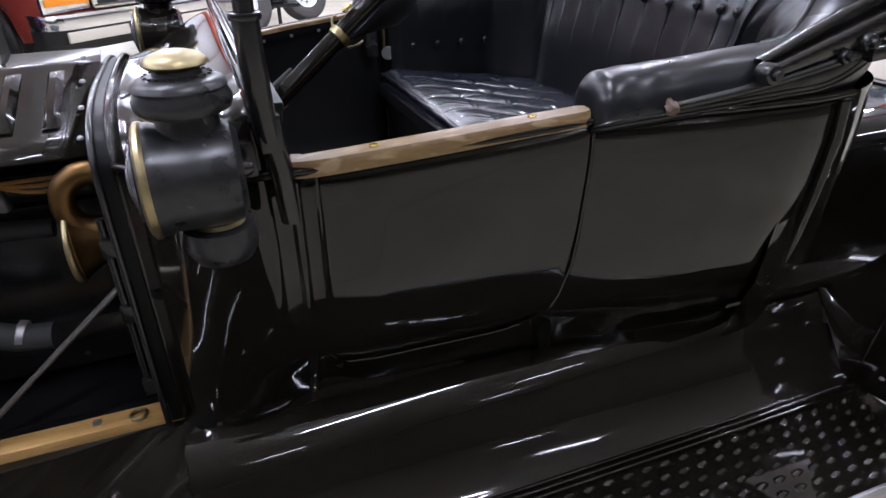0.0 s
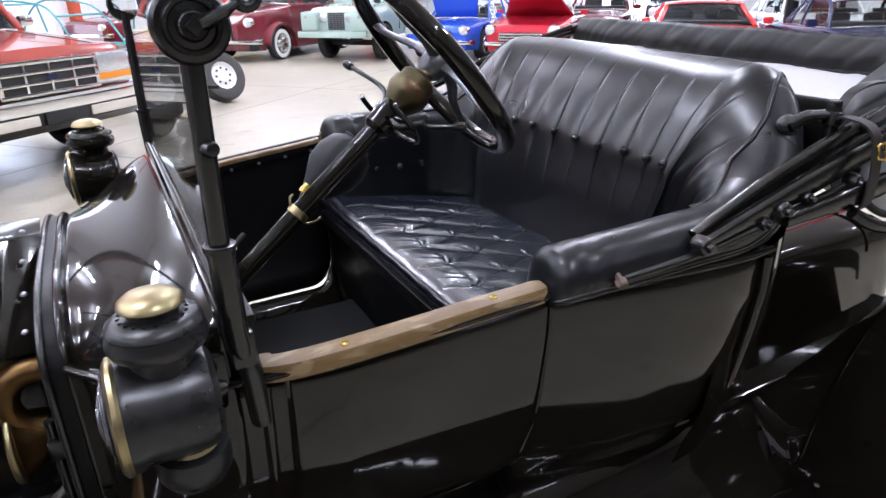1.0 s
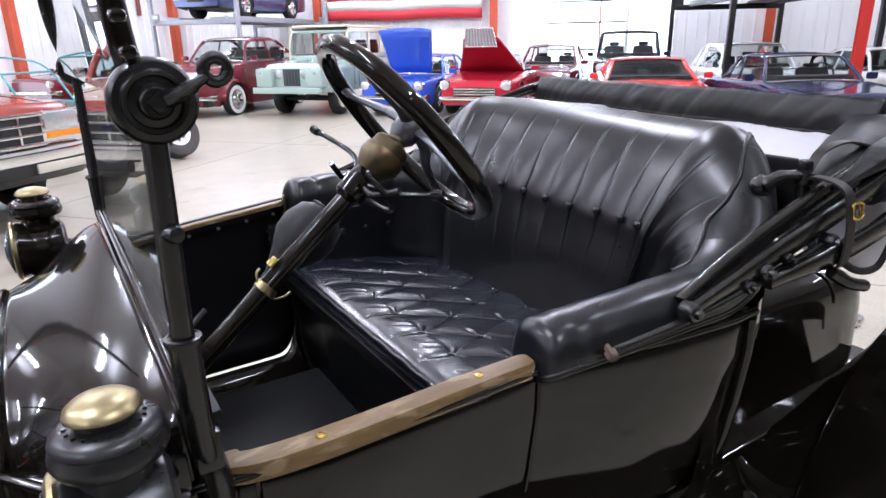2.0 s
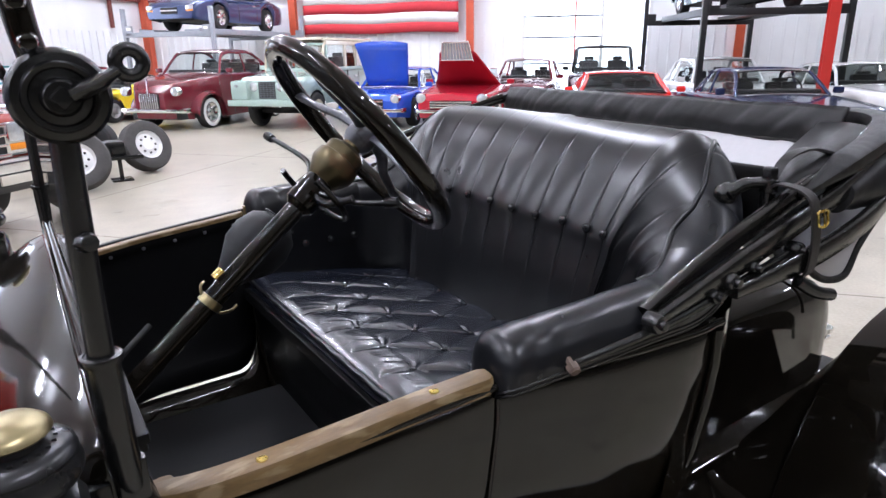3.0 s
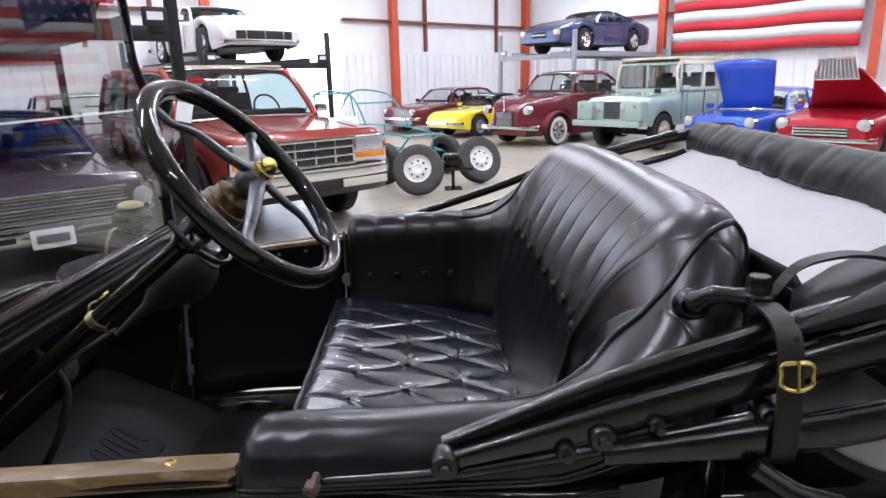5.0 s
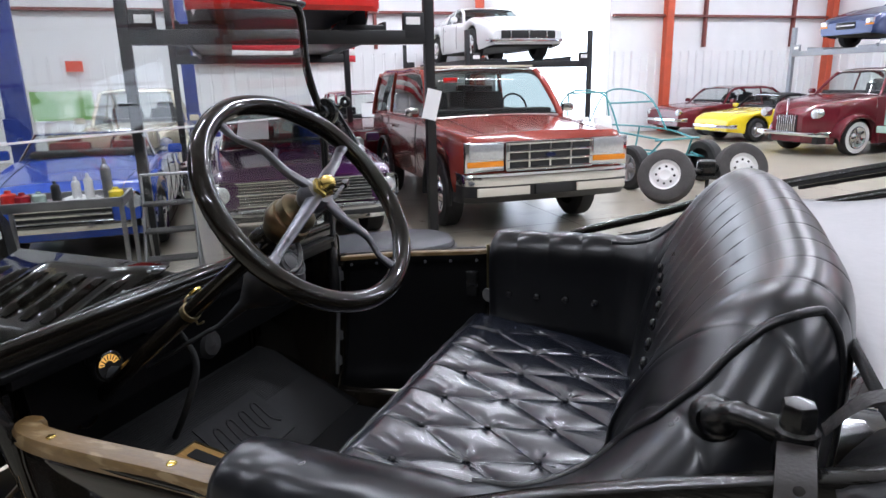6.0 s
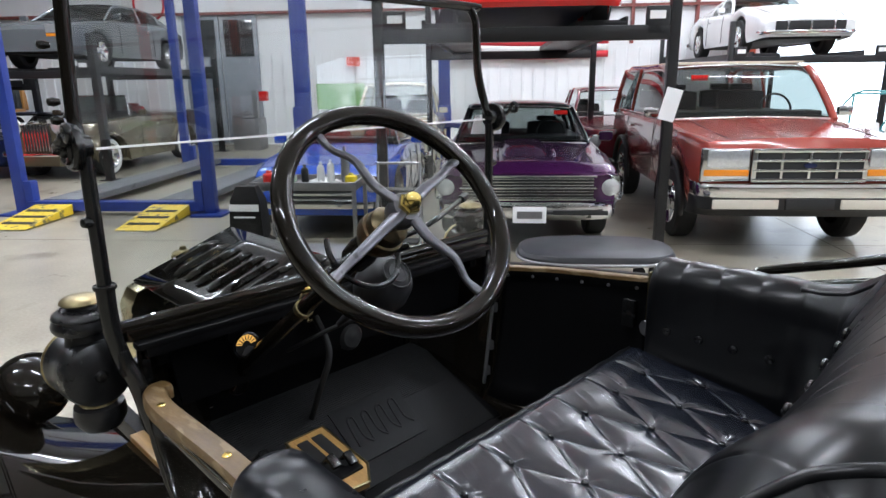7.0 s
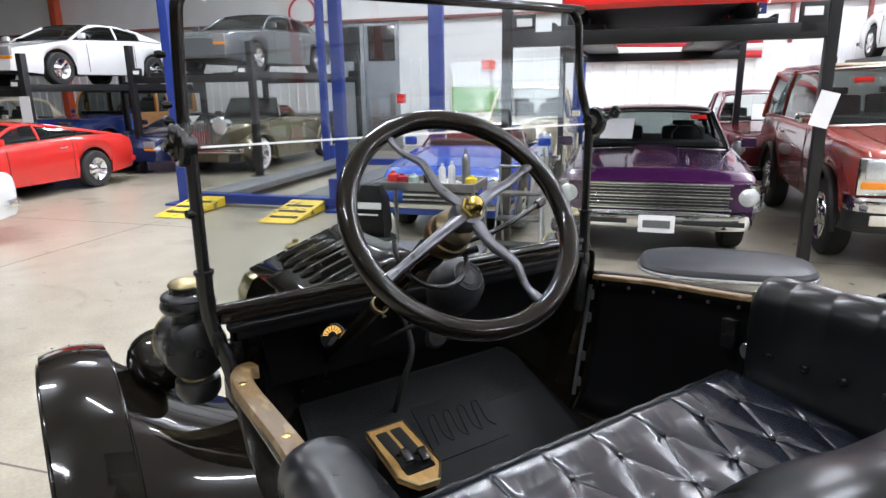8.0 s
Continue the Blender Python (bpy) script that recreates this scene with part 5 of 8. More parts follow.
for dz in (0.035, 0.055):
    lathe(bm, [(0.004, 0), (0, 0.0015)], o + Vector((0, 0.0015 + dz * 0.12, dz)), (0, -1, 0.1), 8)
part("strap_hole", bm, DARK, strap)
bm = bmesh.new()
lp = spl([(0.655, -0.60, 1.355), (0.68, -0.605, 1.388), (0.73, -0.615, 1.402), (0.78, -0.625, 1.395), (0.83, -0.64, 1.38)], 6)
loft(bm, [[p + Vector((0, -0.010, 0)), p + Vector((0, 0.010, 0)), p + Vector((0.003, 0.010, 0.004)), p + Vector((0.003, -0.010, 0.004))] for p in lp], True, True)
part("strap", bm, LEATHER_DULL, top, "loose dark leather strap loop")

# rear bows wrapped in cloth, U-shaped in plan
RB = [(0.66, -0.652, 1.330), (0.73, -0.660, 1.356), (0.79, -0.664, 1.378), (0.86, -0.664, 1.396), (0.94, -0.655, 1.415), (1.03, -0.615, 1.433), (1.085, -0.52, 1.436), (1.10, -0.30, 1.433), (1.13, 0.1, 1.431), (1.155, 0.45, 1.431), (1.15, 0.62, 1.431), (1.09, 0.71, 1.422), (0.95, 0.715, 1.392), (0.78, 0.69, 1.352)]
bm = bmesh.new()
P = spl(RB, 10)
rg = []
for i, p in enumerate(P):
    t = (P[min(i + 1, len(P) - 1)] - P[max(i - 1, 0)]).normalized()
    nh = Vector((-t.y, t.x, 0)).normalized()
    nv = nh.cross(t)
    e = min(1.0, 0.25 + min(i, len(P) - 1 - i) / 26)
    cr = 0.0022 * noise.noise(Vector((i * 0.7, 1.0, 0)))
    rg.append([p + nh * (a * e) + nv * (b2 * e + (cr if abs(a) < 0.02 else 0)) for a, b2 in ((-0.025, -0.012), (-0.027, 0.004), (-0.020, 0.016), (-0.006, 0.0195), (0.008, 0.018), (0.021, 0.012), (0.027, -0.001), (0.024, -0.016), (0.010, -0.021), (-0.010, -0.021))])
loft(bm, rg, True, True)
part("rear_bow", bm, CLOTH, top, "rear bow wrapped in black cloth", 50)
bm = bmesh.new()
P = spl([(0.99, -0.690, 1.305), (1.08, -0.68, 1.325), (1.17, -0.60, 1.35), (1.20, -0.45, 1.35), (1.22, 0.0, 1.345), (1.23, 0.45, 1.345), (1.19, 0.64, 1.34), (1.0, 0.70, 1.31)], 10)
tube(bm, P, [0.032 * min(1.0, 0.35 + i / 6, 0.35 + (len(P) - 1 - i) / 6) for i in range(len(P))], 12)
part("rear_bow", bm, CLOTH, top, "", 70)
# hanging flap in front of the rear bow
bm = bmesh.new()
rings = []
NF = 150
for i in range(NF + 1):
    t = i / NF
    y = lerp(-0.56, 0.70, t)
    x = lerp(1.02, 1.115, t)
    ring = []
    for k in range(9):
        v = k / 8
        wv = 0.0030 * math.sin(t * 40 + 2.2 * math.sin(t * 11) + v * 2.5) * (0.3 + 0.7 * v) + 0.005 * noise.noise(Vector((t * 30 - v * 2.5, v * 0.8, 0))) + 0.0045 * max(0.0, noise.noise(Vector((t * 75 - v * 3.5, v * 0.5, 5))))
        ring.append((x - 0.015 - 0.028 * math.sin(v * 2.2) + wv, y, 1.462 - 0.080 * v + 0.0015 * math.sin(t * 23)))
    rings.append(ring)
loft(bm, rings)
ob = part("flap", bm, CLOTH, top, "creased black cloth flap with a hem", 70)
ob.modifiers.new("thick", "SOLIDIFY").thickness = 0.006
bm = bmesh.new()
tube(bm, [Vector(r[-1]) + Vector((-0.003, 0, 0)) for r in rings], 0.006, 6)
part("hem", bm, LEATHER_DULL, top)
# pale lining slung from the seat back to the rear bow
bm = bmesh.new()
rings = []
for i in range(33):
    t = i / 32
    y = lerp(-0.545, 0.665, t)
    xb = 0.735 - 0.02 * abs(2 * t - 1) ** 4
    xe = lerp(1.02, 1.11, t)
    zt = 1.41 - 0.04 * abs(2 * t - 1) ** 3
    ring = []
    for k in range(15):
        v = k / 14
        x = lerp(xb, xe, v)
        z = lerp(1.335, 1.405, v) - 0.07 * math.sin(math.pi * min(1, v * 1.0)) * 0.6 + 0.006 * math.sin(y * 9 + v * 5)
        ring.append((x, y, z))
    rings.append(ring)
loft(bm, rings)
ob = part("lining", bm, LINING, top, "pale grey cloth lining of the folded top")
ob.modifiers.new("thick", "SOLIDIFY").thickness = 0.006
bm = bmesh.new()
loft(bm, [[(x, y, z) for x, z in ((0.70, 1.36), (0.74, 1.30), (0.85, 1.20), (1.0, 1.12), (1.18, 1.19), (1.22, 1.32))] for y in (-0.55, -0.3, 0.0, 0.3, 0.6)])
ob = part("folded_cloth", bm, CLOTH, top)
ob.modifiers.new("thick", "SOLIDIFY").thickness = 0.01
# dark cloth laid over the lining by the near corner
bm = bmesh.new()
loft(bm, [[(0.655, -0.635, 1.338), (0.675, -0.605, 1.345), (0.70, -0.565, 1.345)], [(0.72, -0.650, 1.362), (0.735, -0.60, 1.374), (0.755, -0.55, 1.370)], [(0.80, -0.655, 1.390), (0.82, -0.595, 1.400), (0.84, -0.53, 1.392)], [(0.96, -0.64, 1.430), (0.97, -0.58, 1.436), (0.985, -0.51, 1.432)]])
ob = part("corner_cloth", bm, CLOTH, top)
ob.modifiers.new("thick", "SOLIDIFY").thickness = 0.007
# rolled cloth end hanging below the bow
bm = bmesh.new()
rg = []
for i in range(19):
    t = i / 18
    x = lerp(0.79, 1.13, t)
    e = 1.0 if t < 0.72 else math.sqrt(max(0.02, 1 - ((t - 0.72) / 0.28) ** 2))
    cz, hh = lerp(1.312, 1.338, t), lerp(0.030, 0.052, sstep(0, 0.5, t)) * e
    ring = []
    for q in range(16):
        a = 2 * math.pi * q / 16
        wr = 1 + 0.04 * math.sin(3 * a + 9 * t) + 0.03 * math.sin(t * 31 + 2 * a)
        ring.append((x + 0.012 * math.sin(a), -0.660 + 0.028 * e * math.cos(a) * wr + 0.05 * sstep(0.7, 1.0, t), cz + hh * math.sin(a) * wr))
    rg.append(ring)
loft(bm, rg, True, True)
part("cloth_roll", bm, CLOTH, top, "rolled black cloth end under the bow", 70)
# sagging pale pocket with a dark bound edge
PK = spl([(0.69, 0, 1.200), (0.705, 0, 1.183), (0.745, 0, 1.160), (0.79, 0, 1.144), (0.84, 0, 1.138), (0.868, 0, 1.150), (0.893, 0, 1.194), (0.943, 0, 1.239), (1.0, 0, 1.285)], 4)
bm = bmesh.new()
loft(bm, [[(p.x, -0.664, max(p.z + 0.002, 1.215 + 0.22 * (p.x - 0.69))), (p.x, -0.672, lerp(p.z, 1.225 + 0.22 * (p.x - 0.69), 0.5)), (p.x, -0.664, p.z), (p.x, -0.60, p.z + 0.006), (p.x, -0.45, p.z + 0.03)] for p in PK])
ob = part("pocket", bm, LINING, top, "sagging pale cloth fold")
ob.modifiers.new("thick", "SOLIDIFY").thickness = 0.005
bm = bmesh.new()
tube(bm, [(p.x, -0.668, p.z - 0.002) for p in PK], 0.0075, 8)
part("pocket_edge", bm, CLOTH, top)

# ---------- turtle deck ----------
bm = bmesh.new()
rings = []
for x, hw, zt, zb in ((0.60, 0.40, 0.952, 0.60), (0.75, 0.405, 0.952, 0.60), (1.0, 0.405, 0.948, 0.60), (1.2, 0.402, 0.942, 0.60), (1.36, 0.40, 0.934, 0.605), (1.44, 0.395, 0.920, 0.61), (1.485, 0.388, 0.895, 0.61), (1.51, 0.38, 0.86, 0.62), (1.525, 0.37, 0.80, 0.62), (1.528, 0.36, 0.64, 0.63)):
    ring = []
    for j in range(25):
        a = math.pi * j / 24
        c, s = math.cos(a), math.sin(a)
        ring.append((x, -hw * math.copysign(abs(c) ** 0.24, c), zb + (zt - zb) * (s ** 0.22)))
    rings.append(ring)
V = loft(bm, rings)
bm.faces.new(V[-1])
deck = part("rear_deck", bm, BLACK, T, "rounded glossy black rear deck")
for x in (0.72, 1.30):
    bm = bmesh.new()
    k = 0 if x < 1 else 4
    tube(bm, [Vector(p) + Vector((x - rings[k][0][0], 0, 0.003)) for p in rings[k]][2:-2], 0.005, 6)
    part("deck_bead", bm, BLACK, deck)
bm = bmesh.new()
box(bm, (1.05, 0.0, 0.585), (1.15, 0.95, 0.03), 0.008)
part("sill", bm, BLACK, T)
bm = bmesh.new()
lathe(bm, [(0.022, 0), (0.026, 0.012), (0.036, 0.016), (0.034, 0.030), (0.020, 0.036), (0, 0.037)], (1.632, -0.312, 0.665), (0, 0, 1), 18)
box(bm, (1.58, -0.312, 0.655), (0.16, 0.05, 0.012), 0.003)
part("rear_cap", bm, CHROME, T, "small bright rear cap on a bracket")

# ---------- running gear ----------
def fender(s, prof, y0, y1, name="fender"):
    """prof: (x, z) of the crown line; the crown is arched across."""
    bm = bmesh.new()
    P = spl([(x, 0, z) for x, z in prof], 7)
    rings = []
    for p in P:
        rings.append([(p.x, s * lerp(y0, y1, v), p.z + 0.018 * math.sin(math.pi * v) - (0.03 if v in (0.0, 1.0) else 0.0)) for v in (0.0, 0.03, 0.2, 0.4, 0.6, 0.8, 0.97, 1.0)])
    loft(bm, rings)
    ob = part(name, bm, BLACK, T)
    ob.modifiers.new("thick", "SOLIDIFY").thickness = 0.004
    for q, r in ((-1, 0.007), (0, 0.006)):
        b2 = bmesh.new()
        tube(b2, [g[q] for g in rings], r, 6)
        part("bead", b2, BLACK, ob)
    for v in (0.25, 0.5, 0.75):
        b3 = bmesh.new()
        r = rings[4]
        lathe(b3, [(0.007, 0.02), (0.005, 0.0235), (0, 0.024)], (r[3][0] + 0.0, s * lerp(y0, y1, v), r[3][2] - 0.018), (0, 0, 1), 8)
        part("rivet", b3, STEEL, ob)
    return ob


FR = [(-1.67, 0.775), (-1.60, 0.800), (-1.45, 0.825), (-1.30, 0.815), (-1.12, 0.75), (-0.95, 0.60), (-0.82, 0.46), (-0.72, 0.385), (-0.66, 0.365)]
RR = [(0.80, 0.362), (0.815, 0.45), (0.85, 0.58), (0.93, 0.745), (1.05, 0.872), (1.20, 0.935), (1.36, 0.95), (1.52, 0.90), (1.65, 0.78), (1.73, 0.62)]
for s in (-1, 1):
    fender(s, FR, 0.70, 0.905)
    fender(s, RR, 0.605, 0.85)
    # inner valance of the front fender
    bm = bmesh.new()
    P = spl([(x, 0, z) for x, z in FR[2:]], 6)
    loft(bm, [[(p.x, s * 0.70, p.z - 0.028), (p.x, s * 0.55, lerp(p.z, 0.52, 0.5)), (p.x, s * 0.34, 0.55)] for p in P])
    part("valance", bm, BLACK, T)
    bm = bmesh.new()
    P = spl([(x, 0, z) for x, z in RR[:7]], 6)
    loft(bm, [[(p.x, s * 0.605, p.z - 0.028), (p.x, s * 0.52, lerp(p.z, 0.57, 0.5)), (p.x, s * 0.44, 0.575)] for p in P])
    part("valance", bm, BLACK, T)
    # splash apron between body and board
    bm = bmesh.new()
    prof = [(0.405, 0.565), (0.440, 0.555), (0.47, 0.53), (0.495, 0.49), (0.515, 0.45), (0.54, 0.415), (0.57, 0.385), (0.592, 0.372), (0.60, 0.366)]
    S = spl([(0, y, z) for y, z in prof], 3)
    loft(bm, [[(x, s * p.y, p.z) for p in S] for x in (-0.70, -0.4, 0.0, 0.4, 0.83)])
    apron = part("splash_apron", bm, BLACK, T)
    bm = bmesh.new()
    tube(bm, [(0.83, s * p.y, p.z) for p in S], 0.008, 6)
    part("bead", bm, BLACK, apron)
    for q in (0.597, 0.612, 0.627):
        bm = bmesh.new()
        tube(bm, [(-0.66, s * q, 0.368), (0.80, s * q, 0.368)], 0.0045, 6)
        part("bead", bm, BLACK, apron)
    # running board with pressed studs
    bm = bmesh.new()
    box(bm, (0.07, s * 0.725, 0.352), (1.50, 0.26, 0.018), 0.005)
    board = part("running_board", bm, BLACK, T, "black running board with rows of pressed studs and a steel edge")
    bm = bmesh.new()
    box(bm, (0.07, s * 0.857, 0.350), (1.50, 0.008, 0.028), 0.002)
    part("edge_strip", bm, STEEL, board)
    if s < 0:
        bm = bmesh.new()
        for i in range(30):
            for j in range(7):
                xx, y = -0.62 + 0.047 * i + (0.0235 if j % 2 else 0.0), -0.642 - 0.031 * j
                ring = [bm.verts.new((xx + 0.017 * math.cos(q * math.pi / 4), y + (0.0085 - 0.0035 * math.cos(q * math.pi / 4)) * math.sin(q * math.pi / 4), 0.3605)) for q in range(8)]
                mid = [bm.verts.new((xx - 0.002 + 0.010 * math.cos(q * math.pi / 4), y + 0.0052 * math.sin(q * math.pi / 4), 0.3672)) for q in range(8)]
                c = bm.verts.new((xx - 0.003, y, 0.3692))
                for q in range(8):
                    bm.faces.new((ring[q], ring[(q + 1) % 8], mid[(q + 1) % 8], mid[q]))
                    bm.faces.new((mid[q], mid[(q + 1) % 8], c))
        ob = part("stud", bm, BLACK, board, "", 80)
        ob["kind"] = "stuff"


def t_wheel(x, y, s):
    w = thing("wheel", "", "")
    w.parent = T
    w["label"] = "black wooden-spoked wheel with a narrow tyre"
    o = Vector((x, y, 0.375))
    bm = bmesh.new()
    tube(bm, [o + Vector((0.335 * math.cos(a), 0, 0.335 * math.sin(a))) for a in [k * math.pi / 24 for k in range(48)]], 0.040, 10, closed=True)
    part("tyre", bm, RUBBER, w)
    bm = bmesh.new()
    tube(bm, [o + Vector((0.292 * math.cos(a), 0, 0.292 * math.sin(a))) for a in [k * math.pi / 24 for k in range(48)]], 0.018, 8, closed=True)
    part("rim", bm, BLACK, w)
    for k in range(12):
        a = k * math.pi / 6
        bm = bmesh.new()
        tube(bm, [o + Vector((0.05 * math.cos(a), 0, 0.05 * math.sin(a))), o + Vector((0.28 * math.cos(a), 0, 0.28 * math.sin(a)))], [0.018, 0.013], 8)
        part("spoke", bm, BLACK, w)
    bm = bmesh.new()
    lathe(bm, [(0.0, 0.06), (0.03, 0.058), (0.035, 0.03), (0.07, 0.02), (0.075, -0.02), (0.03, -0.05), (0, -0.05)], o, (0, s, 0), 20)
    part("hub", bm, BLACK, w)


for s in (-1, 1):
    t_wheel(-1.33, s * 0.71, s)
    t_wheel(1.21, s * 0.71, s)
bm = bmesh.new()
for s in (-1, 1):
    box(bm, (-0.1, s * 0.29, 0.52), (3.0, 0.05, 0.09), 0.006)
box(bm, (-1.33, 0, 0.40), (0.05, 1.36, 0.05), 0.008)
box(bm, (1.21, 0, 0.375), (0.08, 1.36, 0.08), 0.02)
part("chassis", bm, BLACK_IN, T)

# ---------- engine bay ----------
eng = thing("engine", "", "")
eng.parent = T
eng["label"] = "dark cast iron engine with hoses"
bm = bmesh.new()
box(bm, (-1.0, 0.03, 0.80), (0.46, 0.22, 0.26), 0.015)
box(bm, (-1.0, 0.03, 0.96), (0.44, 0.20, 0.06), 0.012)
box(bm, (-1.0, 0.03, 0.62), (0.5, 0.26, 0.12), 0.02)
for k in range(4):
    lathe(bm, [(0.016, 0), (0.016, 0.03), (0.010, 0.034), (0.010, 0.06), (0, 0.062)], (-1.16 + 0.11 * k, 0.03, 0.985), (0, 0, 1), 10)
part("block", bm, IRON, eng)
bm = bmesh.new()
tube(bm, spl([(-1.14, -0.12, 0.86), (-1.10, -0.17, 0.78), (-0.98, -0.19, 0.72), (-0.90, -0.20, 0.71)], 6), 0.026, 12)
tube(bm, [(-1.2, -0.11, 0.92), (-0.86, -0.13, 0.90)], 0.018, 10)
part("hose", bm, RUBBER, eng)
for p, d in (((-0.955, -0.19, 0.718), (1, -0.1, -0.3)), ((-1.03, -0.183, 0.745), (1, -0.1, -0.4)), ((-1.08, -0.172, 0.77), (1, -0.3, -0.6))):
    bm = bmesh.new()
    lathe(bm, [(0.0265, -0.008), (0.029, -0.006), (0.029, 0.006), (0.0265, 0.008)], p, d, 16)
    part("hose_clamp", bm, STEEL, eng)
bm = bmesh.new()
lathe(bm, [(0.0, 0.03), (0.012, 0.028), (0.013, -0.02), (0, -0.022)], (-0.925, -0.14, 0.97), (0, -0.5, 1), 12)
part("petcock", bm, STEEL, eng)
WIRE = material("amber_wire", (0.35, 0.16, 0.03), 0.5, vary=0.2)
for k in range(3):
    bm = bmesh.new()
    tube(bm, spl([(-0.73, -0.14 + 0.02 * k, 1.0), (-0.85, -0.17, 1.01 - 0.012 * k), (-1.0, -0.12, 1.0 + 0.01 * k), (-1.12, -0.03, 1.03)], 6), 0.0035, 6)
    part("wire", bm, WIRE, eng, "yellow-brown ignition wire")
# dark pan added to block the bright floor seen through the engine bay
bm = boxes(((-1.0, -0.01, 0.535), (0.62, 0.62, 0.02), 0.006))
part("blocking_pan", bm, BLACK_IN, eng)
# horn with coiled tube
horn = thing("horn", "", "")
horn.parent = T
bm = bmesh.new()
hc = Vector((-0.803, -0.255, 0.912))
hd = Vector((-1, -0.12, -0.05)).normalized()
lathe(bm, [(0.062, 0.004), (0.064, 0.0), (0.058, -0.006), (0.046, -0.03), (0.037, -0.06), (0.030, -0.09), (0.026, -0.11)], hc, hd, 28)
part("bell", bm, BRASS_HORN, horn, "tarnished brass horn bell")
bm = bmesh.new()
tube(bm, [hc + (Vector((0, math.cos(a), 0.0)) + Vector((-0.05, 0, math.sin(a)))) * 0.062 for a in [k * math.pi / 14 for k in range(28)]], 0.006, 8, closed=True)
part("rim", bm, BRASS, horn)
bm = bmesh.new()
cc = Vector((-0.755, -0.25, 0.990))
P = [hc - hd * 0.10] + [cc + Vector((0.048 * math.cos(a), -0.02 + 0.008 * a / 6, 0.052 * math.sin(a))) for a in [radians(-70 + 20 * k) for k in range(18)]]
tube(bm, spl(P, 2), 0.021, 12)
part("coil", bm, BRASS_HORN, horn)
bm = bmesh.new()
tube(bm, [(-0.705, -0.320, 0.885), (-1.10, -0.305, 0.545)], 0.011, 8, flat=0.45)
part("stay_rod", bm, material("brown_grey_steel", (0.10, 0.09, 0.08), 0.45, metal=0.6, vary=0.25, scale=14), T, "thin steel stay rod")
# wooden hood sill
hs = part("hood_sill", boxes(((-0.962, -0.318, 0.557), (0.66, 0.045, 0.028), 0.004)), WOOD_OAK, T, "varnished wooden hood sill")
bm = bmesh.new()
lathe(bm, [(0.009, 0), (0.008, 0.003), (0, 0.004)], (-0.853, -0.316, 0.571), (0, 0, 1), 12)
part("screw", bm, STEEL, hs)
bm = bmesh.new()
tube(bm, [Vector((-0.778, -0.328, 0.577)) + Vector((0.014 * math.cos(a), 0.014 * math.sin(a), 0)) for a in [k * math.pi / 8 for k in range(16)]], 0.004, 8, closed=True)
part("hook", bm, BRASS, hs)
part("frame_cover", boxes(((-0.962, -0.335, 0.482), (0.66, 0.012, 0.12), 0.003)), BLACK_IN, T)
# headlamps
for s in (-1, 1):
    hl = thing("headlamp", "", "")
    hl.parent = T
    hl["label"] = "round black headlamp on an iron fork"
    o = Vector((-1.36, s * 0.52 - 0.035, 0.78))
    bm = bmesh.new()
    lathe(bm, [(0.0, -0.10), (0.03, -0.098), (0.065, -0.075), (0.088, -0.03), (0.096, 0.02), (0.097, 0.05)], o, (-1, 0, 0), 28)
    part("bucket", bm, BLACK, hl)
    bm = bmesh.new()
    lathe(bm, [(0.097, 0.048), (0.103, 0.052), (0.103, 0.064), (0.095, 0.07)], o, (-1, 0, 0), 28)
    part("rim", bm, BLACK, hl)
    bm = bmesh.new()
    lathe(bm, [(0.096, 0.060), (0.06, 0.072), (0, 0.078)], o, (-1, 0, 0), 28)
    part("lens", bm, LENS, hl)
    bm = bmesh.new()
    tube(bm, spl([o + Vector((0, 0, -0.095)), o + Vector((0.03, -s * 0.05, -0.15)), o + Vector((0.08, -s * 0.17, -0.22))], 5), 0.011, 8)
    part("fork", bm, IRON, hl)

# ---------- cars round the hall ----------
def paint(name, col, flake=0.0):
    return material(name, col, 0.16, metal=flake, coat=0.6, vary=0.06, scale=1.5, rough_var=0.05)


P_ORANGE = paint("orange_red_paint", (0.29, 0.044, 0.030))
P_PURPLE = paint("dark_purple_paint", (0.045, 0.008, 0.052), 0.3)
P_RED = paint("bright_red_paint", (0.62, 0.025, 0.02))
P_DRED = paint("deep_red_paint", (0.36, 0.012, 0.025))
P_MAROON = paint("maroon_paint", (0.12, 0.010, 0.018))
P_BLUE = paint("blue_paint", (0.024, 0.08, 0.46))
P_NAVY = paint("navy_paint", (0.012, 0.018, 0.06))
P_STEELB = paint("steel_blue_paint", (0.035, 0.055, 0.14), 0.3)
P_WHITE = paint("white_car_paint", (0.74, 0.75, 0.75))
P_GREYC = paint("grey_car_paint", (0.13, 0.14, 0.15), 0.2)
P_YELLOW = paint("yellow_paint", (0.80, 0.62, 0.02))
P_GREEN = paint("pale_green_paint", (0.34, 0.44, 0.39))
P_CREAM = paint("cream_paint", (0.66, 0.60, 0.46))
P_BLACKC = paint("black_car_paint", (0.008, 0.009, 0.011))
P_TEAL = paint("dark_teal_paint", (0.015, 0.06, 0.08))
P_GOLD = paint("bronze_gold_paint", (0.17, 0.145, 0.095), 0.5)
P_WOOD = material("woodie_panels", (0.40, 0.19, 0.05), 0.35, vary=0.3, scale=4, coat=0.4, stretch=(1, 8, 8))
P_BROWN = paint("dark_brown_paint", (0.05, 0.022, 0.014))
SEATRED = material("red_interior", (0.22, 0.03, 0.03), 0.5)


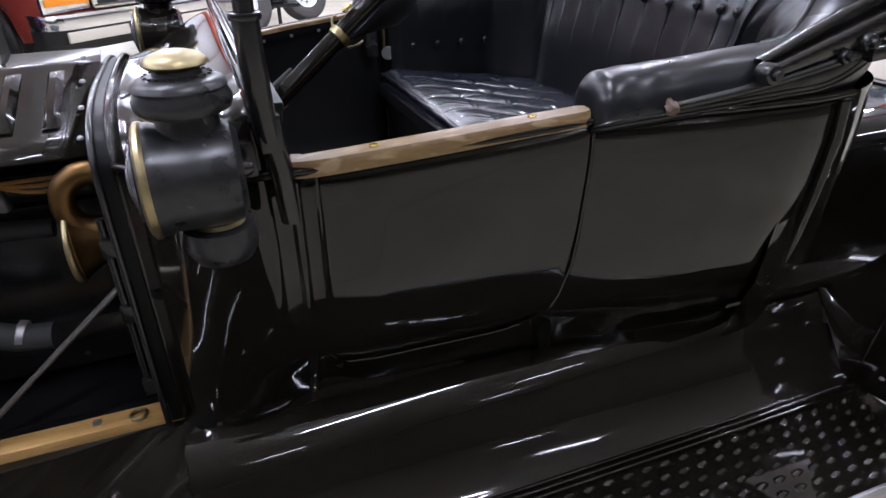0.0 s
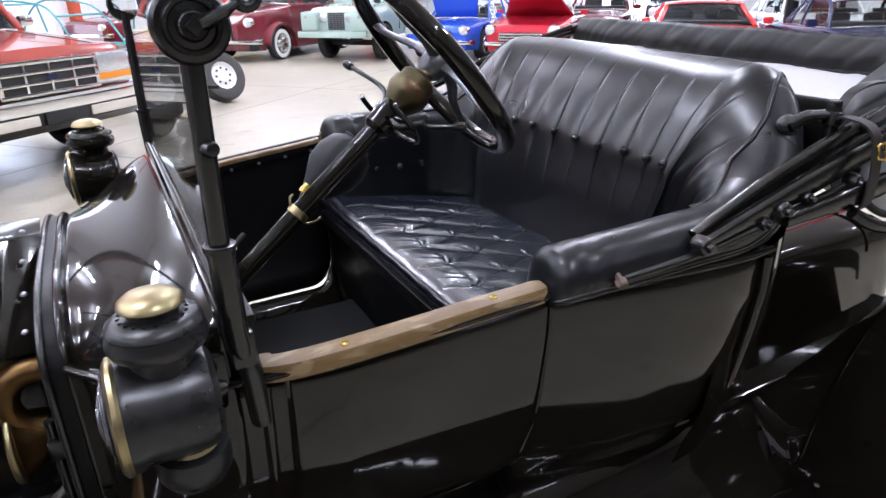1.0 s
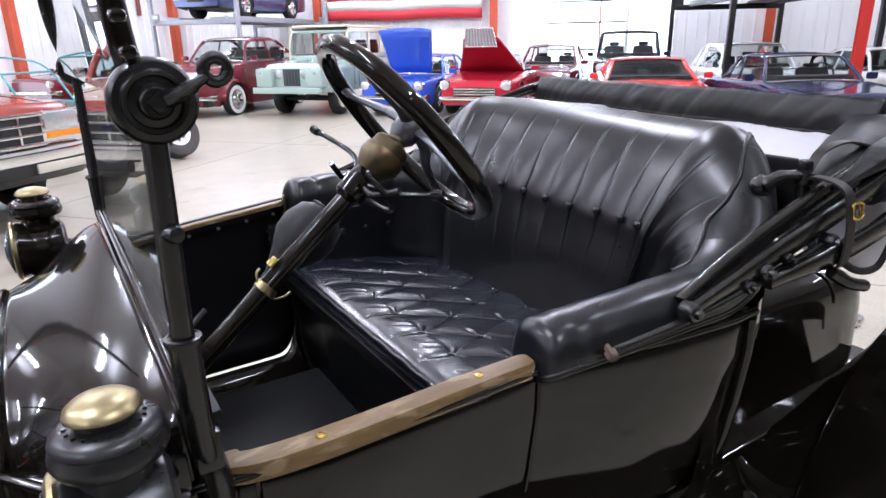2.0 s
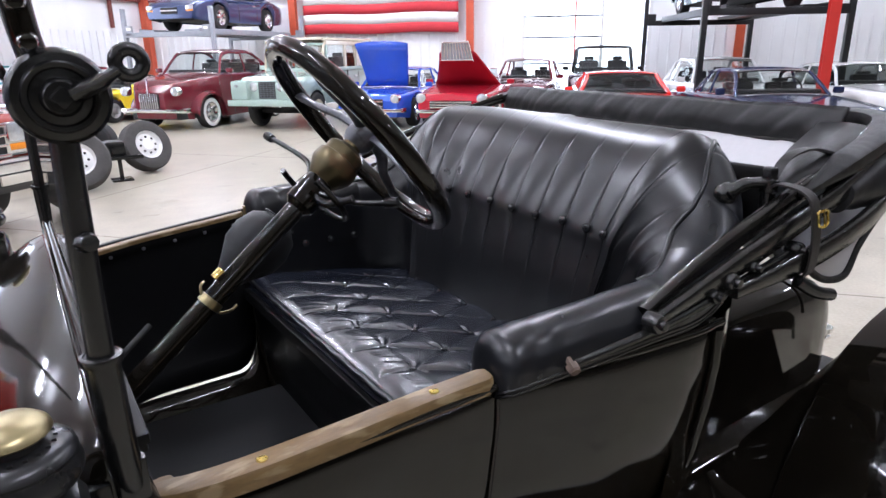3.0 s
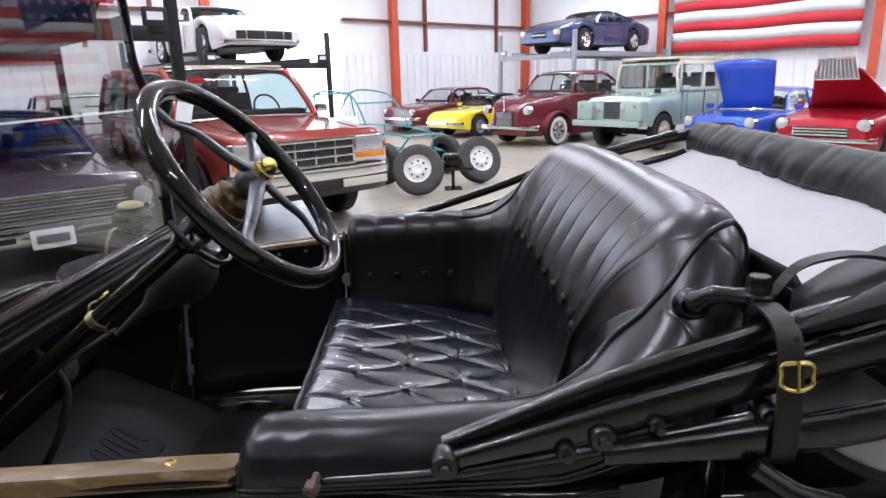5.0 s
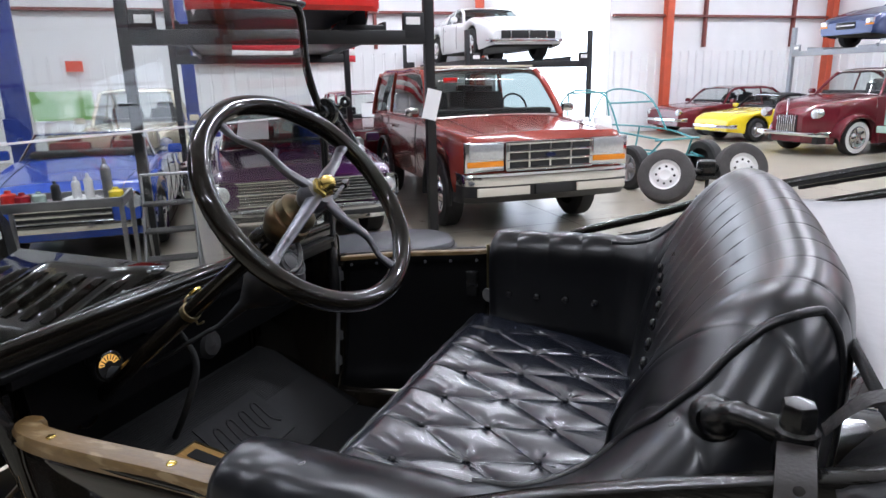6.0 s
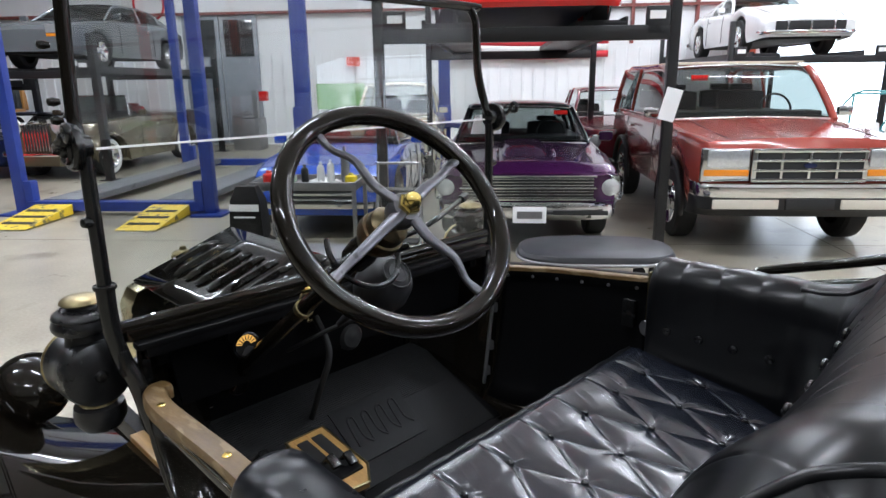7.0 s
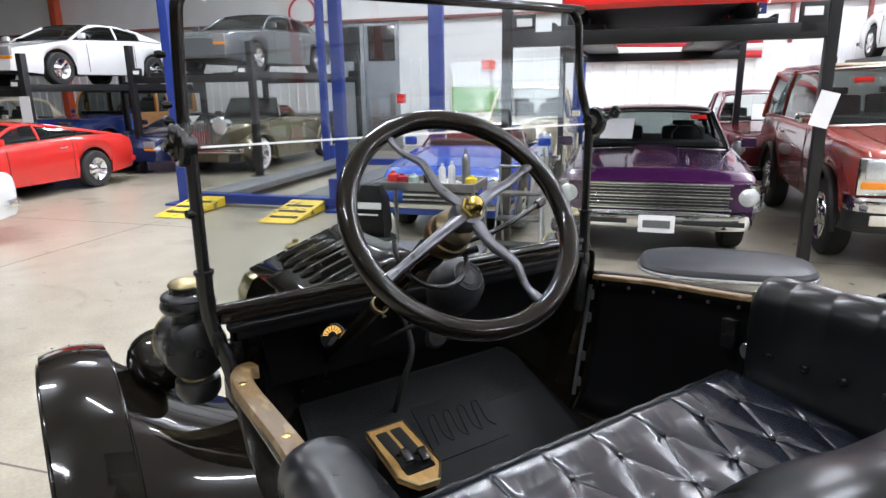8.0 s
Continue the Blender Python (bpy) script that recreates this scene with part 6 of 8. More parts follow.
def wheel_set(root, wb, track, r, wid, rim_mat, white=False, z0=0.0, rim=0.62):
    for sx in (1, -1):
        for sy in (1, -1):
            o = Vector((sx * wb / 2, sy * track / 2, r))
            ax = (0, sy, 0)
            bm = bmesh.new()
            h = wid / 2
            lathe(bm, [(r * rim, -h), (r * 0.9, -h), (r * 0.985, -h * 0.75), (r, -h * 0.4), (r, h * 0.4), (r * 0.985, h * 0.75), (r * 0.9, h), (r * rim, h), (r * rim * 0.96, h * 0.5), (0, h * 0.3)], o, ax, 26)
            w = part("wheel", bm, RUBBER, root)
            bm = bmesh.new()
            lathe(bm, [(r * rim, h * 0.9), (r * rim * 0.97, h * 1.04), (r * rim * 0.86, h * 0.8), (r * rim * 0.5, h * 0.55), (r * 0.2, h * 0.95), (r * 0.12, h * 1.05), (0, h * 1.06)], o, ax, 22)
            for k in range(5):
                a = 2 * math.pi * k / 5
                box(bm, o + Vector((r * rim * 0.5 * math.cos(a), sy * h * 0.8, r * rim * 0.5 * math.sin(a))), (r * rim * 0.75, h * 0.3, r * 0.10), 0, Matrix.Rotation(-a, 3, "Y"))
            part("rim", bm, rim_mat, w)
            if white:
                bm = bmesh.new()
                lathe(bm, [(r * rim * 1.03, h * 1.015), (r * 0.88, h * 1.015), (r * 0.88, h * 0.9)], o, ax, 26)
                part("whitewall", bm, WHITE, w)


def motor(label, at, rz, L, W, H, wb, r, line, cab, mat, z=0.0, roof=None, sill=0.22, wfront=0.86, wrear=0.88, glass=CARGLASS, rimm=CHROME, white=False, grille=None, lamps=None, bumper=None, group="parked cars", category="car", rim=0.62, cabw=0.86, roofw=0.70, tail=True, arch=0.055, trim=None, wheels=True, sail=0.3):
    """A car with its nose towards +x. line: (x, z) of hood, belt and deck from nose to tail; cab: x of screen foot, roof front, roof rear, rear foot."""
    root = thing("car", label, category, group, at=(at[0], at[1], z), rz=rz)
    n = 60
    xs = [L / 2 - L * i / n for i in range(n + 1)]
    line_up = sorted(line)

    def ztop(x):
        return table(line_up, x) - 0.03 * max(0.0, (abs(x) / (L / 2) - 0.965) / 0.035) ** 2

    def hw(x):
        e = abs(x) / (L / 2)
        k = (wfront if x > 0 else wrear)
        return W / 2 * (1 - (1 - k) * max(0.0, (e - 0.45) / 0.55) ** 2.2) * (1 - 0.05 * max(0.0, (e - 0.955) / 0.045) ** 2)

    def zlow(x):
        zb = sill + 0.06 * max(0.0, (abs(x) / (L / 2) - 0.75) / 0.25)
        for xw in (wb / 2, -wb / 2):
            ra = r + arch
            if abs(x - xw) < ra:
                zb = max(zb, r + math.sqrt(ra * ra - (x - xw) ** 2))
        return zb

    # stations get extra density round the arches
    for xw in (wb / 2, -wb / 2):
        xs += [xw + (r + arch) * q for q in (-1.001, -0.995, -0.96, -0.88, -0.7, -0.5, -0.25, 0, 0.25, 0.5, 0.7, 0.88, 0.96, 0.995, 1.001)]
    xs = sorted(set(round(x, 4) for x in xs if abs(x) <= L / 2), reverse=True)
    bm = bmesh.new()
    rings = []
    for x in xs:
        w, zt, zb = hw(x), ztop(x), zlow(x)
        zb = min(zb, zt - 0.06)
        ws = w * 0.985
        half = [(w * 0.945, zb), (w * 0.982, lerp(zb, zt, 0.22)), (w * 0.995, lerp(zb, zt, 0.45)), (w, lerp(zb, zt, 0.64)), (w * 0.994, lerp(zb, zt, 0.70)), (w * 0.985, lerp(zb, zt, 0.82)), (w * 0.965, zt - 0.034), (w * 0.935, zt - 0.010), (w * 0.88, zt + 0.002), (w * 0.70, zt + 0.006), (w * 0.45, zt + 0.020), (0.0, zt + 0.028)]
        rings.append([(x, y, zz) for y, zz in half] + [(x, -y, zz) for y, zz in reversed(half[:-1])])
    V = loft(bm, rings)
    bm.faces.new(V[0])
    bm.faces.new(V[-1])
    body = part("body", bm, mat, root, "", 40)
    bm = bmesh.new()
    box(bm, (0, 0, sill + 0.10), (L * 0.93, W * 0.72, 0.16), 0.02)
    part("underbody", bm, DARK, root)
    if cab:
        xf, tf, tr, xr = cab
        zf, zr = ztop(xf), ztop(xr)
        wb0, wt = W / 2 * cabw, W / 2 * roofw
        rm = roof or mat
        if H > 0:
            tm = CHROME if (bumper and bumper[2] is CHROME) or trim is CHROME else DARK
            NU = 8
            crv = spl([(xf, 0, zf), (tf, 0, H - 0.045), (lerp(tf, tr, 0.5), 0, H), (tr, 0, H - 0.045), (xr, 0, zr)], NU)
            zmid = ztop(lerp(xf, xr, 0.5))

            def edge_w(p):
                return lerp(wb0, wt, sstep(0.0, 1.0, max(0.0, (p.z - ztop(p.x)) / (H - zmid))) ** 0.8)

            QS = (-1, -0.94, -0.8, -0.45, 0, 0.45, 0.8, 0.94, 1)

            def band(i0, i1, grow=0.0):
                rows = []
                for i in range(i0, i1 + 1):
                    p, w = crv[i], edge_w(crv[i])
                    t = (crv[min(i + 1, len(crv) - 1)] - crv[max(i - 1, 0)]).normalized()
                    nn = Vector((-t.z, 0, t.x))
                    if nn.z < 0:
                        nn = -nn
                    rows.append([p + nn * (0.035 * (1 - abs(q) ** 2.5) - 0.012 + grow) + Vector((0, w * q, 0)) for q in QS])
                return rows

            for nm, i0, i1, mt in (("windshield", 0, NU, glass), ("roof", NU, 3 * NU, rm), ("rear_window", 3 * NU, 4 * NU, glass)):
                bm = bmesh.new()
                loft(bm, band(i0, i1))
                ob = part(nm, bm, mt, root)
                if mt is glass:
                    ob.visible_shadow = False
                else:
                    ob.modifiers.new("thick", "SOLIDIFY").thickness = 0.02
            for i0, i1 in ((0, NU), (3 * NU, 4 * NU)):
                R = band(i0, i1, 0.004)
                bm = bmesh.new()
                tube(bm, [r[0] for r in R] + R[-1][1:-1] + [r[-1] for r in reversed(R)] + list(reversed(R[0][1:-1])), 0.013, 6, closed=True)
                part("screen_trim", bm, tm, root)
            for s in (1, -1):
                for i0, i1 in ((0, NU), (3 * NU, 4 * NU)):
                    bm = bmesh.new()
                    tube(bm, [crv[i] + Vector((0, s * edge_w(crv[i]), -0.014)) for i in range(i0, i1 + 1)], 0.042 if L == 4.55 else 0.030, 6)
                    part("pillar", bm, rm, root)
                # side glass, rail above it and the sail panel behind
                iq = int(lerp(3 * NU, 4 * NU, sail))

                def column(i, v0, v1):
                    p, w = crv[i], edge_w(crv[i])
                    zb = ztop(p.x)
                    return [(p.x, s * (lerp(wb0, w, v) + 0.012 * math.sin(math.pi * v)), lerp(zb, p.z - 0.012, v)) for v in (v0, lerp(v0, v1, 0.5), v1)]

                half = NU * 2 + (1 if xf - xr > 2.6 else 3)
                for i0, i1 in ((1, half), (half, iq)):
                    bm = bmesh.new()
                    loft(bm, [column(i, 0.02, 0.88) for i in range(i0, i1 + 1)])
                    part("side_window", bm, glass, root).visible_shadow = False
                bm = bmesh.new()
                loft(bm, [column(i, 0.87, 1.0) for i in range(1, iq + 1)])
                part("roof_rail", bm, rm, root).modifiers.new("thick", "SOLIDIFY").thickness = 0.015
                bm = bmesh.new()
                loft(bm, [column(i, 0.0, 1.0) for i in range(iq, 4 * NU + 1)])
                part("sail_panel", bm, rm, root).modifiers.new("thick", "SOLIDIFY").thickness = 0.015
                bm = bmesh.new()
                c0 = column(half, 0.0, 0.95)
                tube(bm, c0, 0.022, 6)
                part("pillar", bm, rm, root)
                bm = bmesh.new()
                P = [lerp(xf, xr, k / 8) for k in range(9)]
                tube(bm, [(x, s * (wb0 + 0.012), ztop(x) + 0.004) for x in P], 0.010, 6)
                part("belt_trim", bm, tm, root)
        else:
            # open two-seater with a low screen
            bm = bmesh.new()
            plate(bm, [(xf, wb0, zf), (xf, -wb0, zf), (tf, -wt, -H), (tf, wt, -H)], 0.012)
            part("windshield", bm, glass, root)
            bm = bmesh.new()
            tube(bm, [(xf, wb0, zf), (tf, wt, -H), (tf, -wt, -H), (xf, -wb0, zf)], 0.018, 6)
            part("screen_frame", bm, CHROME, root)
    if cab:
        # cabin floor, dash, seats and steering wheel
        xf, tf, tr, xr = cab
        wb0 = W / 2 * cabw
        bm = bmesh.new()
        loft(bm, [[(x, wb0 * q, ztop(x) + 0.036) for q in (-0.97, 0, 0.97)] for x in [lerp(xf - 0.03, xr + 0.03, k / 8) for k in range(9)]])
        part("cabin", bm, CABIN, root)
        bm = boxes(((xf - 0.24, 0, ztop(xf) + 0.05), (0.30, wb0 * 1.8, 0.07), 0.025))
        part("dash", bm, CABIN, root)
        top_z = abs(H)
        rows_x = [lerp(xf, xr, 0.50)] + ([lerp(xf, xr, 0.74)] if xf - xr > 2.2 else [])
        for xs0 in rows_x:
            for s in (1, -1):
                zb = ztop(xs0)
                hh = max(0.22, (top_z - zb) * 0.62)
                bm = bmesh.new()
                box(bm, (xs0, s * wb0 * 0.48, zb + hh * 0.36), (0.13, wb0 * 0.66, hh * 0.75), 0.05, Matrix.Rotation(radians(-8), 3, "Y").to_3x3())
                box(bm, (xs0 - 0.03, s * wb0 * 0.48, zb + hh * 0.86), (0.09, wb0 * 0.34, hh * 0.24), 0.035)
                part("seat", bm, SEATRED if roof is SEATRED else CABIN, root)
        bm = bmesh.new()
        sc = Vector((xf - 0.42, wb0 * 0.48, ztop(xf) + 0.10))
        tube(bm, [sc + Vector((-0.07 * math.sin(a), 0.17 * math.cos(a), 0.16 * math.sin(a))) for a in [k * math.pi / 10 for k in range(20)]], 0.013, 6, closed=True)
        part("steering_wheel", bm, DARK, root)
        for s in (1, -1):
            bm = bmesh.new()
            P = [lerp(L / 2 - 0.06, xf + 0.05, k / 10) for k in range(11)]
            tube(bm, [(x, s * hw(x) * 0.72, ztop(x) + 0.0065) for x in P], 0.005, 4)
            part("hood_seam", bm, DARK, root)
    if grille:
        gw, z0, z1, nb, horiz, gm = grille
        bm = bmesh.new()
        box(bm, (L / 2 + 0.004, 0, (z0 + z1) / 2), (0.05, gw, z1 - z0), 0.012)
        g = part("grille", bm, DARK, root)
        for k in range(nb):
            t = (k + 0.5) / nb
            bm = bmesh.new()
            if horiz:
                box(bm, (L / 2 + 0.030, 0, lerp(z0, z1, t)), (0.02, gw, 0.28 * (z1 - z0) / nb if nb > 4 else 0.03), 0.003)
            else:
                box(bm, (L / 2 + 0.030, lerp(-gw / 2, gw / 2, t), (z0 + z1) / 2), (0.02, 0.4 * gw / nb if nb > 4 else 0.03, z1 - z0), 0.003)
            part("bar", bm, gm, g)
    if lamps:
        ly, lz, lr, shape = lamps
        for s in (1, -1):
            xl = L / 2 - (L / 2) * 0.0
            bm = bmesh.new()
            if shape == "round":
                lathe(bm, [(lr * 1.12, -0.12), (lr * 1.15, 0.012), (lr * 1.02, 0.03), (lr, 0.02)], (xl - 0.03, s * ly, lz), (1, 0, 0), 20)
                lp = part("headlight", bm, CHROME, root)
                bm = bmesh.new()
                lathe(bm, [(lr, 0.02), (lr * 0.7, 0.045), (0, 0.055)], (xl - 0.03, s * ly, lz), (1, 0, 0), 20)
                part("lens", bm, LENS, lp)
            else:
                box(bm, (xl - 0.02, s * ly, lz), (0.06, lr * 2, lr * 1.1), 0.012)
                part("headlight", bm, LENS, root)
                bm = bmesh.new()
                box(bm, (xl - 0.02, s * ly, lz - lr * 0.8), (0.055, lr * 2, lr * 0.42), 0.01)
                part("turn_lamp", bm, AMBER, root)
    if bumper:
        bz, bh, bmts = bumper
        for sx in (1, -1):
            bm = bmesh.new()
            P = [(sx * (L / 2 - 0.22), W / 2 * 0.97), (sx * (L / 2 - 0.02), W / 2 * 0.90), (sx * (L / 2 + 0.06), W / 2 * 0.6), (sx * (L / 2 + 0.075), 0), (sx * (L / 2 + 0.06), -W / 2 * 0.6), (sx * (L / 2 - 0.02), -W / 2 * 0.90), (sx * (L / 2 - 0.22), -W / 2 * 0.97)]
            Q = spl([(x, y, 0) for x, y in P], 4)
            loft(bm, [[(p.x - sx * 0.03, p.y, bz - bh / 2), (p.x + sx * 0.015, p.y, bz - bh * 0.35), (p.x + sx * 0.022, p.y, bz), (p.x + sx * 0.015, p.y, bz + bh * 0.35), (p.x - sx * 0.03, p.y, bz + bh / 2)] for p in Q])
            part("bumper", bm, bmts, root)
    if tail:
        for s in (1, -1):
            bm = bmesh.new()
            box(bm, (-L / 2 - 0.004, s * W * 0.34, ztop(-L / 2) - 0.12), (0.03, 0.18, 0.10), 0.01)
            part("tail_lamp", bm, P_DRED, root)
    # door seams and handles
    if cab:
        for s in (1, -1):
            for q in (0.12, 0.60):
                bm = bmesh.new()
                x = lerp(cab[0], cab[3], q)
                tube(bm, [(x, s * (hw(x) + 0.001), sill + 0.06), (x, s * (hw(x) + 0.001), lerp(sill, ztop(x), 0.6)), (x, s * hw(x) * 0.985, ztop(x) - 0.05)], 0.005, 4)
                part("door_seam", bm, DARK, root)
        for s in (1, -1):
            x = lerp(cab[0], cab[3], 0.52)
            bm = boxes(((x, s * (hw(x) + 0.008), lerp(sill, ztop(x), 0.78)), (0.14, 0.03, 0.025), 0.006))
            part("door_handle", bm, CHROME, root)
            x = cab[0] - 0.12
            bm = boxes(((x, s * (hw(x) + 0.09), ztop(x) + 0.07), (0.08, 0.16, 0.11), 0.03))
            part("mirror", bm, trim or mat, root)
    if wheels:
        wheel_set(root, wb, W - 0.24, r, 0.21, rimm, white, rim=rim)
    return root


def pontoon(root, mat, wb, W, r, front=True):
    """Rounded separate fenders of older cars."""
    for sx in ((1, -1) if front else (-1,)):
        for s in (1, -1):
            bm = bmesh.new()
            rings = []
            for i in range(15):
                a = math.pi * (i / 14) * 1.08 - 0.04
                R = r + 0.11
                cx, cz = sx * wb / 2 + R * 1.12 * math.cos(a), r + R * math.sin(a) * 1.02
                rings.append([(cx, s * (W / 2 - 0.30), cz - 0.05), (cx, s * (W / 2 - 0.20), cz + 0.03), (cx, s * (W / 2 - 0.06), cz + 0.02), (cx, s * (W / 2 + 0.005), cz - 0.03), (cx, s * (W / 2 + 0.01), cz - 0.09)])
            loft(bm, rings)
            ob = part("fender", bm, mat, root)
            ob.modifiers.new("thick", "SOLIDIFY").thickness = 0.012


def sheet_on(root, pts, mat=PAPER, name="paper_sheet"):
    bm = bmesh.new()
    plate(bm, pts, 0.006)
    part(name, bm, mat, root, "white paper sheet")


REFLECTION_STRIP = paint("reflection_strip", (0.60, 0.56, 0.48))
# off-roader with a chrome grille
B = motor("orange-red boxy off-roader with a chrome grille and bumper", (-2.42, 7.22), HALL_ANG, 4.55, 1.92, 1.82, 2.66, 0.385,
          [(2.275, 1.04), (2.2, 1.10), (1.0, 1.20), (0.75, 1.22), (-2.2, 1.22), (-2.275, 1.15)], (0.85, 0.30, -2.05, -2.24), P_ORANGE, glass=CARGLASS, sill=0.46, cabw=0.93, roofw=0.82, wfront=0.95, wrear=0.97, bumper=None, rimm=CHROME, arch=0.07, trim=CHROME, sail=0.6)
bm = boxes(((2.285, 0, 0.885), (0.05, 0.96, 0.30), 0.015))
g = part("grille", bm, DARK, B)
for k in range(4):
    bm = boxes(((2.312, 0, 0.75 + 0.09 * k), (0.02, 0.98, 0.036 if k in (0, 3) else 0.024), 0.004))
    part("bar", bm, CHROME, g)
for k in range(5):
    bm = boxes(((2.310, -0.48 + 0.24 * k, 0.885), (0.02, 0.040 if k in (0, 4) else 0.024, 0.30), 0.004))
    part("bar", bm, CHROME, g)
bm = bmesh.new()
lathe(bm, [(0.060, 0), (0.055, 0.012), (0, 0.015)], (2.322, 0, 0.885), (1, 0, 0), 20, 0.42)
part("badge", bm, P_NAVY, g, "small oval badge")
for s in (1, -1):
    bm = boxes(((2.262, s * 0.715, 0.885), (0.05, 0.45, 0.31), 0.02))
    part("lamp_housing", bm, CHROME, B)
    bm = boxes(((2.275, s * 0.705, 0.945), (0.06, 0.38, 0.17), 0.03))
    part("headlight", bm, LENS, B)
    bm = boxes(((2.272, s * 0.715, 0.815), (0.06, 0.40, 0.062), 0.015))
    part("turn_lamp", bm, AMBER, B, "amber turn lamp")
    # pale reflection in the lower bumper, painted as a cream strip
    bm = boxes(((2.400, s * 0.56, 0.545), (0.03, 0.58, 0.088), 0.012))
    part("bumper_reflection", bm, REFLECTION_STRIP, B, "pale reflection in the bumper, painted as a strip")
    for sx in (1, -1):
        bm = bmesh.new()
        tube(bm, [(sx * 1.33 + 0.465 * math.cos(a), s * 0.955, 0.385 + 0.465 * math.sin(a)) for a in [radians(-8 + 14 * k) for k in range(15)]], 0.034, 8, flat=0.8)
        part("arch_trim", bm, LIFT_BLACK, B)
bm = bmesh.new()
Q = spl([(2.10, 0.975, 0), (2.30, 0.93, 0), (2.385, 0.70, 0), (2.395, 0, 0), (2.385, -0.70, 0), (2.30, -0.93, 0), (2.10, -0.975, 0)], 5)
loft(bm, [[(p.x - 0.08, p.y, 0.725), (p.x - 0.01, p.y, 0.722), (p.x + 0.012, p.y, 0.70), (p.x + 0.016, p.y, 0.655), (p.x + 0.006, p.y, 0.605), (p.x - 0.012, p.y, 0.600)] for p in Q])
part("bumper", bm, CHROME, B, "thick chrome bumper")
bm = bmesh.new()
loft(bm, [[(p.x - 0.012, p.y, 0.605), (p.x - 0.004, p.y, 0.60), (p.x - 0.004, p.y, 0.49), (p.x - 0.03, p.y, 0.475), (p.x - 0.07, p.y, 0.42), (p.x - 0.14, p.y, 0.41)] for p in Q])
part("valance", bm, LIFT_BLACK, B)
bm = boxes(((2.402, 0, 0.545), (0.03, 0.42, 0.10), 0.01))
part("plate_holder", bm, DARK, B)
bm = boxes(((-0.85, 0, 1.825), (2.3, 1.50, 0.03), 0.012))
part("roof_cap", bm, P_CREAM, B, "cream roof cap")
bm = boxes(((0.50, -0.48, 1.66), (0.02, 0.18, 0.06), 0.0))
part("sticker", bm, P_RED, B, "red windshield sticker")

# purple sixties saloon
N2 = motor("dark purple sixties muscle saloon with a hood scoop", (-4.45, 5.74), HALL_ANG, 4.65, 1.80, 1.37, 2.79, 0.33,
           [(2.325, 0.80), (2.2, 0.86), (0.8, 0.94), (0.6, 0.95), (-1.2, 0.93), (-2.2, 0.88), (-2.325, 0.80)], (0.85, 0.35, -0.85, -1.35), P_PURPLE, roof=P_BLACKC, wfront=0.97, sill=0.31, bumper=(0.435, 0.17, CHROME), lamps=(0.785, 0.66, 0.092, "round"), grille=(1.25, 0.55, 0.76, 7, True, CHROME))
bm = bmesh.new()
rg = []
for k in range(9):
    x = lerp(2.12, 0.98, k / 8)
    z0, hgt = table([(0.8, 0.94), (2.2, 0.86)], x) + 0.012, 0.062 * sstep(0, 0.8, k / 8)
    rg.append([(x, y, z0 + hgt * q) for y, q in ((-0.27, 0), (-0.22, 0.5), (-0.19, 0.95), (-0.10, 1), (0, 1.08), (0.10, 1), (0.19, 0.95), (0.22, 0.5), (0.27, 0))])
loft(bm, rg, False, True)
part("hood_scoop", bm, P_PURPLE, N2)
for s in (1, -1):
    bm = bmesh.new()
    tube(bm, spl([(1.98, s * 0.285, 0.90), (1.90, s * 0.285, 0.935), (1.70, s * 0.285, 0.955), (1.5, s * 0.285, 0.945)], 4), [0.006] * 3 + [0.016] * 8 + [0.008] * 2, 8)
    part("hood_trim", bm, CHROME, N2)
    bm = boxes(((2.300, s * 0.785, 0.66), (0.05, 0.235, 0.25), 0.07))
    part("lamp_bezel", bm, CHROME, N2)
for z in (0.545, 0.655, 0.770):
    bm = boxes(((2.348, 0, z), (0.03, 1.30, 0.020), 0.006))
    part("grille_rail", bm, CHROME, N2)
for k in range(13):
    bm = boxes(((2.342, -0.6 + 0.1 * k, 0.655), (0.02, 0.010, 0.21), 0.002))
    part("grille_upright", bm, CHROME, N2)
bm = boxes(((2.425, 0.02, 0.41), (0.012, 0.32, 0.16), 0.01))
pl = part("number_plate", bm, PAPER, N2, "white number plate with a blue bar")
bm = boxes(((2.433, 0.02, 0.41), (0.004, 0.24, 0.07)))
part("plate_bar", bm, STEEL, pl)
for s in (1, -1):
    bm = boxes(((2.418, s * 0.50, 0.430), (0.012, 0.52, 0.045), 0.004))
    part("bumper_slot", bm, DARK, N2)
sheet_on(N2, [(0.80, -0.24, 1.05), (0.80, -0.60, 1.05), (0.60, -0.55, 1.26), (0.60, -0.22, 1.26)])
bm = boxes(((0.58, 0.47, 1.28), (0.012, 0.16, 0.05), 0, Matrix.Rotation(radians(-42), 3, "Y")))
part("sticker", bm, P_RED, N2, "red sticker")

# blue sports car with its tools in front
C5 = motor("bright blue classic sports car with red seats", (-6.25, 4.45), HALL_ANG, 4.05, 1.62, -1.16, 2.4, 0.31,
           [(2.02, 0.66), (1.8, 0.76), (0.6, 0.88), (0.4, 0.88), (-1.2, 0.84), (-2.02, 0.72)], (0.5, 0.25, -0.6, -0.95), P_BLUE, roof=SEATRED, bumper=(0.40, 0.10, CHROME), lamps=(0.60, 0.60, 0.085, "round"), grille=(0.85, 0.42, 0.60, 3, True, CHROME), glass=CARGLASS_PALE)
bm = boxes(((-0.55, 0, 0.99), (0.30, 1.30, 0.28), 0.10))
part("soft_top", bm, P_CREAM, C5, "folded cream soft top")

